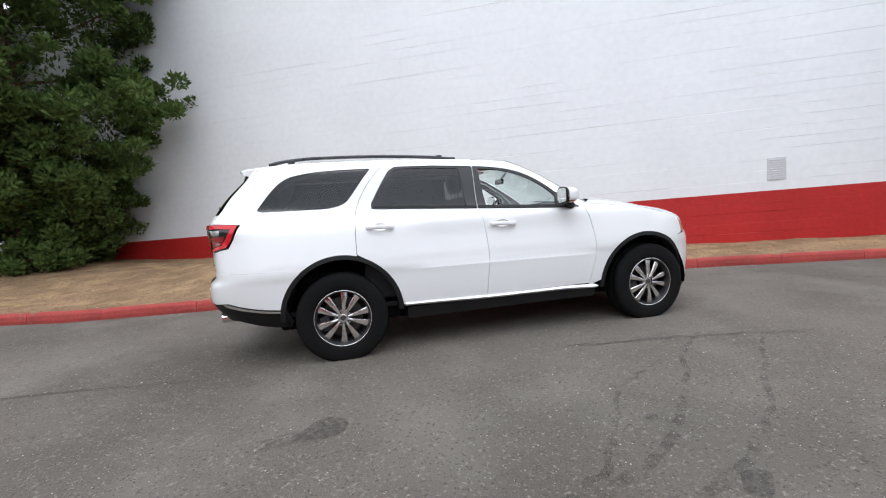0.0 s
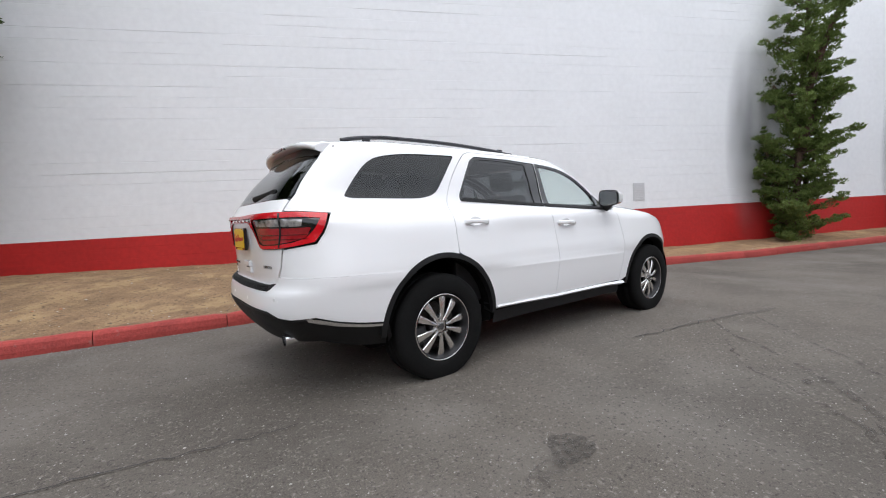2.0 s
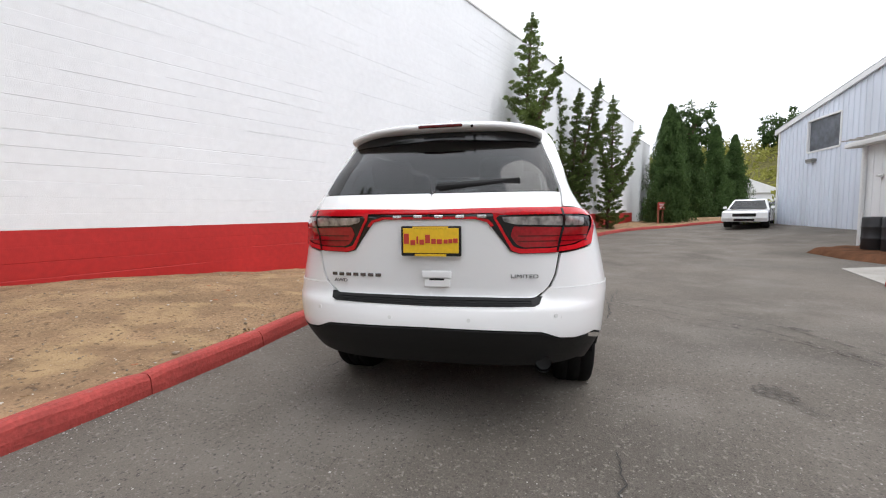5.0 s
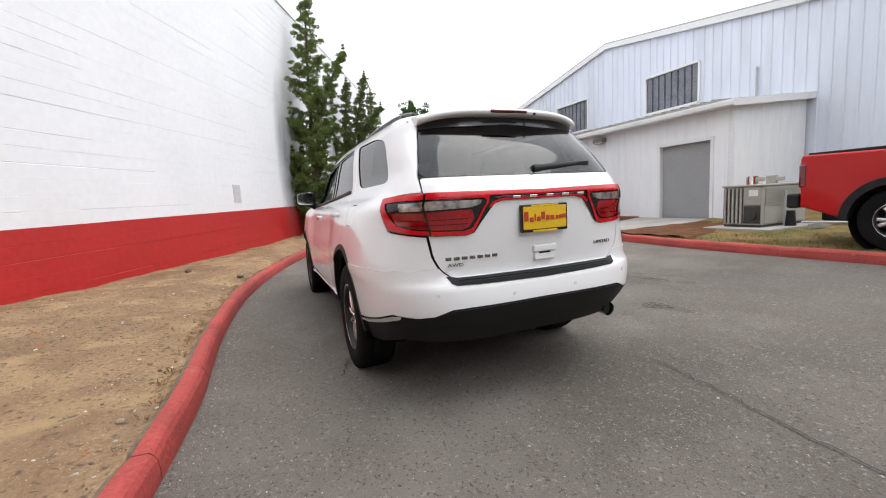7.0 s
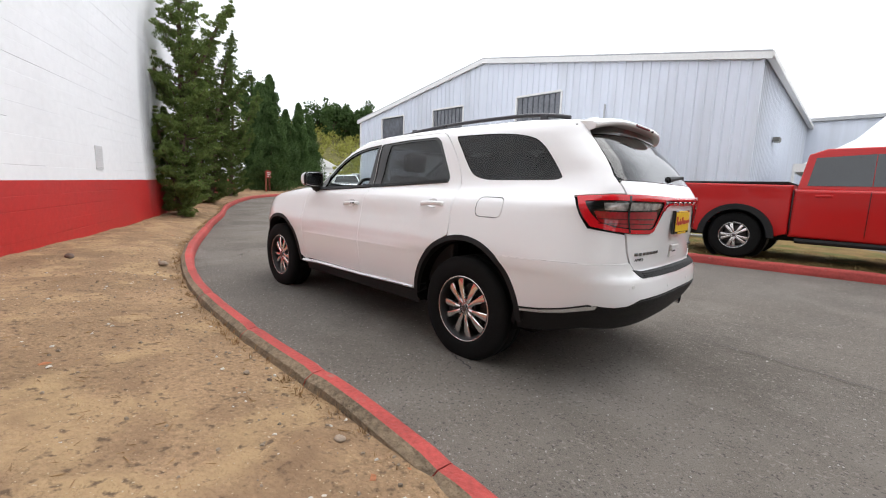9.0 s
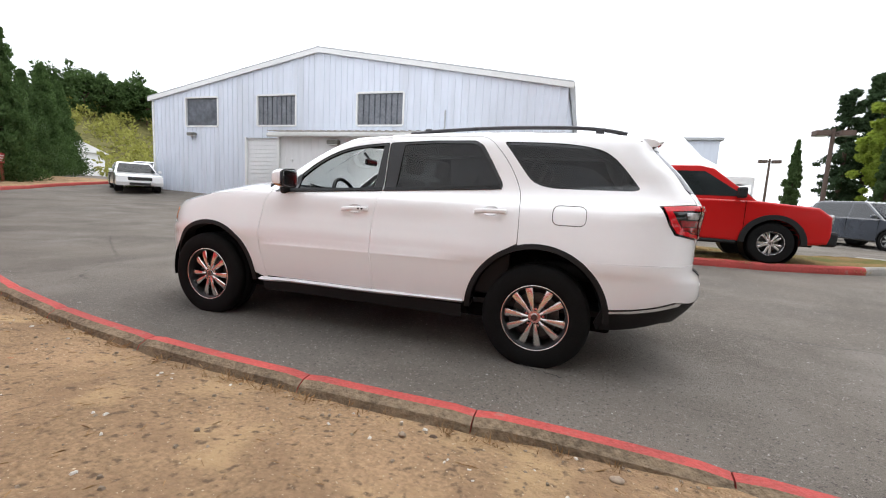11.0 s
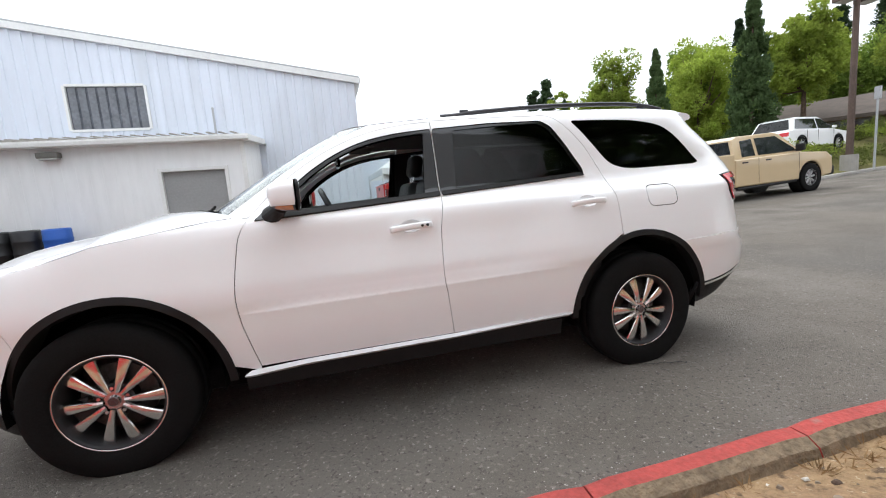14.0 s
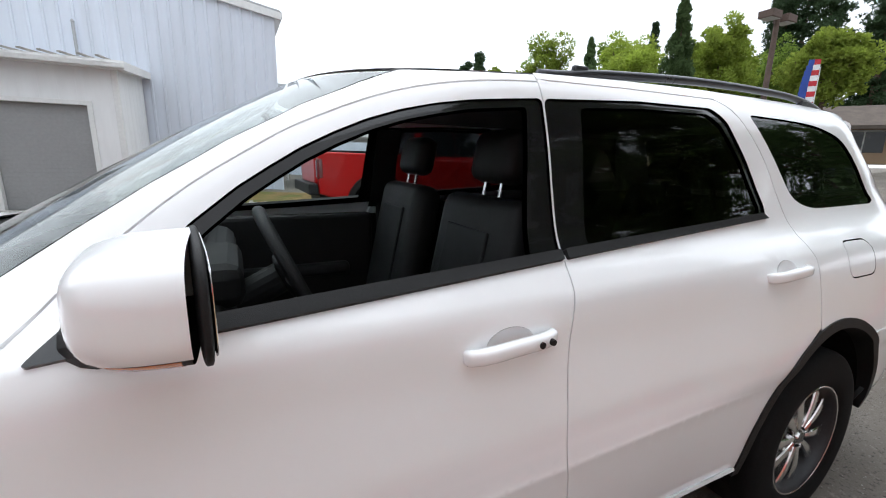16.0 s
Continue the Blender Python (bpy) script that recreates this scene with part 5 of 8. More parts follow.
def mirror_shell(S, x0, x1, grow, power, front=False):
    """A rounded shell between two planes across the car, narrower towards the tip."""
    bm = bmesh.new()
    bmesh.ops.create_uvsphere(bm, u_segments=36, v_segments=24, radius=1.0)
    for v in bm.verts:
        x, y, z = v.co
        f = (abs(x) ** power + abs(y) ** power + abs(z) ** power) ** (-1 / power)
        x, y, z = x * f, y * f, z * f
        yy, zz = y * 0.114 * grow, z * (0.080 - 0.006 * y) * grow
        t = (x + 1) / 2
        if front:
            yy *= 1 - 0.10 * t * t
            zz *= 1 - 0.12 * t * t
        v.co = Vector((x0 + (x1 - x0) * t - 0.012 * y, S * (0.982 + yy), 1.310 + zz))
    if S < 0:
        bmesh.ops.reverse_faces(bm, faces=bm.faces)
    return bm


for S in (1, -1):
    cap_ = part("mirror_cap", mirror_shell(S, 0.470, 0.694, 1.0, 3.5, True), PAINT, suv, "white door mirror with black lower shell", smooth=True)
    bmc = bmesh.new()
    bmc.from_mesh(cap_.data)
    bmesh.ops.bisect_plane(bmc, geom=bmc.verts[:] + bmc.edges[:] + bmc.faces[:], plane_co=(0.560, 0, 0), plane_no=(-1, 0, 0), clear_outer=True)
    bmesh.ops.bisect_plane(bmc, geom=bmc.verts[:] + bmc.edges[:] + bmc.faces[:], plane_co=(0, 0, 1.262), plane_no=(0, 0, -1), clear_outer=True)
    bmc.to_mesh(cap_.data)
    bmc.free()
    part("mirror_rim", mirror_shell(S, 0.547, 0.563, 0.995, 4.0), PLASTIC, cap_, smooth=True)
    part("mirror_glass", mirror_shell(S, 0.5450, 0.5490, 0.86, 5.0), CHROME, cap_, "mirror glass", smooth=False)
    bmc = mirror_shell(S, 0.470, 0.690, 0.985, 3.5, True)
    bmesh.ops.bisect_plane(bmc, geom=bmc.verts[:] + bmc.edges[:] + bmc.faces[:], plane_co=(0.562, 0, 0), plane_no=(-1, 0, 0), clear_outer=True)
    bmesh.ops.bisect_plane(bmc, geom=bmc.verts[:] + bmc.edges[:] + bmc.faces[:], plane_co=(0, 0, 1.274), plane_no=(0, 0, 1), clear_outer=True)
    part("lower_shell", bmc, PLASTIC, cap_, smooth=True)
    bmc = mirror_shell(S, 0.470, 0.692, 0.998, 3.5, True)
    for co, no in (((0.572, 0, 0), (-1, 0, 0)), ((0.655, 0, 0), (1, 0, 0)), ((0, 0, 1.2605), (0, 0, 1)), ((0, 0, 1.239), (0, 0, -1)), ((0, S * 1.0, 0), (0, -S, 0))):
        bmesh.ops.bisect_plane(bmc, geom=bmc.verts[:] + bmc.edges[:] + bmc.faces[:], plane_co=co, plane_no=no, clear_outer=True)
    part("indicator", bmc, AMBER, cap_, "amber indicator strip", smooth=True)
    bm = bmesh.new()
    cyl(bm, (0.705, S * 0.84, 1.214), (0.640, S * 0.95, 1.258), 0.050, 0.036, 16)
    part("mirror_arm", bm, PLASTIC, cap_)
    panel("mirror_sail", UPX(rounded([(0.787, 1.193), (0.775, 1.204), (0.60, 1.352), (0.575, 1.352), (0.575, 1.206)], 0.01, 3)), GLOSS_BLACK, suv, S, off=0.008, gap=0, upper=True)

# roof rails
for S in (1, -1):
    pts = spline([(-0.34, S * 0.525, 1.745), (-0.44, S * 0.530, 1.750), (-0.62, S * 0.534, 1.768), (-1.1, S * 0.534, 1.791), (-1.6, S * 0.530, 1.794), (-1.82, S * 0.524, 1.785), (-1.96, S * 0.518, 1.768), (-2.05, S * 0.512, 1.750)], 40)
    bm = bmesh.new()
    rings = []
    for k, p in enumerate(pts):
        d = (pts[min(k + 1, 39)] - pts[max(k - 1, 0)]).normalized()
        sd_ = d.cross(Vector((0, 0, 1))).normalized()
        up = sd_.cross(d)
        rings.append([bm.verts.new(p + sd_ * 0.016 * math.cos(a) + up * 0.015 * math.sin(a)) for a in [i * math.pi / 4 for i in range(8)]])
    for a, b in zip(rings, rings[1:]):
        for j in range(8):
            bm.faces.new((a[j], a[(j + 1) % 8], b[(j + 1) % 8], b[j]))
    bm.faces.new(rings[0][::-1])
    bm.faces.new(rings[-1])
    rl = part("roof_rail", bm, RAIL, suv, "dark grey roof rail", smooth=True)
    for x in (-0.50, -1.86):
        part("rail_foot", boxbm(x - 0.03, x + 0.03, S * 0.531 - 0.010, S * 0.531 + 0.010, 1.745, 1.784, bevel=0.007), RAIL, rl)

# inner linings: keep the shut lines dark and the cabin closed
for S in (1, -1):
    panel("inner_lining", [(-0.95, 0.28), (0.93, 0.28), (0.93, 1.19), (-0.95, 1.19)], CABIN, suv, S, off=-0.05, gap=0, depth=0.001, grid=(0.2, 0.1))
    panel("inner_lining", [(-2.02, 0.95), (-0.95, 0.95), (-0.95, 1.22), (-2.02, 1.30)], CABIN, suv, S, off=-0.05, gap=0, depth=0.001, grid=(0.2, 0.1))
    panel("inner_lining", [(-3.5, 0.42), (-2.02, 0.42), (-2.02, 1.30), (-3.5, 1.30)], CABIN, suv, S, off=-0.05, gap=0, depth=0.001, grid=(0.15, 0.1))
    panel("inner_lining", [(0.93, 0.93), (1.95, 0.93), (3.2, 0.5), (3.2, 0.93), (0.93, 1.14)], CABIN, suv, S, off=-0.06, gap=0, depth=0.001, grid=(0.2, 0.1))
    panel("pillar_lining", [(-0.95, 1.31), (-1.10, 1.68), (-2.2, 1.68), (-2.2, 1.31)], CABIN, suv, S, holes=[LOX(inset(dense(W_QUARTER), 0.03)), [(-1.0, 1.34), (-1.0, 1.60), (-1.05, 1.60), (-1.19, 1.36)]], off=-0.05, gap=0, depth=0.001, grid=(0.1, 0.05))
    panel("pillar_lining", [(-0.19, 1.24), (-0.21, 1.66), (-0.34, 1.66), (-0.33, 1.24)], CABIN, suv, S, off=-0.05, gap=0, depth=0.001)
    # wheel housings
    for cx in (1.49, -1.50):
        bm = bmesh.new()
        cyl(bm, (cx, S * 0.50, 0.41), (cx, S * 0.905, 0.41), 0.468, None, 40)
        bmesh.ops.delete(bm, geom=[f for f in bm.faces if f.calc_center_median().z < 0.36 or (abs(f.normal.y) > 0.9 and abs(f.calc_center_median().y) > 0.7)], context="FACES")
        bmesh.ops.bisect_plane(bm, geom=bm.verts[:] + bm.edges[:] + bm.faces[:], plane_co=(0, 0, 0.34), plane_no=(0, 0, -1), clear_outer=True)
        part("wheel_housing", bm, LINER, suv, smooth=False)
part("underbody", boxbm(-2.05, 1.85, -0.78, 0.78, 0.30, 0.42, bevel=0.03), LINER, suv)
# cabin
part("cabin_floor", boxbm(-2.15, 1.0, -0.80, 0.80, 0.42, 0.46), CABIN, suv)
part("headliner", boxbm(-2.15, 0.05, -0.60, 0.60, 1.675, 1.695, bevel=0.008), HEADLINER, suv, "grey headliner")
dash = part("dashboard", boxbm(0.52, 1.0, -0.74, 0.74, 0.80, 1.15, bevel=0.07, seg=3), CABIN, suv)
part("dash_top", boxbm(0.62, 1.06, -0.70, 0.70, 1.13, 1.185, bevel=0.025), CABIN, dash)
part("binnacle", boxbm(0.50, 0.72, 0.20, 0.54, 1.12, 1.235, bevel=0.035), CABIN, dash)
part("screen", boxbm(0.515, 0.53, -0.12, 0.10, 1.00, 1.13, bevel=0.004), GLOSS_BLACK, dash)
part("dash_strip", boxbm(0.512, 0.53, -0.70, 0.70, 0.955, 0.968, bevel=0.003), CHROME, dash)
console = part("centre_console", boxbm(-0.45, 0.60, -0.13, 0.13, 0.46, 0.82, bevel=0.04), CABIN, suv)
part("gear_lever", cylbm((0.25, 0, 0.80), (0.20, 0, 0.93), 0.022, 0.028), GREY_TRIM, console)


def ringbm(c, nrm, R, r, k=40, j=10):
    bm = bmesh.new()
    q = Vector(nrm).to_track_quat("Z", "Y")
    rows = []
    for a in range(k):
        t = 2 * math.pi * a / k
        rows.append([bm.verts.new(Vector(c) + q @ Vector(((R + r * math.cos(b)) * math.cos(t), (R + r * math.cos(b)) * math.sin(t), r * math.sin(b)))) for b in [2 * math.pi * i / j for i in range(j)]])
    for a in range(k):
        for b in range(j):
            bm.faces.new((rows[a][b], rows[(a + 1) % k][b], rows[(a + 1) % k][(b + 1) % j], rows[a][(b + 1) % j]))
    return bm


SWC, SWN = Vector((0.375, 0.37, 1.165)), Vector((-0.90, 0, 0.40))
sw = part("steering_wheel", ringbm(SWC, SWN, 0.188, 0.018), LEATHER, suv, "black leather steering wheel", smooth=True)
bm = bmesh.new()
qm = Matrix.Translation(SWC) @ SWN.to_track_quat("Z", "Y").to_matrix().to_4x4()
box(bm, -0.065, 0.065, -0.06, 0.06, -0.035, 0.012, bevel=0.02, m=qm)
part("wheel_hub", bm, CABIN, sw)
for a in (0, 180, 90 + 180):
    part("wheel_spoke", cylbm(qm @ Vector((0.05 * math.cos(radians(a)), 0.05 * math.sin(radians(a)), -0.01)), qm @ Vector((0.17 * math.cos(radians(a)), 0.17 * math.sin(radians(a)), 0)), 0.018, 0.014, 8), GREY_TRIM, sw)
part("steering_column", cylbm(SWC, (0.75, 0.37, 0.98), 0.045), CABIN, sw)
ivm = part("rear_view_mirror", boxbm(0.30, 0.335, -0.11, 0.12, 1.50, 1.565, bevel=0.018), GLOSS_BLACK, suv)
part("mirror_stalk", cylbm((0.33, 0, 1.55), (0.40, 0, 1.63), 0.012), PLASTIC, ivm)
for S in (1, -1):
    vis = part("sun_visor", boxbm(0.02, 0.20, S * 0.37 - 0.19, S * 0.37 + 0.19, 1.652, 1.668, bevel=0.007), HEADLINER, suv)


def seat(x, y, w=0.25, recline=20):
    cu = part("seat", boxbm(x - 0.02, x + 0.50, y - w, y + w, 0.62, 0.78, bevel=0.06, seg=3), LEATHER, suv, "black leather seat", smooth=True)
    back = Matrix.Translation((x + 0.03, y, 0.74)) @ Matrix.Rotation(radians(-recline), 4, "Y")
    part("backrest", boxbm(-0.075, 0.065, -w, w, 0.0, 0.64, bevel=0.055, seg=3, m=back), LEATHER, cu, smooth=True)
    part("back_panel", boxbm(0.062, 0.075, -w * 0.55, w * 0.55, 0.08, 0.52, bevel=0.006, m=back), LEATHER, cu)
    part("headrest", boxbm(-0.06, 0.045, -0.13, 0.13, 0.685, 0.87, bevel=0.045, seg=3, m=back), LEATHER, cu, smooth=True)
    for dy in (-0.05, 0.05):
        part("headrest_post", cylbm(back @ Vector((0, dy, 0.62)), back @ Vector((0, dy, 0.70)), 0.006), CHROME, cu)
    return cu


for y in (0.37, -0.37):
    seat(-0.19, y, recline=12)
for y in (0.42, -0.42):
    seat(-1.18, y)
for y in (0.34, -0.34):
    seat(-1.95, y, 0.22)
part("armrest", boxbm(-0.32, 0.02, -0.10, 0.10, 0.80, 0.90, bevel=0.03), LEATHER, console)
for S in (1, -1):
    for x0, x1 in ((-0.20, 0.84), (-1.30, -0.24)):
        zt_ = 1.175 if x0 > -1 else 1.23
        dp = part("door_lining", boxbm(x0, x1, min(S * 0.74, S * 0.82), max(S * 0.74, S * 0.82), 0.50, zt_, bevel=0.02), CABIN, suv)
        part("door_armrest", boxbm(x0 + 0.15, x1 - 0.25, min(S * 0.67, S * 0.75), max(S * 0.67, S * 0.75), 0.84, 0.91, bevel=0.025), CABIN, dp)
        part("inner_handle", boxbm(x1 - 0.30, x1 - 0.18, min(S * 0.725, S * 0.745), max(S * 0.725, S * 0.745), 1.035, 1.06, bevel=0.008), CHROME, dp)

# ---- wheels ----


def lathe(profile, k):
    """Turns (radius, y) pairs round the y axis."""
    V, F = [], []
    m_ = len(profile)
    for i in range(k):
        a = 2 * math.pi * i / k
        V += [(r * math.cos(a), y, r * math.sin(a)) for r, y in profile]
    for i in range(k):
        b = (i + 1) % k
        F += [(i * m_ + j, i * m_ + j + 1, b * m_ + j + 1, b * m_ + j) for j in range(m_ - 1)]
    return V, F


def mesh_of(V, F, material, smooth=True):
    me = bpy.data.meshes.new("wheel")
    me.from_pydata(V, [], F)
    me.polygons.foreach_set("use_smooth", [smooth] * len(F))
    me.materials.append(material)
    me.update()
    return me


def mesh_bm(bm, material, smooth=False):
    me = bpy.data.meshes.new("wheel")
    bm.normal_update()
    bm.to_mesh(me)
    bm.free()
    me.polygons.foreach_set("use_smooth", [smooth] * len(me.polygons))
    me.materials.append(material)
    return me


def wheel_set(R, W, rim_r, spokes, rim_m, dark_m, pair=15.0, face=0.095, n_pairs=5, sp_w=(0.028, 0.054), tread=64):
    tv, tf = lathe([(rim_r - 0.012, W * 0.40), (rim_r + 0.006, W * 0.47), (rim_r + 0.03, W * 0.495), (rim_r + 0.065, W * 0.50), (R - 0.045, W * 0.49), (R - 0.022, W * 0.465), (R - 0.008, W * 0.42), (R - 0.001, W * 0.34),
                    (R, W * 0.18), (R - 0.007, W * 0.17), (R - 0.007, W * 0.14), (R, W * 0.13), (R, -W * 0.13), (R - 0.007, -W * 0.14), (R - 0.007, -W * 0.17), (R, -W * 0.18), (R - 0.001, -W * 0.34), (R - 0.02, -W * 0.465), (rim_r + 0.05, -W * 0.5), (rim_r - 0.012, -W * 0.45)], 72)
    tyre = mesh_of(tv, tf, RUBBER)
    bv, bf = lathe([(rim_r, W * 0.44), (rim_r - 0.004, W * 0.455), (rim_r - 0.014, W * 0.45), (rim_r - 0.020, W * 0.40), (rim_r - 0.028, W * 0.2), (rim_r - 0.035, -W * 0.40)], 64)
    barrel = mesh_of(bv[:], bf, dark_m)
    lv, lf = lathe([(rim_r + 0.002, W * 0.43), (rim_r - 0.001, W * 0.460), (rim_r - 0.007, W * 0.456), (rim_r - 0.012, W * 0.41)], 64)
    lip = mesh_of(lv, lf, rim_m)
    disc = bmesh.new()
    cyl(disc, (0, -0.005, 0), (0, 0.018, 0), rim_r * 0.70, None, 40)
    disc = mesh_bm(disc, DISC)
    back = bmesh.new()
    cyl(back, (0, -0.055, 0), (0, -0.045, 0), rim_r - 0.03, None, 40)
    back = mesh_bm(back, dark_m)
    cal = bmesh.new()
    box(cal, rim_r * 0.42, rim_r * 0.82, 0.018, 0.06, -0.055, 0.075, bevel=0.015)
    cal = mesh_bm(cal, RIM_DARK)
    sp = bmesh.new()
    r0, r1 = 0.045, rim_r - 0.010
    a0, a1 = sp_w
    rows = []
    for k in range(7):
        t = k / 6
        r, wd = r0 + (r1 - r0) * t, (a0 + (a1 - a0) * t ** 1.1) / 2
        yb = face + 0.018 * t - 0.026 * t * t
        rows.append([sp.verts.new((r, yy, zz)) for yy, zz in ((yb - 0.045, -wd * 1.10), (yb - 0.007, -wd), (yb - 0.002, -wd * 0.8), (yb + 0.0015, 0.0), (yb - 0.002, wd * 0.8), (yb - 0.007, wd), (yb - 0.045, wd * 1.10))])
    for a, b in zip(rows, rows[1:]):
        for q in range(6):
            sp.faces.new((a[q], a[q + 1], b[q + 1], b[q]))
    bmesh.ops.recalc_face_normals(sp, faces=sp.faces)
    if sum(f.normal.y for f in sp.faces) < 0:
        bmesh.ops.reverse_faces(sp, faces=sp.faces)
    spoke = mesh_bm(sp, rim_m, True)
    spoke.set_sharp_from_angle(angle=radians(28))
    hub = bmesh.new()
    cyl(hub, (0, 0.02, 0), (0, face - 0.010, 0), 0.052, 0.047, 30)
    cyl(hub, (0, face - 0.008, 0), (0, face + 0.004, 0), 0.029, 0.026, 24)
    hub = mesh_bm(hub, rim_m)
    plate = bmesh.new()
    cyl(plate, (0, 0.018, 0), (0, face - 0.022, 0), 0.088, 0.084, 30)
    plate = mesh_bm(plate, dark_m)
    capm = bmesh.new()
    cyl(capm, (0, face + 0.004, 0), (0, face + 0.0055, 0), 0.024, 0.022, 20)
    capm = mesh_bm(capm, DARK_BADGE)
    nut = bmesh.new()
    cyl(nut, (0, face - 0.026, 0), (0, face - 0.002, 0), 0.0110, 0.0095, 6)
    nut = mesh_bm(nut, CHROME)

    def put(parent, x, y, z, S, turn):
        m_ = Matrix.Translation((x, y, z)) @ Matrix.Rotation(0 if S > 0 else math.pi, 4, "Z")
        rot = Matrix.Rotation(radians(turn), 4, "Y")
        w = new("wheel", tyre)
        w.parent = parent
        w.matrix_basis = m_
        for nm, me, mm in [("rim", barrel, Matrix()), ("rim_lip", lip, Matrix()), ("hub", hub, rot), ("brake_disc", disc, Matrix()), ("backing_plate", back, Matrix()), ("brake_caliper", cal, Matrix.Rotation(radians(20), 4, "Y")), ("hub_plate", plate, rot), ("hub_cap", capm, rot)]:
            o = new(nm, me)
            o.parent, o.matrix_basis = w, mm
        for k in range(n_pairs):
            for s_ in ((-1, 1) if pair else (0,)):
                o = new("spoke", spoke)
                o.parent, o.matrix_basis = w, rot @ Matrix.Rotation(radians(360 / n_pairs * k + s_ * pair), 4, "Y")
        for k in range(5):
            a = radians(72 * k + 36)
            o = new("lug_nut", nut)
            o.parent, o.matrix_basis = w, rot @ Matrix.Translation((0.064 * math.cos(a), 0, 0.064 * math.sin(a)))
        return w
    return put


put_wheel = wheel_set(0.389, 0.265, 0.243, 10, RIM, RIM_DARK, pair=15.5, sp_w=(0.022, 0.064))
for x, turn in ((1.521, 90), (-1.521, 84)):
    for S in (1, -1):
        put_wheel(suv, x, S * 0.808, 0.387, S, turn + (0 if S > 0 else 20))
# ---- trees ----


def leaf_mesh(name, centres, radii, per, size, material, parent, rnd, up=0.3, flat=1.0, shape="leaf", label=""):
    """A crown: round each centre a tuft of many small leaves."""
    n_ = len(centres) * per
    C = np.repeat(np.array(centres, float), per, axis=0)
    R = np.repeat(np.array(radii, float), per)
    d = rnd.normal(size=(n_, 3))
    d /= np.linalg.norm(d, axis=1)[:, None]
    rad = R * rnd.uniform(0.25, 1.0, n_) ** 0.6
    P = C + d * rad[:, None] * np.array([1, 1, flat])
    ax = d + np.array([0, 0, up]) + rnd.normal(scale=0.35, size=(n_, 3))
    ax /= np.linalg.norm(ax, axis=1)[:, None]
    sd_ = np.cross(ax, rnd.normal(size=(n_, 3)))
    sd_ /= np.linalg.norm(sd_, axis=1)[:, None] + 1e-9
    L = size[0] * rnd.uniform(0.6, 1.3, n_)[:, None]
    W = size[1] * rnd.uniform(0.6, 1.3, n_)[:, None]
    V = np.empty((n_, 4, 3))
    V[:, 0], V[:, 1], V[:, 2], V[:, 3] = P - ax * L * 0.5, P + sd_ * W * 0.5, P + ax * L * 0.5, P - sd_ * W * 0.5
    me = bpy.data.meshes.new(name)
    me.vertices.add(n_ * 4)
    me.vertices.foreach_set("co", V.reshape(-1))
    me.loops.add(n_ * 4)
    me.loops.foreach_set("vertex_index", np.arange(n_ * 4, dtype=np.int32))
    me.polygons.add(n_)
    me.polygons.foreach_set("loop_start", np.arange(0, n_ * 4, 4, dtype=np.int32))
    me.materials.append(material)
    me.update(calc_edges=True)
    o = new(name, me)
    o.parent = parent
    return tagged(o, label)


def limb(bm, pts, r0, r1, seg=7):
    k = len(pts) - 1
    for i in range(k):
        cyl(bm, pts[i], pts[i + 1], r0 + (r1 - r0) * i / k, r0 + (r1 - r0) * (i + 1) / k, seg, caps=(i == k - 1))


def juniper(x, y, z, stems, seed, label):
    """A wind-shaped juniper: leaning leaders clothed in separate upswept sprays, with gaps between them."""
    rnd = np.random.default_rng(seed)
    e = thing("juniper_tree", pose(x, y, z), label, "tree", "wall trees")
    bm = bmesh.new()
    C, R = [], []
    for (bx, by, bz), (tx, ty, tz), r_low, r_mid, r_high in stems:
        pts = []
        for i in range(9):
            t = i / 8
            pts.append(Vector((bx + (tx - bx) * t + 0.09 * math.sin(5 * t + seed), by + (ty - by) * t + 0.07 * math.cos(4 * t + seed), bz + (tz - bz) * t)))
        limb(bm, pts, 0.10, 0.022)
        n_ = int((tz - bz) * 15)
        turn = rnd.uniform(0, 6.28)
        for k in range(n_):
            t = (k + rnd.uniform(0, 1)) / n_
            i = min(7, int(t * 8))
            p = pts[i].lerp(pts[i + 1], t * 8 - i)
            turn += 2.4 + rnd.normal() * 0.55
            prof = r_low + (r_mid - r_low) * min(1, t / 0.5) if t < 0.5 else r_mid + (r_high - r_mid) * (t - 0.5) / 0.5
            env = prof * rnd.uniform(0.5, 1.12) * (1.0 if t < 0.92 else 0.55)
            rise = rnd.uniform(0.15, 0.65)
            q = p + Vector((math.cos(turn) * env, math.sin(turn) * env, env * rise))
            if env > 0.25:
                limb(bm, [p, p.lerp(q, 0.5) - Vector((0, 0, 0.05)), q], 0.022, 0.006, 5)
            m_ = max(2, int(env / 0.125))
            for j in range(m_):
                f = 0.25 + 0.75 * (j + 0.5) / m_
                c = p.lerp(q, f) + Vector((rnd.normal() * 0.06, rnd.normal() * 0.06, rnd.normal() * 0.025 - 0.06 * math.sin(math.pi * f)))
                C.append(tuple(c))
                R.append(rnd.uniform(0.12, 0.21) * (1.15 - 0.4 * f))
        for dz in (0, 0.12, 0.24, 0.34):
            C.append(tuple(pts[-1] + Vector((0, 0, dz - 0.1))))
            R.append(0.12 - dz * 0.22)
    part("trunk", bm, BARK, e, "grey-brown trunk and limbs")
    leaf_mesh("crown", C, R, 110, (0.072, 0.028), LEAF_JUNIPER, e, rnd, up=0.55, flat=0.5, label="tufted green foliage in separate upswept sprays")
    return e


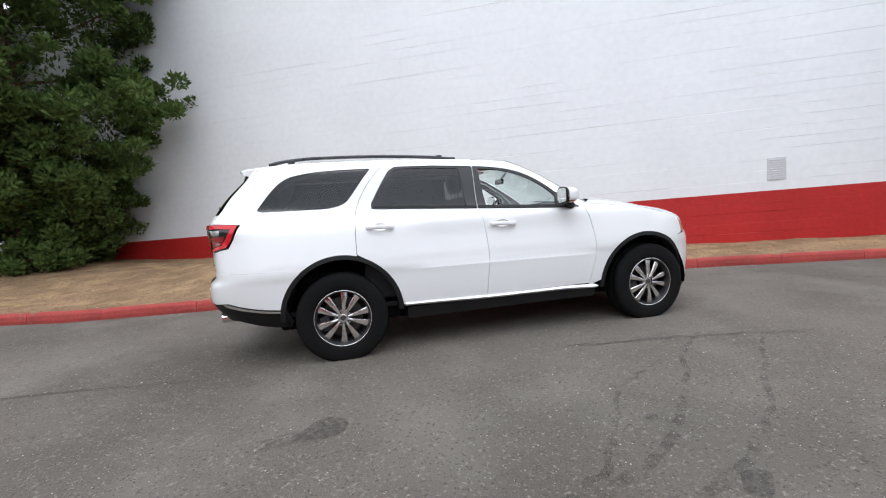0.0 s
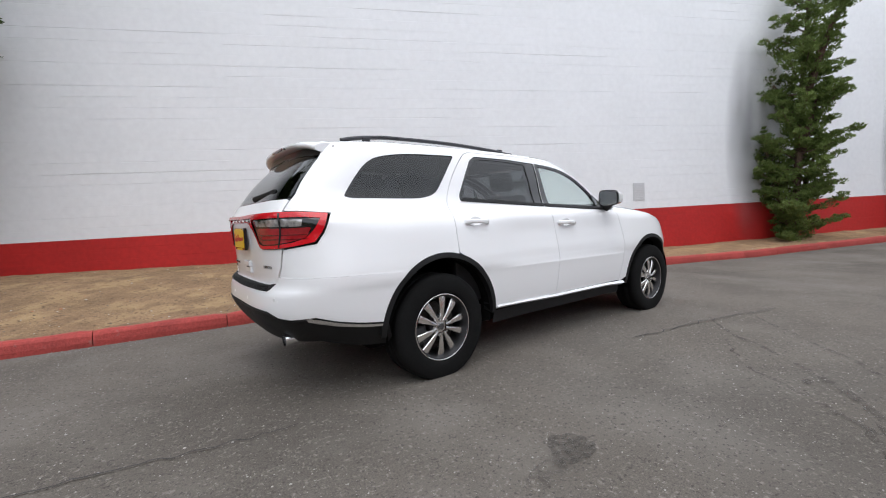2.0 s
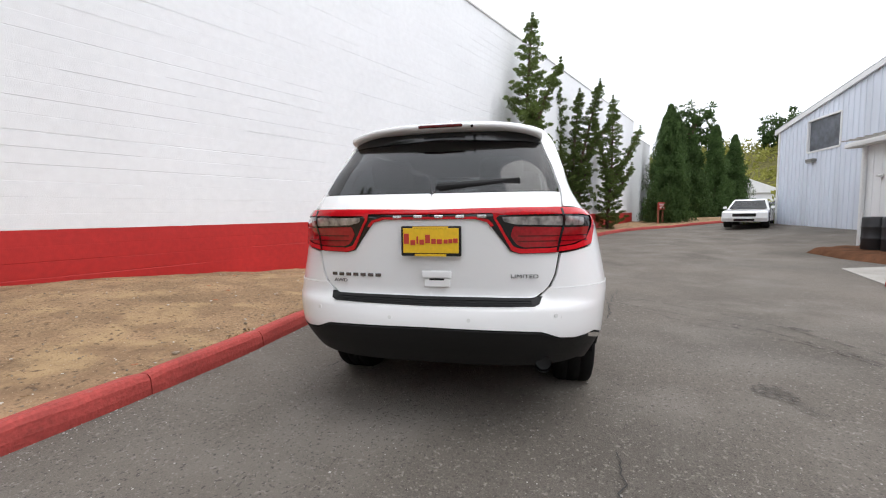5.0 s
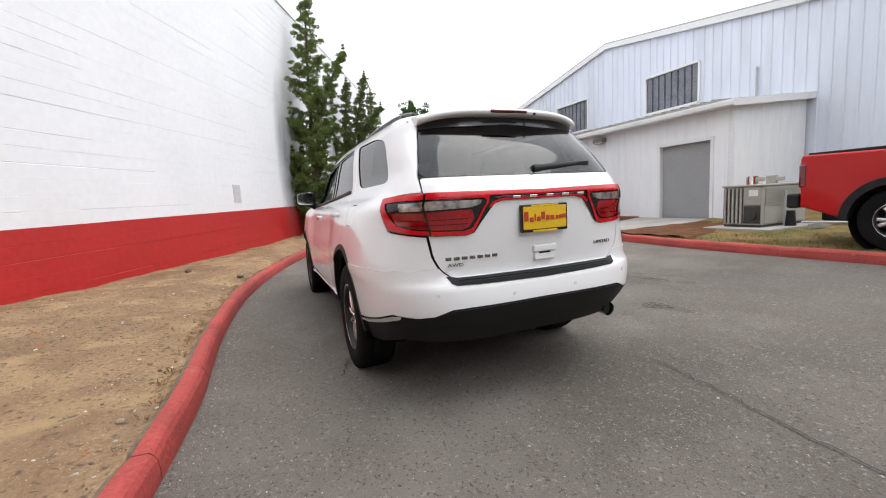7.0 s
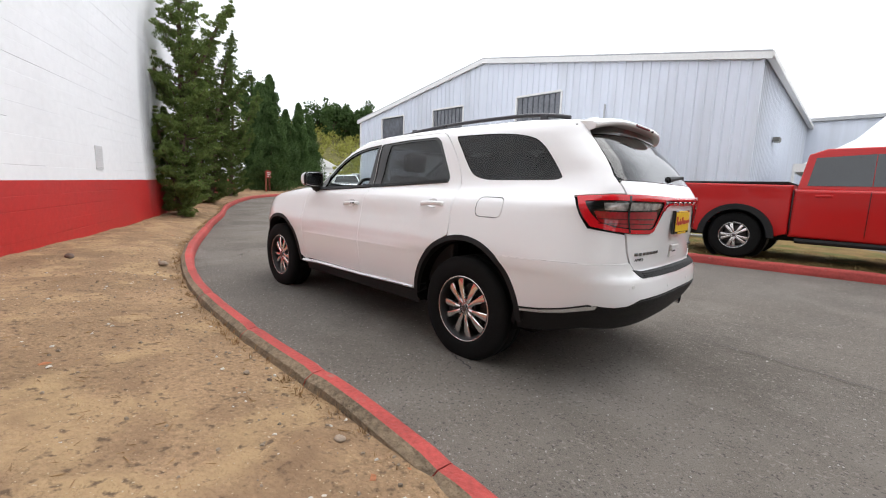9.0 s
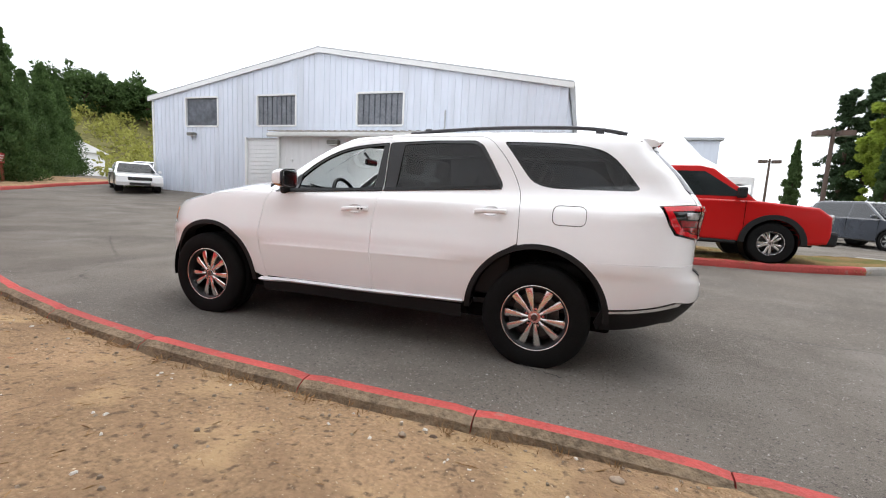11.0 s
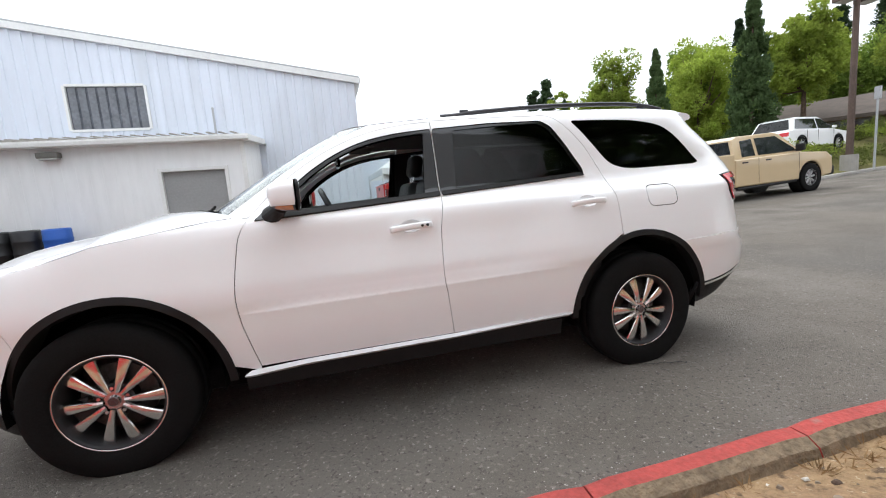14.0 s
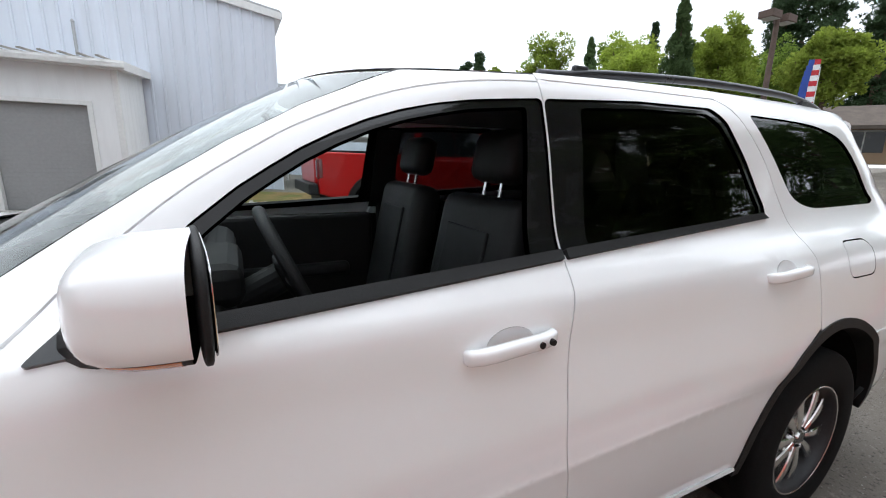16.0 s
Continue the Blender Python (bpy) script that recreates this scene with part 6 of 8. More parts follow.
juniper(10.6, -0.10, 0.27, [((0, 0, 0), (0.0, -0.45, 7.85), 1.10, 0.98, 0.22), ((-0.1, -0.2, 3.6), (-1.1, -1.35, 5.85), 0.30, 0.30, 0.12), ((0.1, 0.1, 3.2), (0.2, 0.95, 5.2), 0.30, 0.36, 0.25),
                            ((0, 0, 0.1), (-0.45, 0.45, 2.7), 0.55, 0.5, 0.35), ((0, 0, 0.1), (0.3, -0.55, 2.5), 0.5, 0.5, 0.3), ((0, -0.1, 2.2), (-0.2, -0.75, 3.9), 0.35, 0.35, 0.2)], 3, "tall ragged juniper against the white wall")
juniper(15.4, -2.4, 0.42, [((0, 0.1, 0), (-0.5, 0.95, 6.9), 0.85, 0.50, 0.22), ((0, -0.1, 1.8), (0.3, -1.05, 6.8), 0.65, 0.5, 0.18), ((0, 0, 1.8), (0.2, -0.15, 6.4), 0.45, 0.32, 0.18), ((0, 0, 0), (0, -0.55, 3.2), 0.75, 0.7, 0.45), ((0.2, -0.5, 3.4), (0.3, -1.75, 5.4), 0.2, 0.22, 0.12)], 5, "forked juniper with several leaning leaders by the wall")
juniper(19.8, -4.6, 0.56, [((0, 0, 0), (-0.1, -0.25, 7.0), 0.95, 0.70, 0.22), ((0, 0, 2.2), (0.3, -1.75, 5.4), 0.3, 0.26, 0.10), ((0, 0, 2.6), (-0.3, 0.95, 6.3), 0.32, 0.28, 0.16), ((0, -0.1, 1.6), (0.2, -1.35, 3.4), 0.3, 0.22, 0.1)], 8, "ragged juniper with wind-swept side limbs by the wall")


def big_cedar(x, y, z, seed):
    rnd = np.random.default_rng(seed)
    e = thing("cedar_tree", pose(x, y, z), "broad dark green cedar with reddish trunk beside the wall", "tree")
    bm = bmesh.new()
    C, R = [], []
    limb(bm, [Vector((0.15, 0, -0.3)), Vector((0.05, 0.05, 1.2)), Vector((0, 0, 3)), Vector((0.1, 0, 6)), Vector((0, 0.1, 12.8))], 0.34, 0.04, 12)
    for k in range(430):
        t = 1.44 * rnd.uniform(0, 1) ** 0.95
        zc = 0.55 + 9.0 * t
        env = (1.85 + 2.15 * smoothstep(0.0, 0.50, t)) * (1 - 0.9 * smoothstep(1.12, 1.60, t)) * (0.88 + 0.14 * math.sin(9 * t + k * 0.7))
        env = max(0.5, env)
        a = rnd.uniform(0, 2 * math.pi)
        r_ = env * (0.55 + 0.45 * rnd.uniform(0, 1) ** 0.3)
        q = Vector((math.cos(a) * r_, math.sin(a) * r_, zc - 0.05 * r_))
        if k % 7 == 0:
            p = Vector((0, 0, max(0.6, zc - 0.35 * r_)))
            limb(bm, [p, p.lerp(q, 0.5) + Vector((0, 0, 0.08)), q], 0.05, 0.012, 5)
        for j in range(7):
            o = rnd.normal(size=3) * (0.24, 0.24, 0.15)
            C.append((q.x + o[0], q.y + o[1], q.z + o[2]))
            R.append(rnd.uniform(0.19, 0.33))
        # dark inner growth behind the outer clumps
        C.append((q.x * 0.72, q.y * 0.72, q.z - 0.25))
        R.append(rnd.uniform(0.5, 0.75))
    part("trunk", bm, BARK_RED, e, "reddish-brown trunk and limbs")
    leaf_mesh("crown", C, R, 190, (0.125, 0.058), LEAF_CEDAR, e, rnd, up=0.5, flat=0.75, label="heavy drooping green foliage")
    return e


big_cedar(-8.9, 7.5, 0.2, 11)


def cone_tree(x, y, z, h, r, seed, material, name="cypress_tree", label="tall dense cypress at the end of the wall", group="cypress row", per=75, n_=520, size=(0.165, 0.07), tiers=0):
    rnd = np.random.default_rng(seed)
    e = thing(name, pose(x, y, z), label, "tree", group)
    C, R = [], []
    for k in range(n_):
        t = rnd.uniform(0, 1) ** 1.35
        env = r * (1 - t) ** 0.75 * (0.80 + 0.32 * math.sin(13 * t + seed + k) if not tiers else 0.55 + 0.75 * (1 - (t * tiers + 0.3 * math.sin(k * 2.4)) % 1))
        a = rnd.uniform(0, 2 * math.pi)
        r_ = env * rnd.uniform(0.55, 1.0)
        C.append((math.cos(a) * r_, math.sin(a) * r_, 0.25 + (h - 0.4) * t))
        R.append((0.20 + 0.22 * (1 - t)) * r / 1.6)
    bm = bmesh.new()
    limb(bm, [Vector((0, 0, -0.3)), Vector((0, 0, h * 0.5)), Vector((0, 0, h * 0.96))], 0.09 * r, 0.02, 8)
    part("trunk", bm, BARK, e)
    leaf_mesh("crown", C, R, per, size, material, e, rnd, up=0.9, flat=1.3)
    return e


for x, y, h, r, s_ in ((26.6, -9.7, 8.1, 1.5, 1), (29.6, -12.2, 6.2, 1.45, 2), (32.8, -14.9, 7.3, 1.5, 3), (36.0, -17.6, 6.9, 1.5, 4), (31.0, -10.7, 8.2, 1.8, 6), (36.0, -13.0, 9.0, 2.0, 7)):
    cone_tree(x, y, ground_z(x, y), h, r, s_, LEAF_HEDGE)


def broad_tree(x, y, z, h, r, seed, material, name="broadleaf_tree", label="round-headed light green tree beyond the car park", group="background trees", n_=170, per=165, size=(0.19, 0.13), low=0.10):
    rnd = np.random.default_rng(seed)
    e = thing(name, pose(x, y, z), label, "tree", group)
    bm = bmesh.new()
    limb(bm, [Vector((0, 0, -0.5)), Vector((0.05 * r, 0, h * 0.35)), Vector((0, 0.03 * r, h * 0.7))], 0.05 * r + 0.08, 0.05, 8)
    C, R = [], []
    for k in range(n_):
        d = rnd.normal(size=3)
        d /= np.linalg.norm(d)
        rad = rnd.uniform(0.35, 1.0) ** 0.5
        wob = 0.85 + 0.3 * math.sin(3 * d[0] + 5 * d[1] + seed)
        q = Vector((d[0] * r * rad * wob, d[1] * r * rad * wob, h * (low + (1 - low) * 0.5) + d[2] * h * (1 - low) * 0.5 * rad * wob))
        C.append(tuple(q))
        R.append(rnd.uniform(0.24, 0.46) * r * 0.62)
        if k % 12 == 0:
            limb(bm, [Vector((0, 0, h * 0.4)), q * 0.6 + Vector((0, 0, h * 0.15)), q], 0.03 * r, 0.02, 5)
    part("trunk", bm, BARK, e)
    leaf_mesh("crown", C, R, per, size, material, e, rnd, up=0.1, flat=0.85)
    return e


def poplar(x, y, z, h, r, seed):
    return cone_tree(x, y, z, h, r * 1.25, seed, LEAF_POPLAR, "poplar_tree", "tall narrow dark green columnar tree", "columnar trees", 120, 260, (0.20, 0.09))


def fir(x, y, z, h, r, seed, taper=0.8):
    """A ragged fir: tiers of drooping boughs of uneven length, open between them."""
    rnd = np.random.default_rng(seed)
    e = thing("fir_tree", pose(x, y, z), "tall dark fir behind the car park", "tree", "firs")
    bm = bmesh.new()
    limb(bm, [Vector((0, 0, -0.4)), Vector((0, 0, h * 0.5)), Vector((0, 0, h * 0.97))], 0.10 * r, 0.03, 8)
    C, R = [], []
    n_ = int(h * 9)
    for k in range(n_):
        t = ((k + rnd.uniform(0, 1)) / n_) ** 0.9
        env = r * (1.04 - t) ** taper * rnd.uniform(0.55, 1.15) * (0.72 + 0.28 * math.sin(t * h * 3.0))
        a_ = rnd.uniform(0, 2 * math.pi)
        zc = 0.10 * h + 0.90 * h * t
        m_ = max(2, int(env / (0.22 * r)))
        for j in range(m_):
            f = 0.2 + 0.8 * (j + 0.5) / m_
            C.append((math.cos(a_) * env * f, math.sin(a_) * env * f, zc - 0.22 * env * f * f + rnd.normal() * 0.03 * r))
            R.append(r * rnd.uniform(0.10, 0.19) * (1.25 - 0.5 * f))
    part("trunk", bm, BARK, e)
    leaf_mesh("crown", C, R, 70, (0.30, 0.11), LEAF_DARK, e, rnd, up=0.3, flat=0.55)
    return e


# ---- other vehicles ----
RED_PAINT = mat("red_truck_paint", (0.45, 0.008, 0.008), 0.3, var=0.03, fine=200, coarse=2, spec=0.3, coat=0.25, rough_var=0.03)
TAN_PAINT = mat("tan_truck_paint", (0.58, 0.43, 0.25), 0.3, var=0.03, fine=200, coarse=2, coat=0.8, rough_var=0.03)
DARK_PAINT = mat("dark_blue_grey_paint", (0.030, 0.035, 0.045), 0.2, var=0.05, coat=1.0)
SILVER_PAINT = mat("silver_paint", (0.45, 0.46, 0.48), 0.25, 0.6, var=0.04, coat=0.8)
WINDOW_DARK = mat("dark_car_glass", (0.020, 0.023, 0.025), 0.05, var=0.1, spec=0.8, rough_var=0.02)
STEEL_RIM = mat("silver_rim", (0.62, 0.62, 0.62), 0.35, 0.8, var=0.05)


def prism(profile, w_lo, w_hi, bevel, z_lo, z_hi, mid=None):
    """A solid from a side outline, narrowing from half width w_lo at z_lo to w_hi at z_hi, with rounded edges."""
    bm = bmesh.new()
    f = bm.faces.new([bm.verts.new((x, 0, z)) for x, z in profile])
    bmesh.ops.recalc_face_normals(bm, faces=[f])
    r = bmesh.ops.extrude_face_region(bm, geom=[f])
    nv = {v for v in r["geom"] if isinstance(v, bmesh.types.BMVert)}

    def hw(z):
        t = min(1, max(0, (z - z_lo) / (z_hi - z_lo)))
        return w_lo + (w_hi - w_lo) * t
    for v in bm.verts:
        v.co.y = hw(v.co.z) * (1 if v in nv else -1)
    bmesh.ops.recalc_face_normals(bm, faces=bm.faces)
    if bevel:
        es = [e for e in bm.edges if abs(e.verts[0].co.y - e.verts[1].co.y) < 0.3]
        bmesh.ops.bevel(bm, geom=es, offset=bevel, segments=3, profile=0.5, affect="EDGES", clamp_overlap=True)
    return bm


def flat_pane(profile, hw, S, off=0.006, th=0.006):
    """A thin pane on the flank, following its slope."""
    bm = bmesh.new()
    a = [bm.verts.new((x, S * (hw(z) + off), z)) for x, z in profile]
    b = [bm.verts.new((x, S * (hw(z) + off - th - 0.02), z)) for x, z in profile]
    bm.faces.new(a if S < 0 else a[::-1])
    for i in range(len(a)):
        j = (i + 1) % len(a)
        bm.faces.new((a[i], a[j], b[j], b[i]))
    bmesh.ops.recalc_face_normals(bm, faces=bm.faces)
    return bm


def arch_pts(cx, cz, r, lo, k=12):
    a = math.asin(min(1, (cz - lo) / r)) if lo < cz else 0
    return [(cx + r * math.cos(t), cz + r * math.sin(t)) for t in [math.pi + a - (math.pi + 2 * a) * i / k for i in range(k + 1)]]


def vehicle(name, m, paint, label, category, low, cabin, wl, hw_cab, panes, screen, wheels, bevel=0.05, flare=None, rim=STEEL_RIM, group="parked vehicles", pair=0, n_pairs=6):
    """A parked vehicle: lower body with wheel arches, glasshouse, panes, wheels."""
    e = thing(name, m, label, category, group)
    zlo, zhi, w0, w1 = wl
    (R, W, rim_r), axles, hub_y = wheels
    xs_ = sorted(axles)
    bottom = []
    for cx in xs_:
        bottom += arch_pts(cx, R * 0.99, R * 1.16, low["sill"])
    outline = low["front_to_rear_top"] + low["rear_down"] + bottom + low["front_up"]
    part("body", prism(outline, w0, w1, bevel, zlo, zhi), paint, e, smooth=False)
    if cabin:
        c = part("cabin", prism(cabin["outline"], cabin["w"][0], cabin["w"][1], cabin.get("bevel", 0.06), cabin["z"][0], cabin["z"][1]), paint, e)
        hwf = lambda z: cabin["w"][0] + (cabin["w"][1] - cabin["w"][0]) * min(1, max(0, (z - cabin["z"][0]) / (cabin["z"][1] - cabin["z"][0])))
        for S in (1, -1):
            for p in panes:
                part("side_window", flat_pane(p, hwf, S), WINDOW_DARK, c)
        for nm, (xa, za, xb, zb) in screen.items():
            bm = bmesh.new()
            dx, dz = xb - xa, zb - za
            L = math.hypot(dx, dz)
            nx_, nz_ = dz / L, -dx / L
            if (nx_ > 0) != (xa > sum(axles) / 2):
                nx_, nz_ = -nx_, -nz_
            vs = []
            for x, z, f in ((xa, za, 0.90), (xb, zb, 0.86)):
                w_ = hwf(z) * f
                vs += [bm.verts.new((x + nx_ * 0.012, s_ * w_, z + nz_ * 0.012)) for s_ in (1, -1)]
            bm.faces.new((vs[0], vs[1], vs[3], vs[2]))
            bmesh.ops.solidify(bm, geom=bm.faces[:], thickness=0.02)
            bmesh.ops.recalc_face_normals(bm, faces=bm.faces)
            part(nm, bm, WINDOW_DARK, c)
    put = wheel_set(R, W, rim_r, n_pairs, rim, RIM_DARK, pair=pair, n_pairs=n_pairs, face=W * 0.36, sp_w=(0.035, 0.06))
    for cx in axles:
        for S in (1, -1):
            put(e, cx, S * hub_y, R, S, 10)
            bm = bmesh.new()
            cyl(bm, (cx, S * (hub_y - 0.22), R), (cx, S * (w0 - 0.02), R), R * 1.15, None, 28)
            bmesh.ops.delete(bm, geom=[f for f in bm.faces if abs(f.normal.y) > 0.9 and abs(f.calc_center_median().y) > hub_y], context="FACES")
            part("wheel_housing", bm, PLASTIC, e)
            if flare:
                ring = [(cx + (R * 1.42) * math.cos(t), R + (R * 1.40) * math.sin(t)) for t in [math.pi * i / 20 for i in range(21)]]
                inner = [(cx + (R * 1.17) * math.cos(t), R + (R * 1.17) * math.sin(t)) for t in [math.pi * i / 20 for i in range(20, -1, -1)]]
                bm = bmesh.new()
                a = [bm.verts.new((x, S * (w0 + flare), z)) for x, z in ring + inner]
                b = [bm.verts.new((x, S * (w0 - 0.06), z)) for x, z in ring + inner]
                k = len(ring)
                N_ = 2 * k
                for i in range(k - 1):
                    bm.faces.new((a[i], a[i + 1], a[N_ - 2 - i], a[N_ - 1 - i]))
                for i in range(N_):
                    j = (i + 1) % N_
                    bm.faces.new((a[i], a[j], b[j], b[i]))
                bmesh.ops.recalc_face_normals(bm, faces=bm.faces)
                part("wheel_flare", bm, PLASTIC, e)
    return e


def pickup(m, paint, label, wb, bed_len, flare, rim, pair, n_pairs, crew=True, cover=False, lamp_black=False, R=0.415):
    """A crew-cab pickup facing +x; the origin is on the ground under the middle of the wheelbase."""
    f, r = wb / 2, -wb / 2
    nose, tail = f + 0.98, r - 1.10
    cab_r = tail + bed_len + 0.12
    hood_x = f + 0.98
    low = dict(bottom=[(0, 0)], rear=[], sill=0.42,
               front_to_rear_top=[(nose - 0.02, 1.0), (nose - 0.25, 1.17), (f - 0.35, 1.26), (cab_r + 0.05, 1.27), (cab_r, 1.27), (cab_r - 0.02, 1.10), (cab_r - 0.05, 1.10)],
               rear_down=[(cab_r - 0.06, 0.46)], front_up=[(nose - 0.05, 0.45), (nose, 0.6)])
    k = 1.22
    bt = 1.34 if flare else 1.44            # height of the bed side
    w0 = cab_r + (0.16 if flare else 0.34)
    g = 0.005 if flare else 0.06
    e = vehicle("pickup_truck", m, paint, label, "pickup truck", dict(low, front_to_rear_top=low["front_to_rear_top"][:5], rear_down=[(cab_r, 0.46)]),
                dict(outline=[(cab_r + 0.02, 1.22), (cab_r + 0.04, 1.30), (cab_r + 0.12, 1.86), (cab_r + 0.35, 1.95), (f - 1.35, 1.96), (f - 1.10, 1.90), (f - 0.32, 1.26), (f - 0.3, 1.22)], w=(0.93, 0.74), z=(1.24, 1.95), bevel=0.05),
                (0.45, 1.27, 0.970, 0.970), None,
                [[(w0, 1.33), (w0 + 0.06, 1.80), (cab_r + 0.93 - g, 1.84), (cab_r + 0.93 - g, 1.33)], [(cab_r + 0.93 + g, 1.33), (cab_r + 0.93 + g, 1.84), (f - 1.28, 1.84), (f - 0.62, 1.40), (f - 0.60, 1.33)]],
                {"windscreen": (f - 0.36, 1.32, f - 1.10, 1.88), "rear_glass": (cab_r + 0.06, 1.38, cab_r + 0.12, 1.82)},
                ((R, 0.275, R * 0.58), [f], 0.84), flare=flare, rim=rim, pair=pair, n_pairs=n_pairs)
    # bed with its rear wheels
    outline = [(cab_r - 0.010, bt), (tail + 0.02, bt + 0.03), (tail, bt - 0.04), (tail + 0.02, 0.60)] + arch_pts(r, R * 0.99, R * k, 0.54 if flare else 0.56) + [(cab_r - 0.010, 0.50)]
    bed = part("bed", prism(outline, 0.972, 0.972, 0.03, 0.5, 1.47), paint, e)
    part("bed_top", boxbm(tail + 0.07, cab_r - 0.08, -0.90, 0.90, bt + (0.02 if cover else 0.012), bt + (0.06 if cover else 0.026), bevel=0.006), PLASTIC, bed, "black bed cover" if cover else "black bed liner")
    tg = part("tailgate", boxbm(tail - 0.035, tail + 0.03, -0.78, 0.78, 0.80, bt + 0.02, bevel=0.02), paint, bed)
    part("tailgate_latch", boxbm(tail - 0.045, tail - 0.03, -0.12, 0.12, bt - 0.11, bt - 0.04, bevel=0.006), PLASTIC, tg)
    for S in (1, -1):
        part("tail_lamp", boxbm(tail - 0.018, tail + 0.11, min(S * 0.79, S * 0.978), max(S * 0.79, S * 0.980), bt - 0.46, bt - 0.08, bevel=0.04), LAMP_DARKRED if lamp_black else LAMP_RED, bed, "red tail lamp")
    part("rear_bumper", boxbm(tail - 0.17, tail + 0.0, -0.97, 0.97, 0.58, 0.80, bevel=0.03), PLASTIC, e, "black rear bumper")
    part("front_bumper", boxbm(nose - 0.20, nose + 0.12, -0.96, 0.96, 0.42, 0.72, bevel=0.06), PLASTIC, e, "black front bumper")
    part("grille", boxbm(nose - 0.06, nose + 0.03, -0.62, 0.62, 0.72, 1.06, bevel=0.03), GLOSS_BLACK, e)
    for S in (1, -1):
        part("headlight", boxbm(nose - 0.22, nose + 0.01, min(S * 0.64, S * 0.95), max(S * 0.64, S * 0.95), 0.86, 1.05, bevel=0.03), LAMP_CLEAR, e)
        mr = part("door_mirror", boxbm(f - 0.72, f - 0.58, min(S * 0.98, S * 1.20), max(S * 0.98, S * 1.20), 1.30, 1.52, bevel=0.035), PLASTIC, e)
        part("mirror_arm", boxbm(f - 0.68, f - 0.60, min(S * 0.90, S * 1.0), max(S * 0.90, S * 1.0), 1.32, 1.37, bevel=0.01), PLASTIC, mr)
        for x in (cab_r + 0.28, cab_r + 1.22):
            part("door_handle", boxbm(x, x + 0.22, min(S * 0.955, S * 0.985), max(S * 0.955, S * 0.985), 1.14, 1.18, bevel=0.01), paint if lamp_black else PLASTIC, e)
        for x in ((cab_r + 0.005,) if flare else ()) + (cab_r + 0.93, f - 0.52):
            part("door_seam", boxbm(x - 0.004, x + 0.004, min(S * 0.93, S * 0.976), max(S * 0.93, S * 0.976), 0.52, 1.25), GLOSS_BLACK, e)
        part("step_bar", cylbm((cab_r + 0.1, S * 0.93, 0.40), (f - 0.62, S * 0.93, 0.40), 0.045, None, 12), PLASTIC, e)
    put = wheel_set(R, 0.275, R * 0.58, n_pairs, rim, RIM_DARK, pair=pair, n_pairs=n_pairs, face=0.099, sp_w=(0.035, 0.06))
    for S in (1, -1):
        put(e, r, S * 0.84, R, S, 10)
        bm = bmesh.new()
        cyl(bm, (r, S * 0.62, R), (r, S * 0.96, R), R * (k - 0.01), None, 28)
        bmesh.ops.delete(bm, geom=[q for q in bm.faces if abs(q.normal.y) > 0.9 and abs(q.calc_center_median().y) > 0.8], context="FACES")
        part("wheel_housing", bm, PLASTIC, e)
        if not flare:
            bm = bmesh.new()
            n_ = 24
            rows = []
            for i in range(n_ + 1):
                t = 0.235 + (math.pi - 0.47) * i / n_
                rows.append([bm.verts.new((r + R * q * math.cos(t), S * yy, R * 0.99 + R * q * math.sin(t))) for q, yy in ((k + 0.16, 0.970), (k + 0.11, 0.992), (k + 0.01, 0.998), (k - 0.01, 0.985), (k - 0.01, 0.93))])
            for a_, b_ in zip(rows[:-1], rows[1:]):
                for i in range(4):
                    bm.faces.new((a_[i], b_[i], b_[i + 1], a_[i + 1]))
            bmesh.ops.recalc_face_normals(bm, faces=bm.faces)
            part("arch_lip", bm, paint, bed)
        if flare:
            ring = [(r + (R * 1.42) * math.cos(t), R + (R * 1.40) * math.sin(t)) for t in [math.pi * i / 20 for i in range(21)]]
            inner = [(r + (R * 1.17) * math.cos(t), R + (R * 1.17) * math.sin(t)) for t in [math.pi * i / 20 for i in range(20, -1, -1)]]
            bm = bmesh.new()
            a = [bm.verts.new((x, S * (0.985 + flare), z)) for x, z in ring + inner]
            b = [bm.verts.new((x, S * 0.92, z)) for x, z in ring + inner]
            for i in range(20):
                bm.faces.new((a[i], a[i + 1], a[40 - i], a[41 - i]))
            for i in range(42):
                j = (i + 1) % 42
                bm.faces.new((a[i], a[j], b[j], b[i]))
            bmesh.ops.recalc_face_normals(bm, faces=bm.faces)
            part("wheel_flare", bm, PLASTIC, e)
    part("chassis", boxbm(tail + 0.1, nose - 0.1, -0.55, 0.55, 0.36, 0.56, bevel=0.03), PLASTIC, e)
    return e


# red truck on the island: faces -x
pickup(pose(-3.72, -7.08, 0.20, 0, 0, 180), RED_PAINT, "bright red crew-cab pickup with black flares on dry turf", 3.57, 1.75, 0.05, RIM, 12, 5, cover=True, lamp_black=True, R=0.415)
tp = pickup(pose(-12.13, -7.5, ground_z(-12.13, -7.5), 0, -2.6, 181.5), TAN_PAINT, "tan crew-cab pickup parked across the yard", 4.35, 2.2, 0.0, STEEL_RIM, 0, 8, R=0.435)
part("plate", boxbm(-3.50, -3.49, 0.28, 0.58, 0.80, 0.95), PLATE_Y, tp, "yellow paper plate")


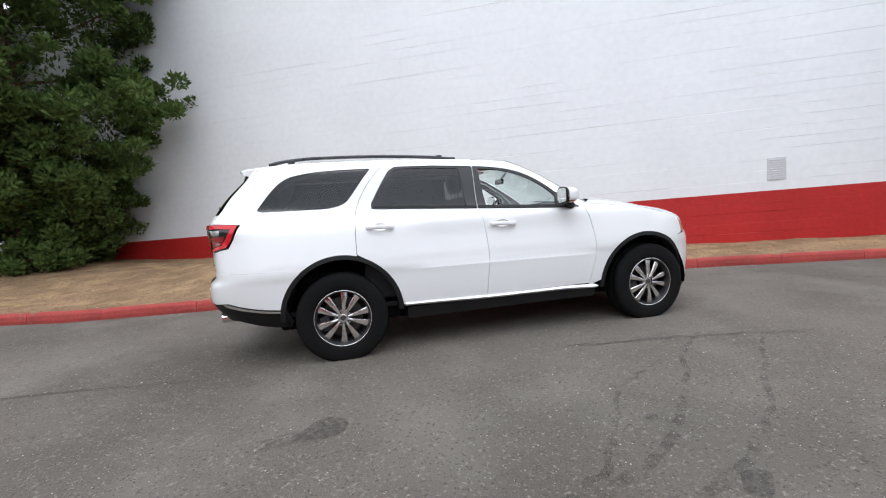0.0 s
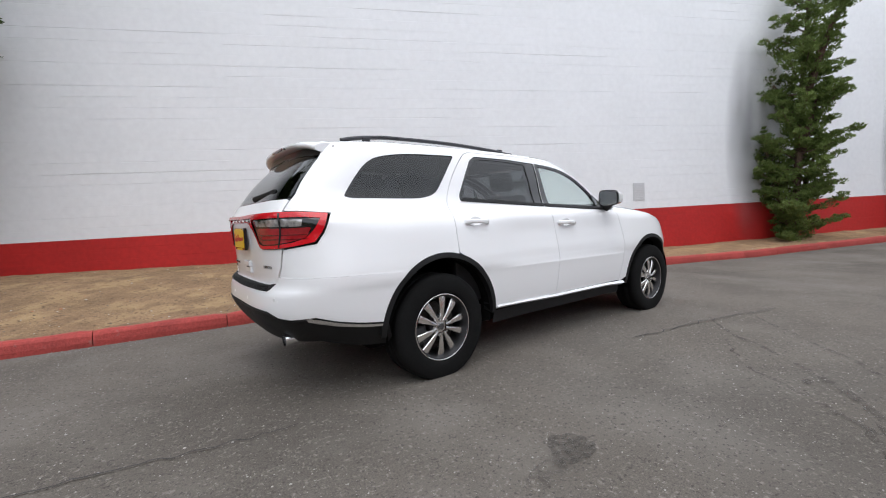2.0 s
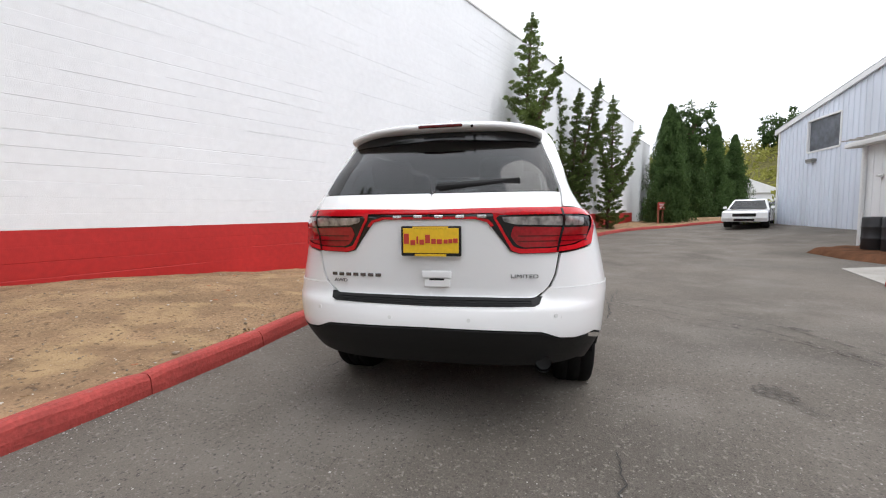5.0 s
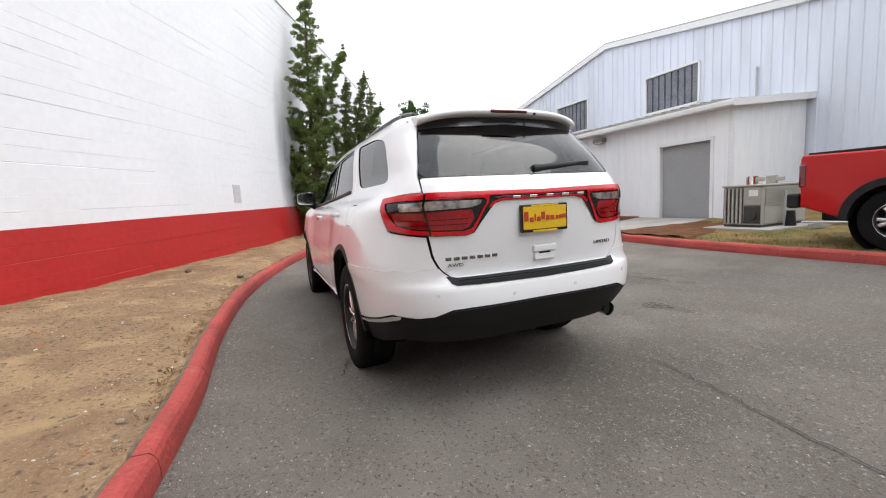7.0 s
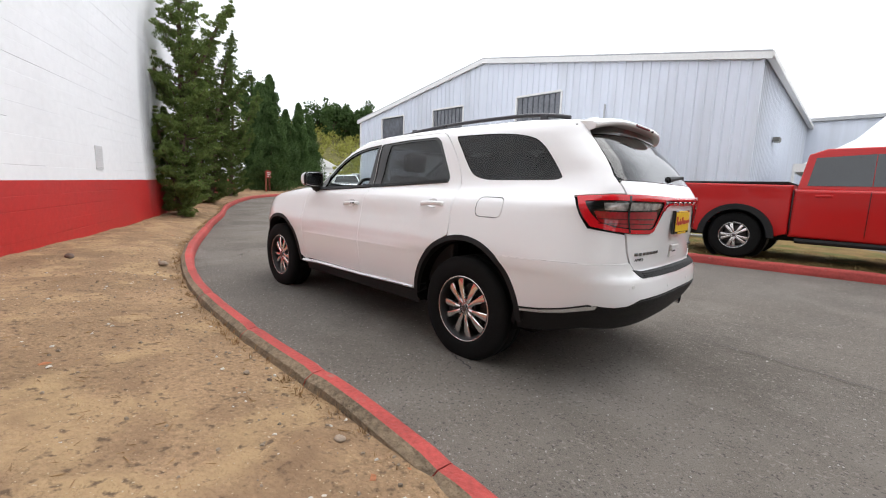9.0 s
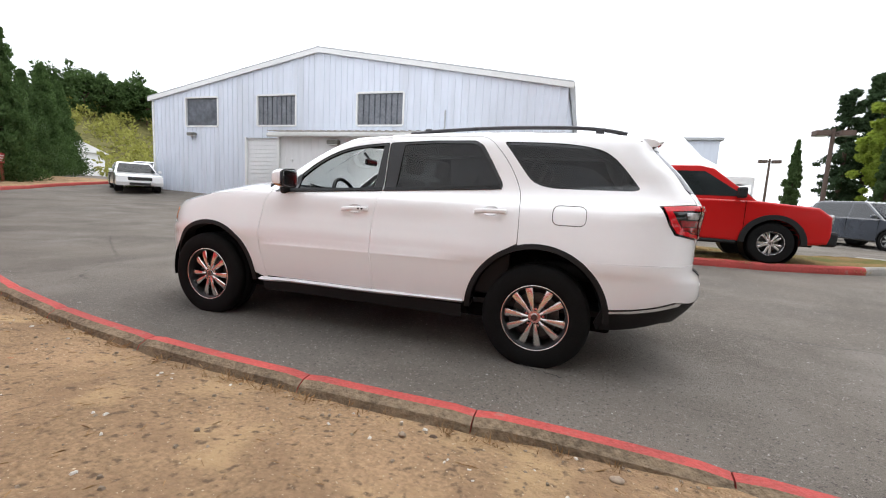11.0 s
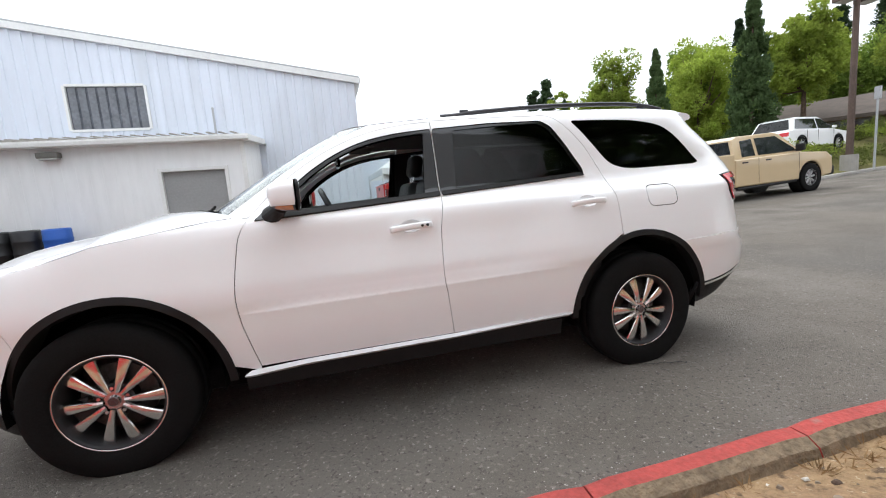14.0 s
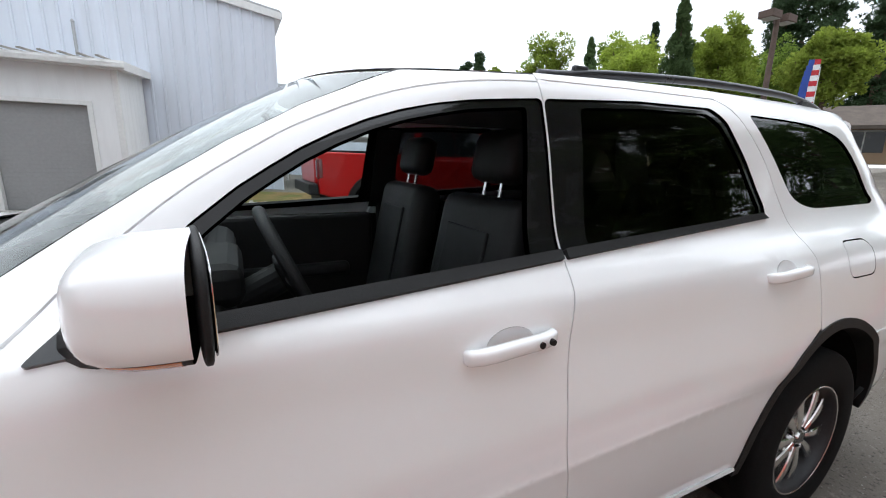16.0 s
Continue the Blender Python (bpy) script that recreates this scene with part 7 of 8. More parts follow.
def car(m, paint, label, L=4.6, wb=2.7, h=1.45, w=0.90, kind="car", suvish=False):
    f, r = wb / 2, -wb / 2
    nose, tail = L / 2, -L / 2
    belt = h * 0.63
    rz = 0.36 if suvish else 0.34
    low = dict(bottom=[(0, 0)], rear=[], sill=0.28, front_to_rear_top=[(nose, belt * 0.78), (nose - 0.25, belt * 0.88), (f - 0.30, belt), (tail + 0.3, belt + 0.03), (tail + 0.05, belt * 0.98)],
               rear_down=[(tail, belt * 0.7), (tail + 0.08, 0.30)], front_up=[(nose - 0.10, 0.26), (nose, 0.42)])
    top_r = tail + (0.45 if suvish else 1.15)
    cab = dict(outline=[(f - 0.25, belt - 0.05), (f - 1.15, h - 0.06), (f - 1.35, h), (top_r + 0.35, h), (top_r, h - 0.08), (tail + (0.15 if suvish else 0.45), belt - 0.05)], w=(w - 0.04, w - 0.24), z=(belt - 0.05, h), bevel=0.05)
    e = vehicle(kind, m, paint, label, "car", low, cab, (0.28, belt, w, w - 0.03), None,
                [[(f - 0.45, belt + 0.03), (f - 1.18, h - 0.10), (-0.18, h - 0.09), (-0.18, belt + 0.03)], [(-0.26, belt + 0.03), (-0.26, h - 0.09), (top_r + 0.25, h - 0.10), (tail + (0.45 if suvish else 0.85), belt + 0.05)]],
                {"windscreen": (f - 0.30, belt + 0.01, f - 1.13, h - 0.08), "rear_glass": (tail + (0.20 if suvish else 0.55), belt + 0.02, top_r - 0.01, h - 0.11)},
                ((rz, 0.22, rz * 0.66), [r, f], w - 0.12), rim=STEEL_RIM, n_pairs=7)
    for S in (1, -1):
        part("headlight", boxbm(nose - 0.22, nose - 0.02, min(S * 0.50, S * (w - 0.05)), max(S * 0.50, S * (w - 0.05)), belt * 0.66, belt * 0.80, bevel=0.02), LAMP_CLEAR, e)
        part("tail_lamp", boxbm(tail + 0.0, tail + 0.14, min(S * 0.50, S * (w - 0.05)), max(S * 0.50, S * (w - 0.05)), belt * 0.72, belt * 0.90, bevel=0.02), LAMP_RED, e)
        part("door_mirror", boxbm(f - 0.62, f - 0.50, min(S * (w - 0.02), S * (w + 0.14)), max(S * (w - 0.02), S * (w + 0.14)), belt + 0.02, belt + 0.15, bevel=0.03), paint, e)
        for x in (-0.22, f - 0.42, -1.05):
            part("door_seam", boxbm(x - 0.004, x + 0.004, min(S * (w - 0.05), S * (w - 0.008)), max(S * (w - 0.05), S * (w - 0.008)), 0.34, belt - 0.02), GLOSS_BLACK, e)
    part("grille", boxbm(nose - 0.08, nose + 0.012, -0.48, 0.48, belt * 0.56, belt * 0.74, bevel=0.02), GLOSS_BLACK, e)
    part("lower_grille", boxbm(nose - 0.10, nose + 0.006, -0.42, 0.42, 0.28, 0.40, bevel=0.02), GLOSS_BLACK, e)
    return e


def parked(x, y, yaw, *a, **k):
    return car(pose(x, y, ground_z(x, y), 0, 0, yaw), *a, **k)


parked(20.6, -12.0, 150, PAINT, "white two-door muscle coupe parked by the warehouse", 5.0, 2.95, 1.42, 0.95, "coupe")
parked(26.5, -17.0, 120, SILVER_PAINT, "silver car parked behind the warehouse corner", 4.7, 2.7, 1.45)
parked(-12.6, -16.4, 107, DARK_PAINT, "dark blue-grey SUV parked in the far row", 4.8, 2.9, 1.75, 0.95, "suv_parked", True)
parked(-12.4, -22.4, 107, PAINT, "white car in the far parking row", 4.6, 2.7, 1.45)
parked(-16.6, -17.4, 107, SILVER_PAINT, "silver car in the far parking row", 4.6, 2.7, 1.45)
parked(-19.8, -18.8, 107, DARK_PAINT, "dark car in the far parking row", 4.6, 2.7, 1.45)
car(pose(-22.0, -12.3, 1.80, 0, 0, 186), PAINT, "white crossover parked on the rise behind the tan truck", 4.7, 2.8, 1.62, 0.93, "crossover", True)
# ---- turf island with kerb ----
ISL = spline([(3.25, -6.05), (2.6, -5.86), (1.7, -5.72), (0.5, -5.62), (-0.8, -5.64), (-2.7, -5.74), (-4.5, -5.90), (-6.2, -5.92), (-7.2, -6.05), (-7.9, -6.35), (-8.4, -6.95), (-8.45, -7.55), (-8.0, -8.15)], 160)
IP = resample([Vector((p.x, p.y)) for p in ISL][::-1], 0.14)
IN = []
for i in range(len(IP)):
    t_ = (IP[min(i + 1, len(IP) - 1)] - IP[max(i - 1, 0)]).normalized()
    IN.append(Vector((t_.y, -t_.x)))
ik = thing("island_kerb", pose(0, 0, 0), "red-painted kerb round the turf island, bare concrete at its tip", "kerb", kind="structure")
k_ = 0
while k_ < len(IP) - 1:
    e_ = min(len(IP) - 1, k_ + 11)
    kerb_run("kerb_stone", IP, IN, k_, e_, [CONCRETE if k_ < 13 else KERB_RED], ik)
    k_ = e_
iv, if_ = [], []
for p, nn in zip(IP, IN):
    a = p + nn * 0.14
    b = Vector((max(-7.3, min(4.8, a.x)), min(-9.2 - 0.1 * a.x, a.y - 0.3) if a.x < 2.4 else min(-9.85, a.y - 0.05)))
    if a.x < 2.5:
        b.y = min(a.y - 0.2, -11.6 + 3.0 * smoothstep(-1.0, -7.5, a.x))
    for j in range(14):
        t = j / 13
        q = a.lerp(b, t)
        iv.append((q.x, q.y, ground_z(q.x, min(q.y, -6.7)) * (1 if q.x > -4 else 0.6) * t + ground_z(p.x, p.y) * (1 - t) + 0.115 + 0.03 * smoothstep(0, 0.2, t) + 0.02 * noise.noise(Vector((q.x * 2, q.y * 2, 0))) + 0.012 * noise.noise(Vector((q.x * 9, q.y * 9, 2)))))
for i in range(len(IP) - 1):
    for j in range(13):
        a = i * 14 + j
        if_.append((a, a + 14, a + 15, a + 1))
obj("island_turf", iv, [f[::-1] for f in if_], GRASS_DRY, smooth=True, kind="structure", label="dry yellow turf with greener patches on the island", category="turf")
# blades of dry turf
rnd_ = np.random.default_rng(4)
gc = [(rnd_.uniform(-7.2, 2.6), rnd_.uniform(-8.4, -5.95), 0.21) for _ in range(420)]
tv = new("turf_tufts")
tagged(tv, "short dry grass tufts on the island", "grass", kind="stuff")
GRASS_BLADE = mat("dry_grass_blades", (0.30, 0.22, 0.09), 0.9, var=0.3, fine=3, coarse=0.8, rand=0.3)
leaf_mesh("grass", gc, [0.16] * len(gc), 26, (0.07, 0.010), GRASS_BLADE, tv, rnd_, up=1.6, flat=0.12)

# concrete walk, mulch bed, condenser pad
walk_slab = thing("walk_slab", pose(0, 0, 0), "pale concrete apron before the roller door", "pavement", kind="structure")
bm = bmesh.new()
v8 = [bm.verts.new(c) for c in ((3.28, -6.12, 0.085), (5.6, -6.95, 0.085), (5.6, -9.93, 0.275), (3.05, -9.93, 0.275), (3.28, -6.12, -0.1), (5.6, -6.95, -0.1), (5.6, -9.93, -0.1), (3.05, -9.93, -0.1))]
for f in ((0, 1, 2, 3), (4, 7, 6, 5), (0, 4, 5, 1), (1, 5, 6, 2), (2, 6, 7, 3), (3, 7, 4, 0)):
    bm.faces.new([v8[k] for k in f])
part("slab", bm, CONCRETE, walk_slab)
part("pad", boxbm(0.42, 1.78, -11.6, -7.70, 0.05, 0.262, bevel=0.012), CONCRETE, walk_slab)
mv, mf = [], []
for i in range(21):
    for j in range(9):
        x, y = 5.3 + 4.2 * i / 20, -9.9 + 1.5 * j / 8
        mv.append((x, y, (0.16 + 0.05 * math.sin(math.pi * j / 8) + 0.02 * noise.noise(Vector((x * 5, y * 5, 0))) if 0 < i < 20 and j < 8 else -0.05) + ground_z(x, y)))
for i in range(20):
    for j in range(8):
        a = i * 9 + j
        mf.append((a, a + 9, a + 10, a + 1))
obj("mulch_bed", mv, mf, MULCH, smooth=True, kind="structure", label="reddish bark mulch bed along the annex", category="mulch")
sv_, sf_ = [], []
for i in range(17):
    for j in range(13):
        u, w = i / 16, j / 12
        x, y = 3.10 - (2.2 - 1.0 * w + 0.12 * math.sin(9 * w)) * u, -5.98 - 0.05 * u - 3.9 * w
        sv_.append((x, y, ground_z(x, max(y, -9.0)) + (0.172 if 0 < i < 16 else 0.12) + 0.025 * noise.noise(Vector((x * 3, y * 3, 4))) + 0.015 * noise.noise(Vector((x * 11, y * 11, 4)))))
for i in range(16):
    for j in range(12):
        a = i * 13 + j
        sf_.append((a, a + 1, a + 14, a + 13))
obj("mulch_strip", sv_, [f[::-1] for f in sf_], MULCH, smooth=True, kind="structure", label="strip of bark mulch between slab and turf", category="mulch")

# condenser unit
AC_BODY = mat("beige_enamel", (0.36, 0.35, 0.31), 0.5, var=0.1, fine=30, coarse=2)
AC_FIN = mat("dark_coil", (0.05, 0.05, 0.05), 0.6, var=0.3)
ac = thing("condenser_unit", pose(1.17, -8.05, 0.262), "large beige rooftop-style condenser on a concrete pad", "air conditioner")
part("cabinet", boxbm(-0.39, 0.39, -1.6, 0.0, 0.05, 0.86, bevel=0.012), AC_BODY, ac)
part("top_cover", boxbm(-0.415, 0.415, -1.63, 0.03, 0.862, 0.90, bevel=0.010), AC_BODY, ac)
part("base_rail", boxbm(-0.38, 0.38, -1.55, -0.02, 0.0, 0.05), AC_FIN, ac)
part("coil", boxbm(-0.03, 0.38, 0.0, 0.012, 0.08, 0.83), AC_FIN, ac)
for k in range(5):
    x = -0.02 + k * 0.083
    part("guard_bar", boxbm(x, x + 0.042, 0.012, 0.04, 0.08, 0.83, bevel=0.006), AC_BODY, ac)
part("access_panel", boxbm(-0.38, -0.05, 0.002, 0.018, 0.47, 0.84, bevel=0.006), AC_BODY, ac)
part("compressor_bay", boxbm(-0.38, -0.05, 0.002, 0.010, 0.08, 0.45), AC_FIN, ac)
part("label_plate", boxbm(-0.33, -0.15, 0.018, 0.022, 0.66, 0.79), TRIM_WHITE, ac)
part("compressor", cylbm((-0.21, 0.0, 0.26), (-0.21, 0.06, 0.26), 0.12, 0.10), AC_FIN, ac)
part("lower_side", boxbm(-0.40, -0.392, -1.5, -0.1, 0.08, 0.42, bevel=0.003), AC_BODY, ac)
for k in range(9):
    z = 0.46 + k * 0.042
    part("side_louvre", boxbm(-0.408, -0.391, -1.45, -0.12, z, z + 0.022), AC_BODY, ac)
for y in (-0.35, -1.05):
    pot = part("vent_pot", cylbm((0.0, y, 0.90), (0.0, y, 1.08), 0.11, None, 20), CHROME if y > -1 else AC_BODY, ac, "round galvanised vent pot")
    part("pot_flap", boxbm(-0.24, -0.06, y - 0.05, y + 0.05, 0.96, 1.05, bevel=0.02), AC_BODY, pot)
pipes = thing("conduit_pipes", pose(-0.62, -8.9, 0.225), "loose grey conduit pipes lying on the pad", "pipe")
part("conduit", cylbm((1.0, 0.2, 0.12), (-1.3, -0.3, 0.12), 0.025), ROOF_GREY, pipes)
part("conduit", cylbm((0.9, -0.4, 0.06), (-1.35, -0.8, 0.06), 0.03), ROOF_GREY, pipes)
for x in (0.8, -1.1):
    part("saddle", boxbm(x - 0.04, x + 0.04, -0.95, 0.3, 0.0, 0.09), CONCRETE, pipes)
jug = thing("valve_manifold", pose(0.60, -8.75, 0.262), "dark valve manifold beside the condenser", "valve")
part("valve_body", cylbm((0, 0, 0), (0, 0, 0.32), 0.10, 0.07), PLASTIC, jug)
part("riser", cylbm((0.1, 0.02, 0), (0.1, 0.02, 0.75), 0.025), ROOF_GREY, jug)
# barrels by the annex
BLUE = mat("blue_plastic_drum", (0.02, 0.10, 0.42), 0.4, var=0.1)
BLACK_DRUM = mat("black_plastic_drum", (0.02, 0.02, 0.022), 0.45, var=0.1)
for x, y, m_, l_ in ((7.05, -9.35, BLUE, "blue plastic drum by the annex wall"), (7.75, -9.45, BLACK_DRUM, "black plastic drum by the annex wall"), (8.35, -9.4, BLACK_DRUM, "black plastic drum by the annex wall")):
    d = thing("drum", pose(x, y, ground_z(x, y) + 0.17), l_, "drum", "drums")
    v, f = lathe([(0.0, 0.0), (0.27, 0.0), (0.29, 0.03), (0.29, 0.28), (0.30, 0.30), (0.30, 0.33), (0.29, 0.35), (0.29, 0.58), (0.30, 0.60), (0.30, 0.63), (0.29, 0.65), (0.29, 0.84), (0.27, 0.88), (0.25, 0.86), (0.0, 0.86)], 28)
    obj("shell", [(a, c, b) for a, b, c in v], [q[::-1] for q in f], m_, d, smooth=True)
    part("bung", cylbm((0.14, 0, 0.86), (0.14, 0, 0.885), 0.03), m_, d)

# ---- tent behind the red truck ----
CANVAS = mat("white_canvas", (0.78, 0.78, 0.77), 0.8, var=0.03, fine=10, coarse=1)
tent = thing("marquee", pose(-4.9, -17.8, 0.1), "white peaked marquee tent behind the red truck", "tent")
tv_, tf_ = [(0, 0, 4.7)], []
for r_, z_ in ((0.25, 0.93), (0.55, 0.55), (1.0, 0.0)):
    for k in range(16):
        a = 2 * math.pi * (k + 0.5) / 16
        c, s_ = math.cos(a), math.sin(a)
        q = 3.0 / max(abs(c), abs(s_)) * r_
        tv_.append((c * q, s_ * q, 2.4 + 2.3 * (z_ ** 1.5)))
for k in range(16):
    tf_.append((0, 1 + k, 1 + (k + 1) % 16))
    for j in range(2):
        a, b = 1 + j * 16, 1 + (j + 1) * 16
        tf_.append((a + k, b + k, b + (k + 1) % 16, a + (k + 1) % 16))
obj("canopy", tv_, tf_, CANVAS, tent, smooth=True)
for a, b in ((3, 3), (3, -3), (-3, 3), (-3, -3)):
    part("pole", cylbm((a, b, 0), (a, b, 2.4), 0.04), TRIM_WHITE, tent)
    part("valance", boxbm(min(a, 0), max(a, 0), b - 0.01, b + 0.01, 2.15, 2.42), CANVAS, tent)
    part("valance", boxbm(a - 0.01, a + 0.01, min(b, 0), max(b, 0), 2.15, 2.42), CANVAS, tent)

# ---- bank with shrubs, upper lot, low building ----
BANK_SOIL = mat("bank_groundcover", (0.14, 0.13, 0.05), 0.95, var=0.3, fine=12, coarse=1.2, bump=0.05, bump_scale=14, spec=0.1)


def bank_z(x, y):
    d = (-8.7 - 0.13 * (-16.5 - x) - y)       # distance behind the kerb line
    e_ = min(1.0, max(0.0, (-14.8 - 0.75 * max(0.0, d - 1.5) - x) / 2.5))
    base = 0.042 * min(max(0, -5.5 - x), 40)
    return base + 0.16 - 0.35 * (1 - e_) * smoothstep(0.5, 2.5, d) + (1.65 * smoothstep(0.2, 4.2, d) + 0.04 * max(0, -26 - x)) * e_


bv_, bf_ = [], []
BX = [-14.8 - 0.6 * i * (1 + i * 0.05) for i in range(34)]
BD = [0.12, 0.5, 1.0, 1.6, 2.3, 3.1, 4.2, 6, 9, 14, 22, 34, 55]
for x in BX:
    for d in BD:
        y = -8.7 - 0.13 * (-16.5 - x) - d
        bv_.append((x, y, bank_z(x, y) + 0.05 * noise.noise(Vector((x, y, 0)))))
nb2 = len(BD)
for i in range(len(BX) - 1):
    for j in range(nb2 - 1):
        a = i * nb2 + j
        bf_.append((a, a + 1, a + nb2 + 1, a + nb2))
obj("bank", bv_, [f[::-1] for f in bf_], BANK_SOIL, smooth=True, kind="structure", label="planted bank with low ground cover rising behind a kerb", category="bank")
bk = thing("bank_kerb", pose(0, 0, 0), "grey concrete kerb at the foot of the bank", "kerb", kind="structure")
BP = resample([Vector((-14.6, -11.5)), Vector((-14.7, -9.6)), Vector((-15.3, -8.75))] + [Vector((-16.5 - i, -8.7 - 0.13 * i)) for i in range(0, 30)], 0.5)
kerb_run("kerb_stone", BP, [Vector((-(BP[min(i + 1, len(BP) - 1)] - BP[max(i - 1, 0)]).normalized().y, (BP[min(i + 1, len(BP) - 1)] - BP[max(i - 1, 0)]).normalized().x)) for i in range(len(BP))], 0, len(BP) - 1, [CONCRETE], bk)
rs = np.random.default_rng(21)
SHRUB = leafmat("shrub_foliage", (0.16, 0.19, 0.05))
for k in range(26):
    x = -17.5 - 14 * rs.uniform() ** 0.9
    d = rs.uniform(0.7, 4.2)
    y = -8.7 - 0.13 * (-16.5 - x) - d
    r_ = rs.uniform(0.35, 0.75)
    e_ = thing("shrub", pose(x, y, bank_z(x, y)), "low rounded green shrub on the bank", "shrub", "bank shrubs")
    C = [(rs.normal() * r_ * 0.5, rs.normal() * r_ * 0.5, abs(rs.normal()) * r_ * 0.35 + 0.1) for _ in range(12)]
    leaf_mesh("foliage", C, [r_ * 0.45] * 12, 60, (0.10, 0.05), SHRUB if k % 3 else LEAF_LIGHT, e_, rs, up=0.4)
ROOF_BROWN = mat("brown_shingle_roof", (0.12, 0.095, 0.08), 0.9, var=0.2, fine=20, coarse=2)
STUCCO = mat("tan_stucco", (0.36, 0.25, 0.16), 0.85, var=0.1, fine=20, coarse=2)
lb = thing("low_building", pose(-40.4, -8.9, 1.7, 0, 0, 33), "long low building with brown shingle roof and dark glazing", "building")
part("wall", boxbm(-5, 3, -16, 16, 0, 2.3), STUCCO, lb)
bm = bmesh.new()
v8 = [bm.verts.new(c) for c in ((4.4, -17, 2.2), (4.4, 17, 2.2), (0, 15, 3.9), (0, -15, 3.9), (-6.5, -17, 2.2), (-6.5, 17, 2.2))]
for f in ((0, 1, 2, 3), (3, 2, 5, 4), (0, 3, 4), (1, 5, 2), (0, 4, 5, 1)):
    bm.faces.new([v8[i] for i in f])
part("roof", bm, ROOF_BROWN, lb, "brown shingle roof")
part("fascia", boxbm(4.38, 4.46, -17, 17, 2.08, 2.30), ROOF_BROWN, lb)
for k in range(9):
    y = -14 + k * 3.2
    w_ = part("window", boxbm(2.99, 3.05, y - 1.0, y + 1.0, 0.7, 2.0), WINDOW_DARK, lb)
    part("frame", boxbm(3.05, 3.09, y - 1.08, y + 1.08, 2.0, 2.1), TRIM_WHITE, w_)
    part("mullion", boxbm(3.05, 3.09, y - 0.03, y + 0.03, 0.7, 2.0), TRIM_WHITE, w_)

# lamp posts
WOODY = mat("brown_lamp_post", (0.11, 0.075, 0.06), 0.8, var=0.2, fine=20, coarse=2)


def lamp_post(x, y, z, h, heads=2):
    e_ = thing("lamp_post", pose(x, y, z), "brown car-park lamp post with box heads", "lamp post", "lamp posts")
    part("pole", cylbm((0, 0, -0.5), (0, 0, h), 0.13, 0.10, 12), WOODY, e_)
    part("base", cylbm((0, 0, -0.4), (0, 0, 0.5), 0.30, None, 16), CONCRETE, e_)
    for k in range(heads):
        s_ = 1 if k == 0 else -1
        hd = part("lamp_head", boxbm(min(s_ * 0.25, s_ * 0.95), max(s_ * 0.25, s_ * 0.95), -0.3, 0.3, h - 0.42, h - 0.12, bevel=0.02), WOODY, e_)
        part("lamp_lens", boxbm(min(s_ * 0.30, s_ * 0.90), max(s_ * 0.30, s_ * 0.90), -0.25, 0.25, h - 0.435, h - 0.42), LAMP_GLASS, hd)
        part("arm", boxbm(min(0, s_ * 0.26), max(0, s_ * 0.26), -0.05, 0.05, h - 0.32, h - 0.22), WOODY, e_)
    return e_


lamp_post(-21.0, -9.6, 1.0, 7.0)
lamp_post(-25.0, -29.5, 0.4, 8.1)
lamp_post(-15.5, -26.9, 0.2, 6.1)
lamp_post(-19.9, -47.8, 0.3, 6.4)
st = thing("sign_post", pose(-22.0, -9.3, 1.1), "thin steel sign post with a small plate", "sign post")
part("post", boxbm(-0.03, 0.03, -0.03, 0.03, -0.3, 3.1), ROOF_GREY, st)
part("plate", boxbm(-0.05, 0.06, -0.10, 0.10, 2.6, 3.1), ROOF_GREY, st)
# flag banner
FLAG_R, FLAG_W, FLAG_B = mat("flag_red", (0.5, 0.03, 0.04), 0.7), mat("flag_white", (0.75, 0.75, 0.75), 0.7), mat("flag_blue", (0.03, 0.07, 0.30), 0.7)
fl = thing("feather_flag", pose(-20.4, -7.45, 0.70, 0, 0, -65), "tall feather flag in red, white and blue stripes", "flag")
part("pole", cylbm((0, 0, 0), (0, 0, 4.6), 0.02, 0.012, 8), TRIM_WHITE, fl)
for k in range(12):
    z0 = 2.5 + k * 0.2
    wd = 0.52 * math.sqrt(max(0.05, 1 - ((z0 - 3.3) / 2.0) ** 2))
    m_ = FLAG_B if k % 4 == 3 or k > 8 else (FLAG_R if k % 2 else FLAG_W)
    part("stripe", boxbm(0.02, 0.02 + wd * 0.5, -0.004, 0.004, z0, z0 + 0.199), FLAG_R if k % 2 else FLAG_W, fl)
    part("stripe", boxbm(0.021 + wd * 0.5, 0.02 + wd, -0.004, 0.004, z0, z0 + 0.199), FLAG_B, fl)

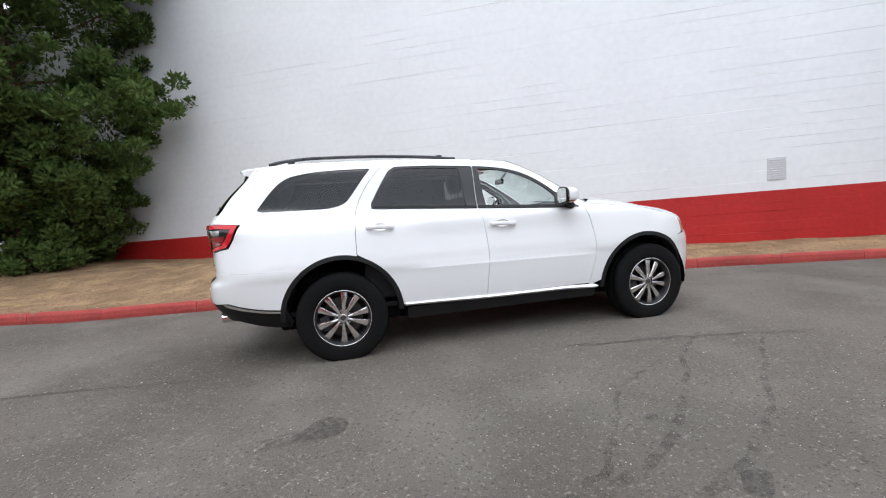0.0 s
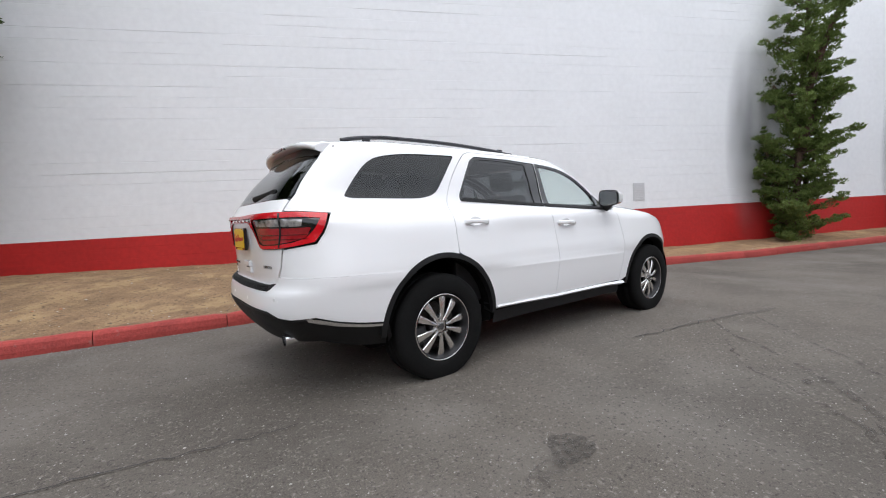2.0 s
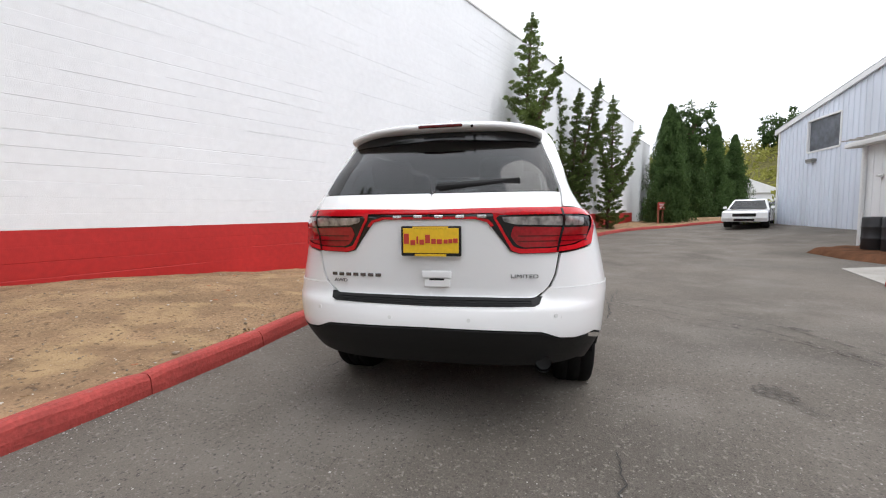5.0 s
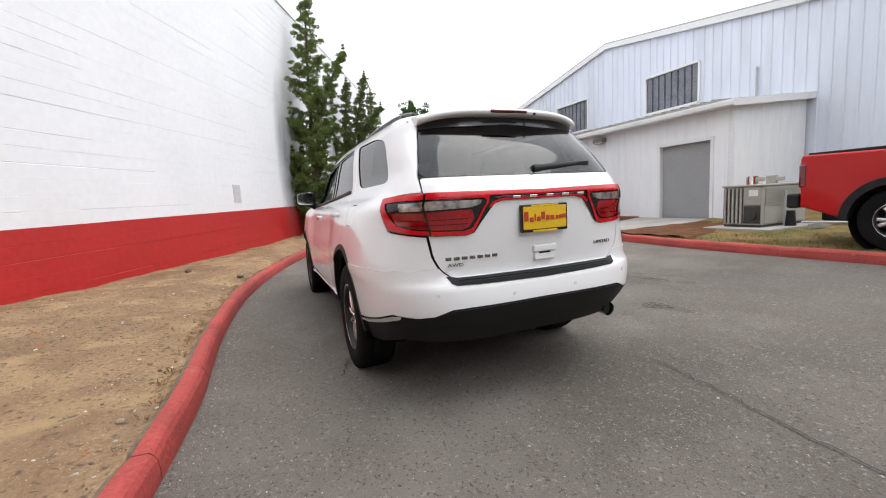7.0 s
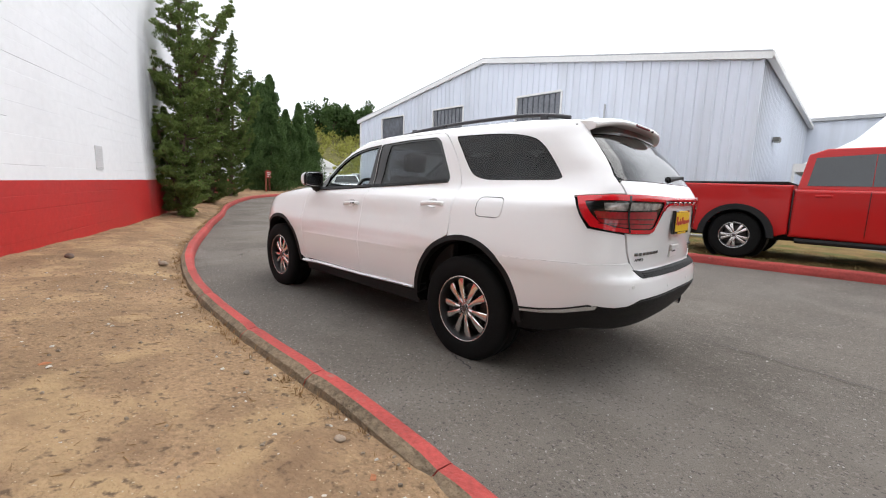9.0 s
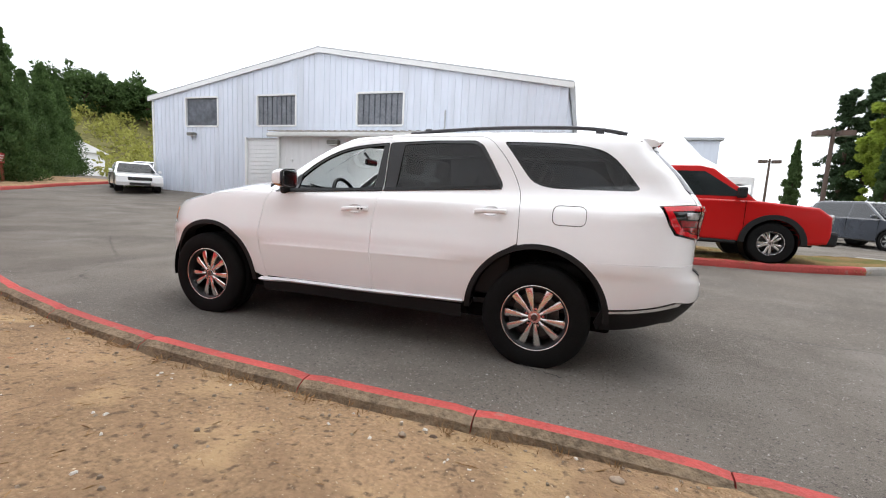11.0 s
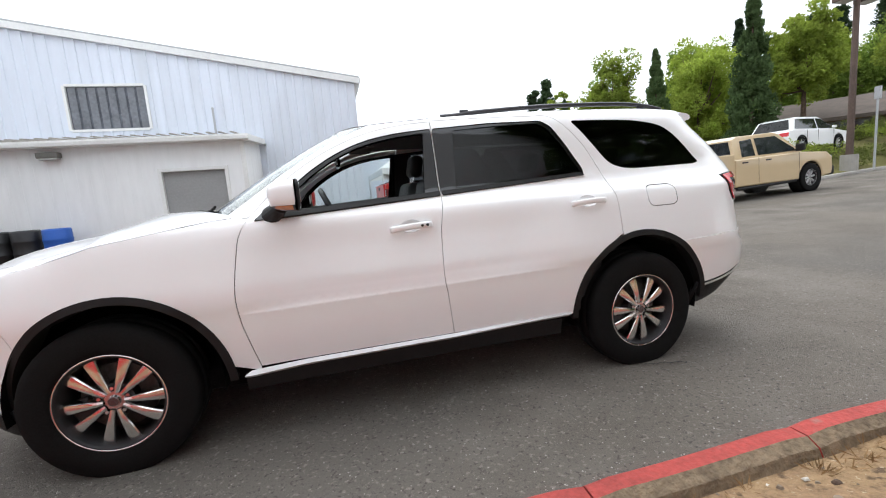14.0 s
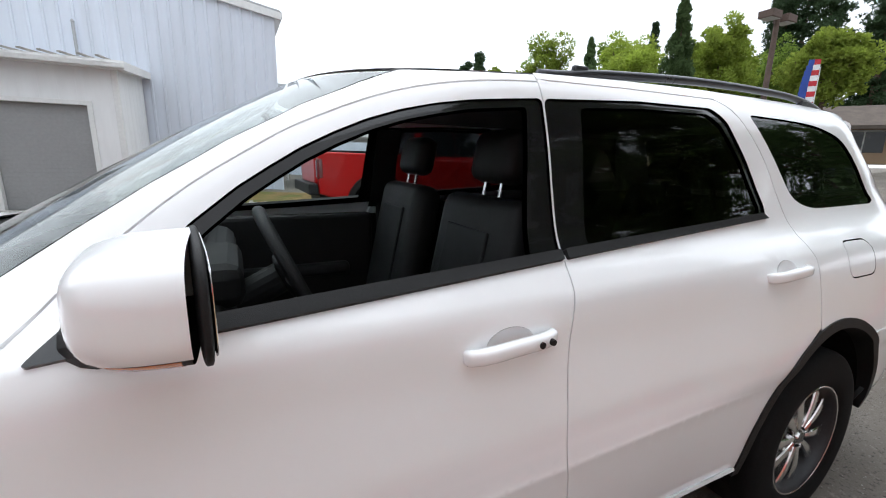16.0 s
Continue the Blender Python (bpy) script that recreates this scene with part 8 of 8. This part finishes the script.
# ---- background trees ----
for x, y, z, top, r, s_, m_ in ((-22.6, -27.0, 0.7, 11.4, 2.4, 31, LEAF_LIGHT), (-20.2, -31.0, 0.5, 9.5, 1.3, 32, LEAF_LIGHT), (-25.0, -31.5, 0.6, 10.2, 2.4, 33, LEAF_MID), (-25.9, -21.6, 1.4, 10.9, 2.7, 34, LEAF_LIGHT),
                                (-28.0, -24.6, 1.2, 11.0, 2.7, 35, LEAF_MID), (-37.0, -24.0, 2.6, 11.0, 2.6, 37, LEAF_MID), (-41.0, -19.0, 2.8, 11.0, 2.8, 39, LEAF_MID),
                                (-27.5, -38.0, 1.0, 9.0, 3.0, 40, LEAF_MID), (-36.0, -36.0, 1.0, 9.6, 3.4, 41, LEAF_MID), (-42.0, -33.0, 2.0, 11.0, 3.6, 42, LEAF_LIGHT), (-36.0, -27.5, 1.5, 10.0, 3.0, 43, LEAF_MID), (-46.0, -25.0, 3.0, 12.5, 3.8, 44, LEAF_LIGHT), (-40.0, -21.5, 3.0, 10.5, 2.8, 45, LEAF_MID)):
    broad_tree(x, y, z, top - z, r, s_, m_)
broad_tree(-29.5, -17.2, 2.6, 8.2, 2.3, 36, LEAF_LIGHT, low=0.32)
broad_tree(-28.6, -10.6, 2.6, 5.9, 2.0, 38, LEAF_LIGHT, low=0.42)
for x, y, z, top, r, s_ in ((-23.1, -15.6, 2.2, 10.8, 1.1, 51), (-21.0, -20.4, 0.9, 9.4, 0.95, 52), (-20.0, -42.4, 0.5, 7.9, 0.75, 53), (-19.3, -28.6, 0.6, 8.2, 0.62, 54)):
    poplar(x, y, z, top - z, r, s_)
for x, y, z, top, r, s_, tp_ in ((-19.6, -34.2, 0.5, 10.0, 2.5, 61, 0.45), (-21.6, -35.6, 0.5, 11.5, 2.5, 60, 0.5), (-52, -32, 3, 17, 3.4, 62, 0.8), (-58, -26, 3, 26, 4.4, 63, 0.8), (-55, -17, 3, 28, 4.6, 64, 0.8), (-62, -20, 3, 32, 5.0, 65, 0.8), (-60, -10, 3, 29, 4.8, 66, 0.8),
                                 (-50, -12, 3, 23, 4.0, 67, 0.8), (-66, -33, 3, 26, 4.5, 68, 0.8), (-53.8, -42.0, 2, 20.5, 2.8, 69, 0.8), (-50.5, -28.4, 3, 16.2, 3.2, 70, 0.8), (-46, -21.8, 3, 17.0, 3.4, 71, 0.7), (-44, -17.6, 3, 18.5, 3.4, 72, 0.7), (-47, -15.0, 3, 20.0, 3.4, 73, 0.7)):
    fir(x, y, z, top - z, r, s_, tp_)

# tall trees far behind the car, seen in its glass
for x, y, h, r, s_ in ((-31, 8.5, 13, 4.6, 71), (-35, 15, 16, 5.0, 72), (-29, 21, 14, 4.6, 73), (-44, 9.5, 17, 5.0, 74)):
    broad_tree(x, y, ground_z(x, y), h, r, s_, LEAF_HEDGE, label="tall dark green tree beyond the far end of the wall", group="far end trees", n_=120, per=90, size=(0.34, 0.22))

# ---- hillside behind the warehouse ----
hv, hf = [], []
for i in range(31):
    for j in range(16):
        x, y = 34 + 90 * i / 30, -22 - 75 * j / 15 + 0.5 * (i - 15) * 0.6
        d = smoothstep(40, 95, x) + 0.25 * smoothstep(-30, -80, y)
        hv.append((x, y, 0.8 + 15 * d * (0.8 + 0.3 * noise.noise(Vector((x * 0.05, y * 0.05, 0))))))
for i in range(30):
    for j in range(15):
        a = i * 16 + j
        hf.append((a, a + 1, a + 17, a + 16))
obj("hillside", hv, hf, BANK_SOIL, smooth=True, kind="structure", label="distant scrub-covered hillside", category="hill")
hs = tagged(new("hillside_scrub"), "yellow-green scrub on the far hillside", "scrub", kind="stuff")
rh = np.random.default_rng(77)
C, R = [], []
for k in range(900):
    i = rh.integers(0, len(hv))
    x, y, z = hv[i]
    C.append((x + rh.uniform(-2, 2), y + rh.uniform(-3, 3), z + rh.uniform(0.2, 1.8)))
    R.append(rh.uniform(0.9, 1.8))
leaf_mesh("scrub", C, R, 60, (0.55, 0.35), LEAF_HILL, hs, rh, up=0.3)
for k in range(16):
    x, y = 60 + 40 * rh.uniform(), -25 - 55 * rh.uniform()
    broad_tree(x, y, 4 + 8 * smoothstep(45, 90, x), rh.uniform(8, 12), rh.uniform(3, 4.5), 200 + k, LEAF_HEDGE, label="dark green tree on the far hillside", group="hillside trees", n_=90, per=60, size=(0.5, 0.32), low=0.1)
ws_ = thing("white_shed", pose(45.0, -20.6, 1.0, 0, 0, 15), "small white gabled shed beyond the yard", "shed")
part("wall", boxbm(-3, 3, -4, 4, -0.5, 2.6), WALL_WHITE, ws_)
bm = bmesh.new()
v8 = [bm.verts.new(c) for c in ((-3.3, -4.3, 2.55), (3.3, -4.3, 2.55), (3.3, 4.3, 2.55), (-3.3, 4.3, 2.55), (-3.3, 0, 3.9), (3.3, 0, 3.9))]
for f in ((0, 1, 5, 4), (2, 3, 4, 5), (0, 4, 3), (1, 2, 5), (0, 3, 2, 1)):
    bm.faces.new([v8[i] for i in f])
part("roof", bm, TRIM_WHITE, ws_)
bush = thing("shrub", pose(21.6, -12.7, ground_z(21.6, -12.7)), "low green shrub at the warehouse corner", "shrub")
C = [(rh.normal() * 0.5, rh.normal() * 0.4, abs(rh.normal()) * 0.35 + 0.15) for _ in range(16)]
leaf_mesh("foliage", C, [0.35] * 16, 70, (0.12, 0.06), LEAF_MID, bush, rh, up=0.4)
# red notice on wooden posts at the end of the wall
SIGN_RED = mat("red_sign", (0.40, 0.04, 0.03), 0.6, var=0.05)
SIGN_POST = mat("weathered_red_post", (0.30, 0.10, 0.06), 0.85, var=0.2)
sg = thing("notice_sign", pose(25.4, -8.9, ground_z(25.4, -8.9) + 0.1, 0, 0, 40), "small red notice board on two wooden posts", "sign")
for y in (-0.24, 0.24):
    part("post", boxbm(-0.05, 0.05, y - 0.05, y + 0.05, -0.2, 1.45, bevel=0.01), SIGN_POST, sg)
bd = part("board", boxbm(-0.09, -0.05, -0.36, 0.36, 1.0, 1.50, bevel=0.01), SIGN_RED, sg)
for k, w_ in enumerate((0.24, 0.20, 0.26)):
    part("lettering", boxbm(-0.096, -0.09, -w_, w_, 1.10 + 0.12 * k, 1.15 + 0.12 * k), TRIM_WHITE, bd)

# ---- stains, cracks and tyre marks on the asphalt ----


def patch(name, centres, z, material, label, seed):
    """A flat stain with a wandering outline."""
    bm = bmesh.new()
    for cx, cy, rx, ry, ang in centres:
        vs = []
        for k in range(40):
            a = 2 * math.pi * k / 40
            w = 1 + 0.22 * noise.noise(Vector((math.cos(a) * 1.3, math.sin(a) * 1.3, seed + cx))) + 0.10 * noise.noise(Vector((math.cos(a) * 4, math.sin(a) * 4, seed)))
            p = Matrix.Rotation(ang, 2) @ Vector((rx * w * math.cos(a), ry * w * math.sin(a)))
            vs.append(bm.verts.new((cx + p.x, cy + p.y, z + ground_z(cx + p.x, cy + p.y))))
        bm.faces.new(vs)
    return tagged(part(name, bm, material, None, label), category="stain", kind="structure")


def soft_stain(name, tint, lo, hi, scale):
    """A thin dark film on asphalt that breaks up into the stones."""
    m = mat(name, tint, 0.85, var=0.2, fine=120, coarse=4, spec=0.2)
    n, l = m.node_tree.nodes, m.node_tree.links
    t, r, tc = n.new("ShaderNodeTexNoise"), n.new("ShaderNodeMapRange"), n.new("ShaderNodeTexCoord")
    t.inputs["Scale"].default_value, t.inputs["Detail"].default_value = scale, 6
    r.inputs["From Min"].default_value, r.inputs["From Max"].default_value = lo, hi
    l.new(tc.outputs["Object"], t.inputs["Vector"])
    l.new(t.outputs["Fac"], r.inputs["Value"])
    l.new(r.outputs[0], n["Principled BSDF"].inputs["Alpha"])
    return m


FILM = soft_stain("oil_film", (0.09, 0.082, 0.074), 0.30, 0.85, 22)
TYRE_FILM = soft_stain("tyre_mark_film", (0.100, 0.092, 0.083), 0.40, 1.05, 14)
patch("oil_stain", [(-1.65, -2.10, 0.14, 0.11, 0.5)], 0.011, FILM, "dark oil stain on the asphalt", 1)
patch("oil_stain", [(-1.90, -2.16, 0.15, 0.06, 0.15)], 0.012, TYRE_FILM, "faint tail of an oil stain on the asphalt", 2)
patch("oil_stain", [(0.11, -2.62, 0.045, 0.03, 0.1)], 0.011, FILM, "small dark spot on the asphalt", 3)
patch("oil_stain", [(0.13, -3.22, 0.10, 0.06, 0.6)], 0.011, FILM, "dark spot on the asphalt", 4)


def strip(name, pts, w0, w1, material, label, z=0.010, wob=0.0, seed=0):
    P = spline([(a, b, 0) for a, b in pts], 40)
    V, F = [], []
    for i, p in enumerate(P):
        d = (P[min(i + 1, 39)] - P[max(i - 1, 0)]).normalized()
        n_ = Vector((-d.y, d.x, 0))
        w = (w0 + (w1 - w0) * i / 39) * (1 + 0.5 * noise.noise(Vector((i * 0.6, seed, 0))))
        c = p + n_ * wob * noise.noise(Vector((i * 0.45, seed + 5, 0)))
        V += [c + n_ * w / 2 + Vector((0, 0, z + ground_z(c.x, c.y))), c - n_ * w / 2 + Vector((0, 0, z + ground_z(c.x, c.y)))]
        if i:
            F.append((2 * i - 2, 2 * i - 1, 2 * i + 1, 2 * i))
    return obj(name, V, F, material, None, label=label, category="stain", kind="structure")


strip("tyre_mark", [(1.5, -1.55), (1.10, -1.82), (0.46, -2.48), (0.07, -2.82), (-0.42, -3.06), (-1.2, -3.3)], 0.025, 0.07, TYRE_FILM, "faint curved tyre mark", 0.010, 0.03, 1)
strip("tyre_mark", [(1.9, -1.8), (1.59, -2.04), (0.70, -2.81), (0.24, -3.08), (-0.10, -3.2), (-0.9, -3.5)], 0.025, 0.065, TYRE_FILM, "faint curved tyre mark", 0.0102, 0.03, 2)
strip("tyre_mark", [(0.75, -1.95), (0.45, -2.11), (0.16, -2.28), (-0.31, -2.86), (-0.55, -3.02), (-1.3, -3.25)], 0.018, 0.05, TYRE_FILM, "faint curved tyre mark", 0.0104, 0.03, 3)
strip("road_crack", [(0.30, -1.38), (0.6, -1.46), (1.07, -1.53), (1.59, -1.66), (2.4, -1.9)], 0.012, 0.008, CRACK, "thin crack in the asphalt", 0.010, 0.05, 4)
strip("road_crack", [(-4.6, -0.70), (-3.82, -0.74), (-3.35, -0.82), (-2.96, -0.90), (-2.6, -0.95)], 0.010, 0.006, CRACK, "thin crack in the asphalt", 0.010, 0.05, 5)
strip("road_crack", [(3.7, 0.62), (4.0, 0.50), (4.4, 0.12), (4.75, -0.25)], 0.05, 0.03, TYRE_FILM, "dark streak on the asphalt", 0.010, 0.05, 6)
strip("road_crack", [(5.0, -0.6), (6.2, -1.3), (7.6, -2.2)], 0.05, 0.03, TYRE_FILM, "dark streak on the asphalt", 0.010, 0.05, 7)
strip("road_crack", [(-1.75, 1.05), (-1.5, 0.97), (-1.35, 0.85)], 0.012, 0.006, CRACK, "thin crack beside the rear wheel", 0.010, 0.03, 8)

# contact shade of the junipers, painted on the wall as a soft-edged dark film
WALL_SHADE = mat("wall_shade", (0.20, 0.20, 0.21), 0.8, var=0.2, fine=20, coarse=2)
sn, sl = WALL_SHADE.node_tree.nodes, WALL_SHADE.node_tree.links
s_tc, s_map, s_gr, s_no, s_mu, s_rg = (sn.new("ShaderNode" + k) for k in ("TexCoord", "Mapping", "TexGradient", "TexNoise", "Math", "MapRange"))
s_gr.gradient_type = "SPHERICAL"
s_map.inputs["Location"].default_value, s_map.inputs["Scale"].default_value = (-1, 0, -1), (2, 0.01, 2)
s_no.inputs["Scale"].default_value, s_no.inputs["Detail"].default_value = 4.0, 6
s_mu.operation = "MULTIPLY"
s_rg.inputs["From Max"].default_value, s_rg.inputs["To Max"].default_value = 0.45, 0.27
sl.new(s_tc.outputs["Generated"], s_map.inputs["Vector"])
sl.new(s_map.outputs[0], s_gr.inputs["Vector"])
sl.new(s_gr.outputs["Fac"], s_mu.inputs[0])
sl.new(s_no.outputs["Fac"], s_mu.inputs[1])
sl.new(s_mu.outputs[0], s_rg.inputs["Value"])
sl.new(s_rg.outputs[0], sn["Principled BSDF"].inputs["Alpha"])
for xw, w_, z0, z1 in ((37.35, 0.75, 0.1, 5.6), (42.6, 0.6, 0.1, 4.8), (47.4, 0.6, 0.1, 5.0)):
    sm_ = part("wall_shade", boxbm(xw - w_, xw + w_, -0.004, -0.002, z0, z1), WALL_SHADE, None, "soft shade painted on the white wall behind a juniper")
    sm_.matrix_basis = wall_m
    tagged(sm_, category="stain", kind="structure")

# ---- litter: pale chips, pebbles, needles ----
GRIT = mat("pale_grit", (0.40, 0.38, 0.35), 0.85, var=0.2, rand=0.4)
CHIP = mat("pale_chip", (0.62, 0.58, 0.52), 0.8, var=0.15, rand=0.25)
PEBBLE = mat("grey_pebble", (0.27, 0.21, 0.155), 0.85, var=0.2, rand=0.3, bump=0.004)
NEEDLE = mat("dry_needles", (0.30, 0.18, 0.08), 0.9, var=0.25, rand=0.35)
LEAF_DRY = mat("dry_leaf", (0.42, 0.16, 0.07), 0.8, var=0.2)


VV = np.array(vv)


def dirt_z(x, y):
    return float(VV[np.argmin((VV[:, 0] - x) ** 2 + (VV[:, 1] - y) ** 2), 2])


def stone(name, x, y, z, s, material, label, seed, cat="stone"):
    bm = bmesh.new()
    bmesh.ops.create_icosphere(bm, subdivisions=2, radius=1.0)
    for v in bm.verts:
        n_ = 1 + 0.28 * noise.noise(v.co * 1.4 + Vector((seed, 0, 0)))
        v.co = Vector((v.co.x * s[0] * n_, v.co.y * s[1] * n_, v.co.z * s[2] * n_))
    o = part(name, bm, material, None, label, smooth=True)
    o.location = (x, y, z + s[2] * 0.5)
    return tagged(o, category=cat)


stone("stone", 2.83, 1.90, dirt_z(2.83, 1.95), (0.085, 0.055, 0.032), PEBBLE, "grey stone on the dirt beside the kerb", 1)
stone("stone", -1.10, 2.30, dirt_z(-1.10, 2.30), (0.018, 0.017, 0.015), PEBBLE, "small round brown stone on the dirt", 2)
stone("stone", -2.0, 2.24, dirt_z(-2.0, 2.24), (0.032, 0.024, 0.012), PEBBLE, "flat grey stone half sunk in the dirt", 3)
stone("bark_piece", 3.67, 2.75, dirt_z(3.67, 2.75), (0.16, 0.05, 0.03), BARK, "dark piece of bark on the dirt", 4, "bark")
stone("bark_piece", -1.22, 2.22, dirt_z(-1.22, 2.22), (0.02, 0.014, 0.010), BARK, "dark piece of bark on the dirt", 5, "bark")
rl_ = np.random.default_rng(9)
litter = tagged(new("dirt_litter"), "scattered pale chips, pebbles and dry needles on the verge", "litter", kind="stuff")
chips, pebs, needles = [], [], []


def bits(name, n_, size, material, flat, spread):
    V, F = [], []
    for k in range(n_):
        if rl_.uniform() < 0.55:
            x, y = rl_.uniform(-4.5, 2.5), None
        else:
            x, y = rl_.uniform(-8, 9), None
        yk = float(np.interp(x, [p.x for p in KP], [p.y for p in KP])) + 0.17
        yw = wall_y(x)
        y = yk + (yw - yk) * rl_.uniform(0, 1) ** 1.6
        z = dirt_z(x, y)
        s = size * rl_.uniform(0.4, 1.5)
        a = rl_.uniform(0, 2 * math.pi)
        ca, sa = math.cos(a), math.sin(a)
        L, W, H = s * spread[0], s * spread[1], s * flat
        b = len(V)
        tilt = rl_.uniform(-0.3, 0.3)
        for dx, dy, dz in ((-1, -0.7, 0), (1, -0.9, 0), (0.8, 1, 0), (-0.7, 0.8, 0), (-0.6, -0.4, 1), (0.6, -0.5, 1), (0.5, 0.6, 1), (-0.4, 0.5, 1)):
            px, py = dx * L, dy * W
            V.append((x + px * ca - py * sa, y + px * sa + py * ca, z - 0.004 + dz * H + (0.02 * s + tilt * px * 0.3 if dz else 0)))
        F += [(b + 4, b + 5, b + 6, b + 7)] + [(b + i, b + (i + 1) % 4, b + 4 + (i + 1) % 4, b + 4 + i) for i in range(4)]
    return obj(name, V, F, material, litter)


bits("pale_chips", 420, 0.010, CHIP, 0.5, (1.0, 0.6))
bits("pebbles", 1100, 0.008, PEBBLE, 0.8, (1.0, 0.8))
bits("needles", 3600, 0.022, NEEDLE, 0.10, (1.0, 0.06))
bits("dry_leaves", 40, 0.022, LEAF_DRY, 0.25, (1.0, 0.6))
# grit on the asphalt
grit = tagged(new("road_grit"), "pale grit scattered on the asphalt", "grit", kind="stuff")
V, F = [], []
for k in range(5200):
    r_ = rl_.uniform()
    if r_ < 0.6:
        x, y = rl_.uniform(-5.5, 2.5), rl_.uniform(-4.6, 1.9)
    elif r_ < 0.8:
        x = rl_.uniform(-4, 5)
        y = float(np.interp(x, [p.x for p in KP], [p.y for p in KP])) - abs(rl_.normal()) * 0.12 - 0.01
    else:
        x, y = rl_.uniform(-10, 8), rl_.uniform(-6.5, 1.5)
    s = 0.0030 * rl_.uniform(0.5, 1.7) * (1.7 if rl_.uniform() < 0.03 else 1)
    z = ground_z(x, y) + 0.003
    a = rl_.uniform(0, 6.28)
    b = len(V)
    for i in range(4):
        t = a + i * math.pi / 2
        V.append((x + s * math.cos(t) * 1.2, y + s * math.sin(t), z))
    V.append((x, y, z + s * 0.9))
    F += [(b, b + 1, b + 4), (b + 1, b + 2, b + 4), (b + 2, b + 3, b + 4), (b + 3, b, b + 4)]
obj("grit", V, F, GRIT, grit)
# little tufts of weeds along the back of the kerb
weeds = tagged(new("kerb_weeds"), "dry weeds and needles banked against the kerb", "weeds", kind="stuff")
wc = []
for k in range(260):
    i = int(rl_.uniform(0, 1) * (len(KP) * 0.5)) + int(len(KP) * 0.18)
    q = KP[i] + KN[i] * rl_.uniform(0.16, 0.26)
    wc.append((q.x, q.y, ground_z(q.x, q.y) + 0.10))
leaf_mesh("weeds", wc, [0.06] * len(wc), 12, (0.055, 0.006), NEEDLE, weeds, rl_, up=0.5, flat=0.35)
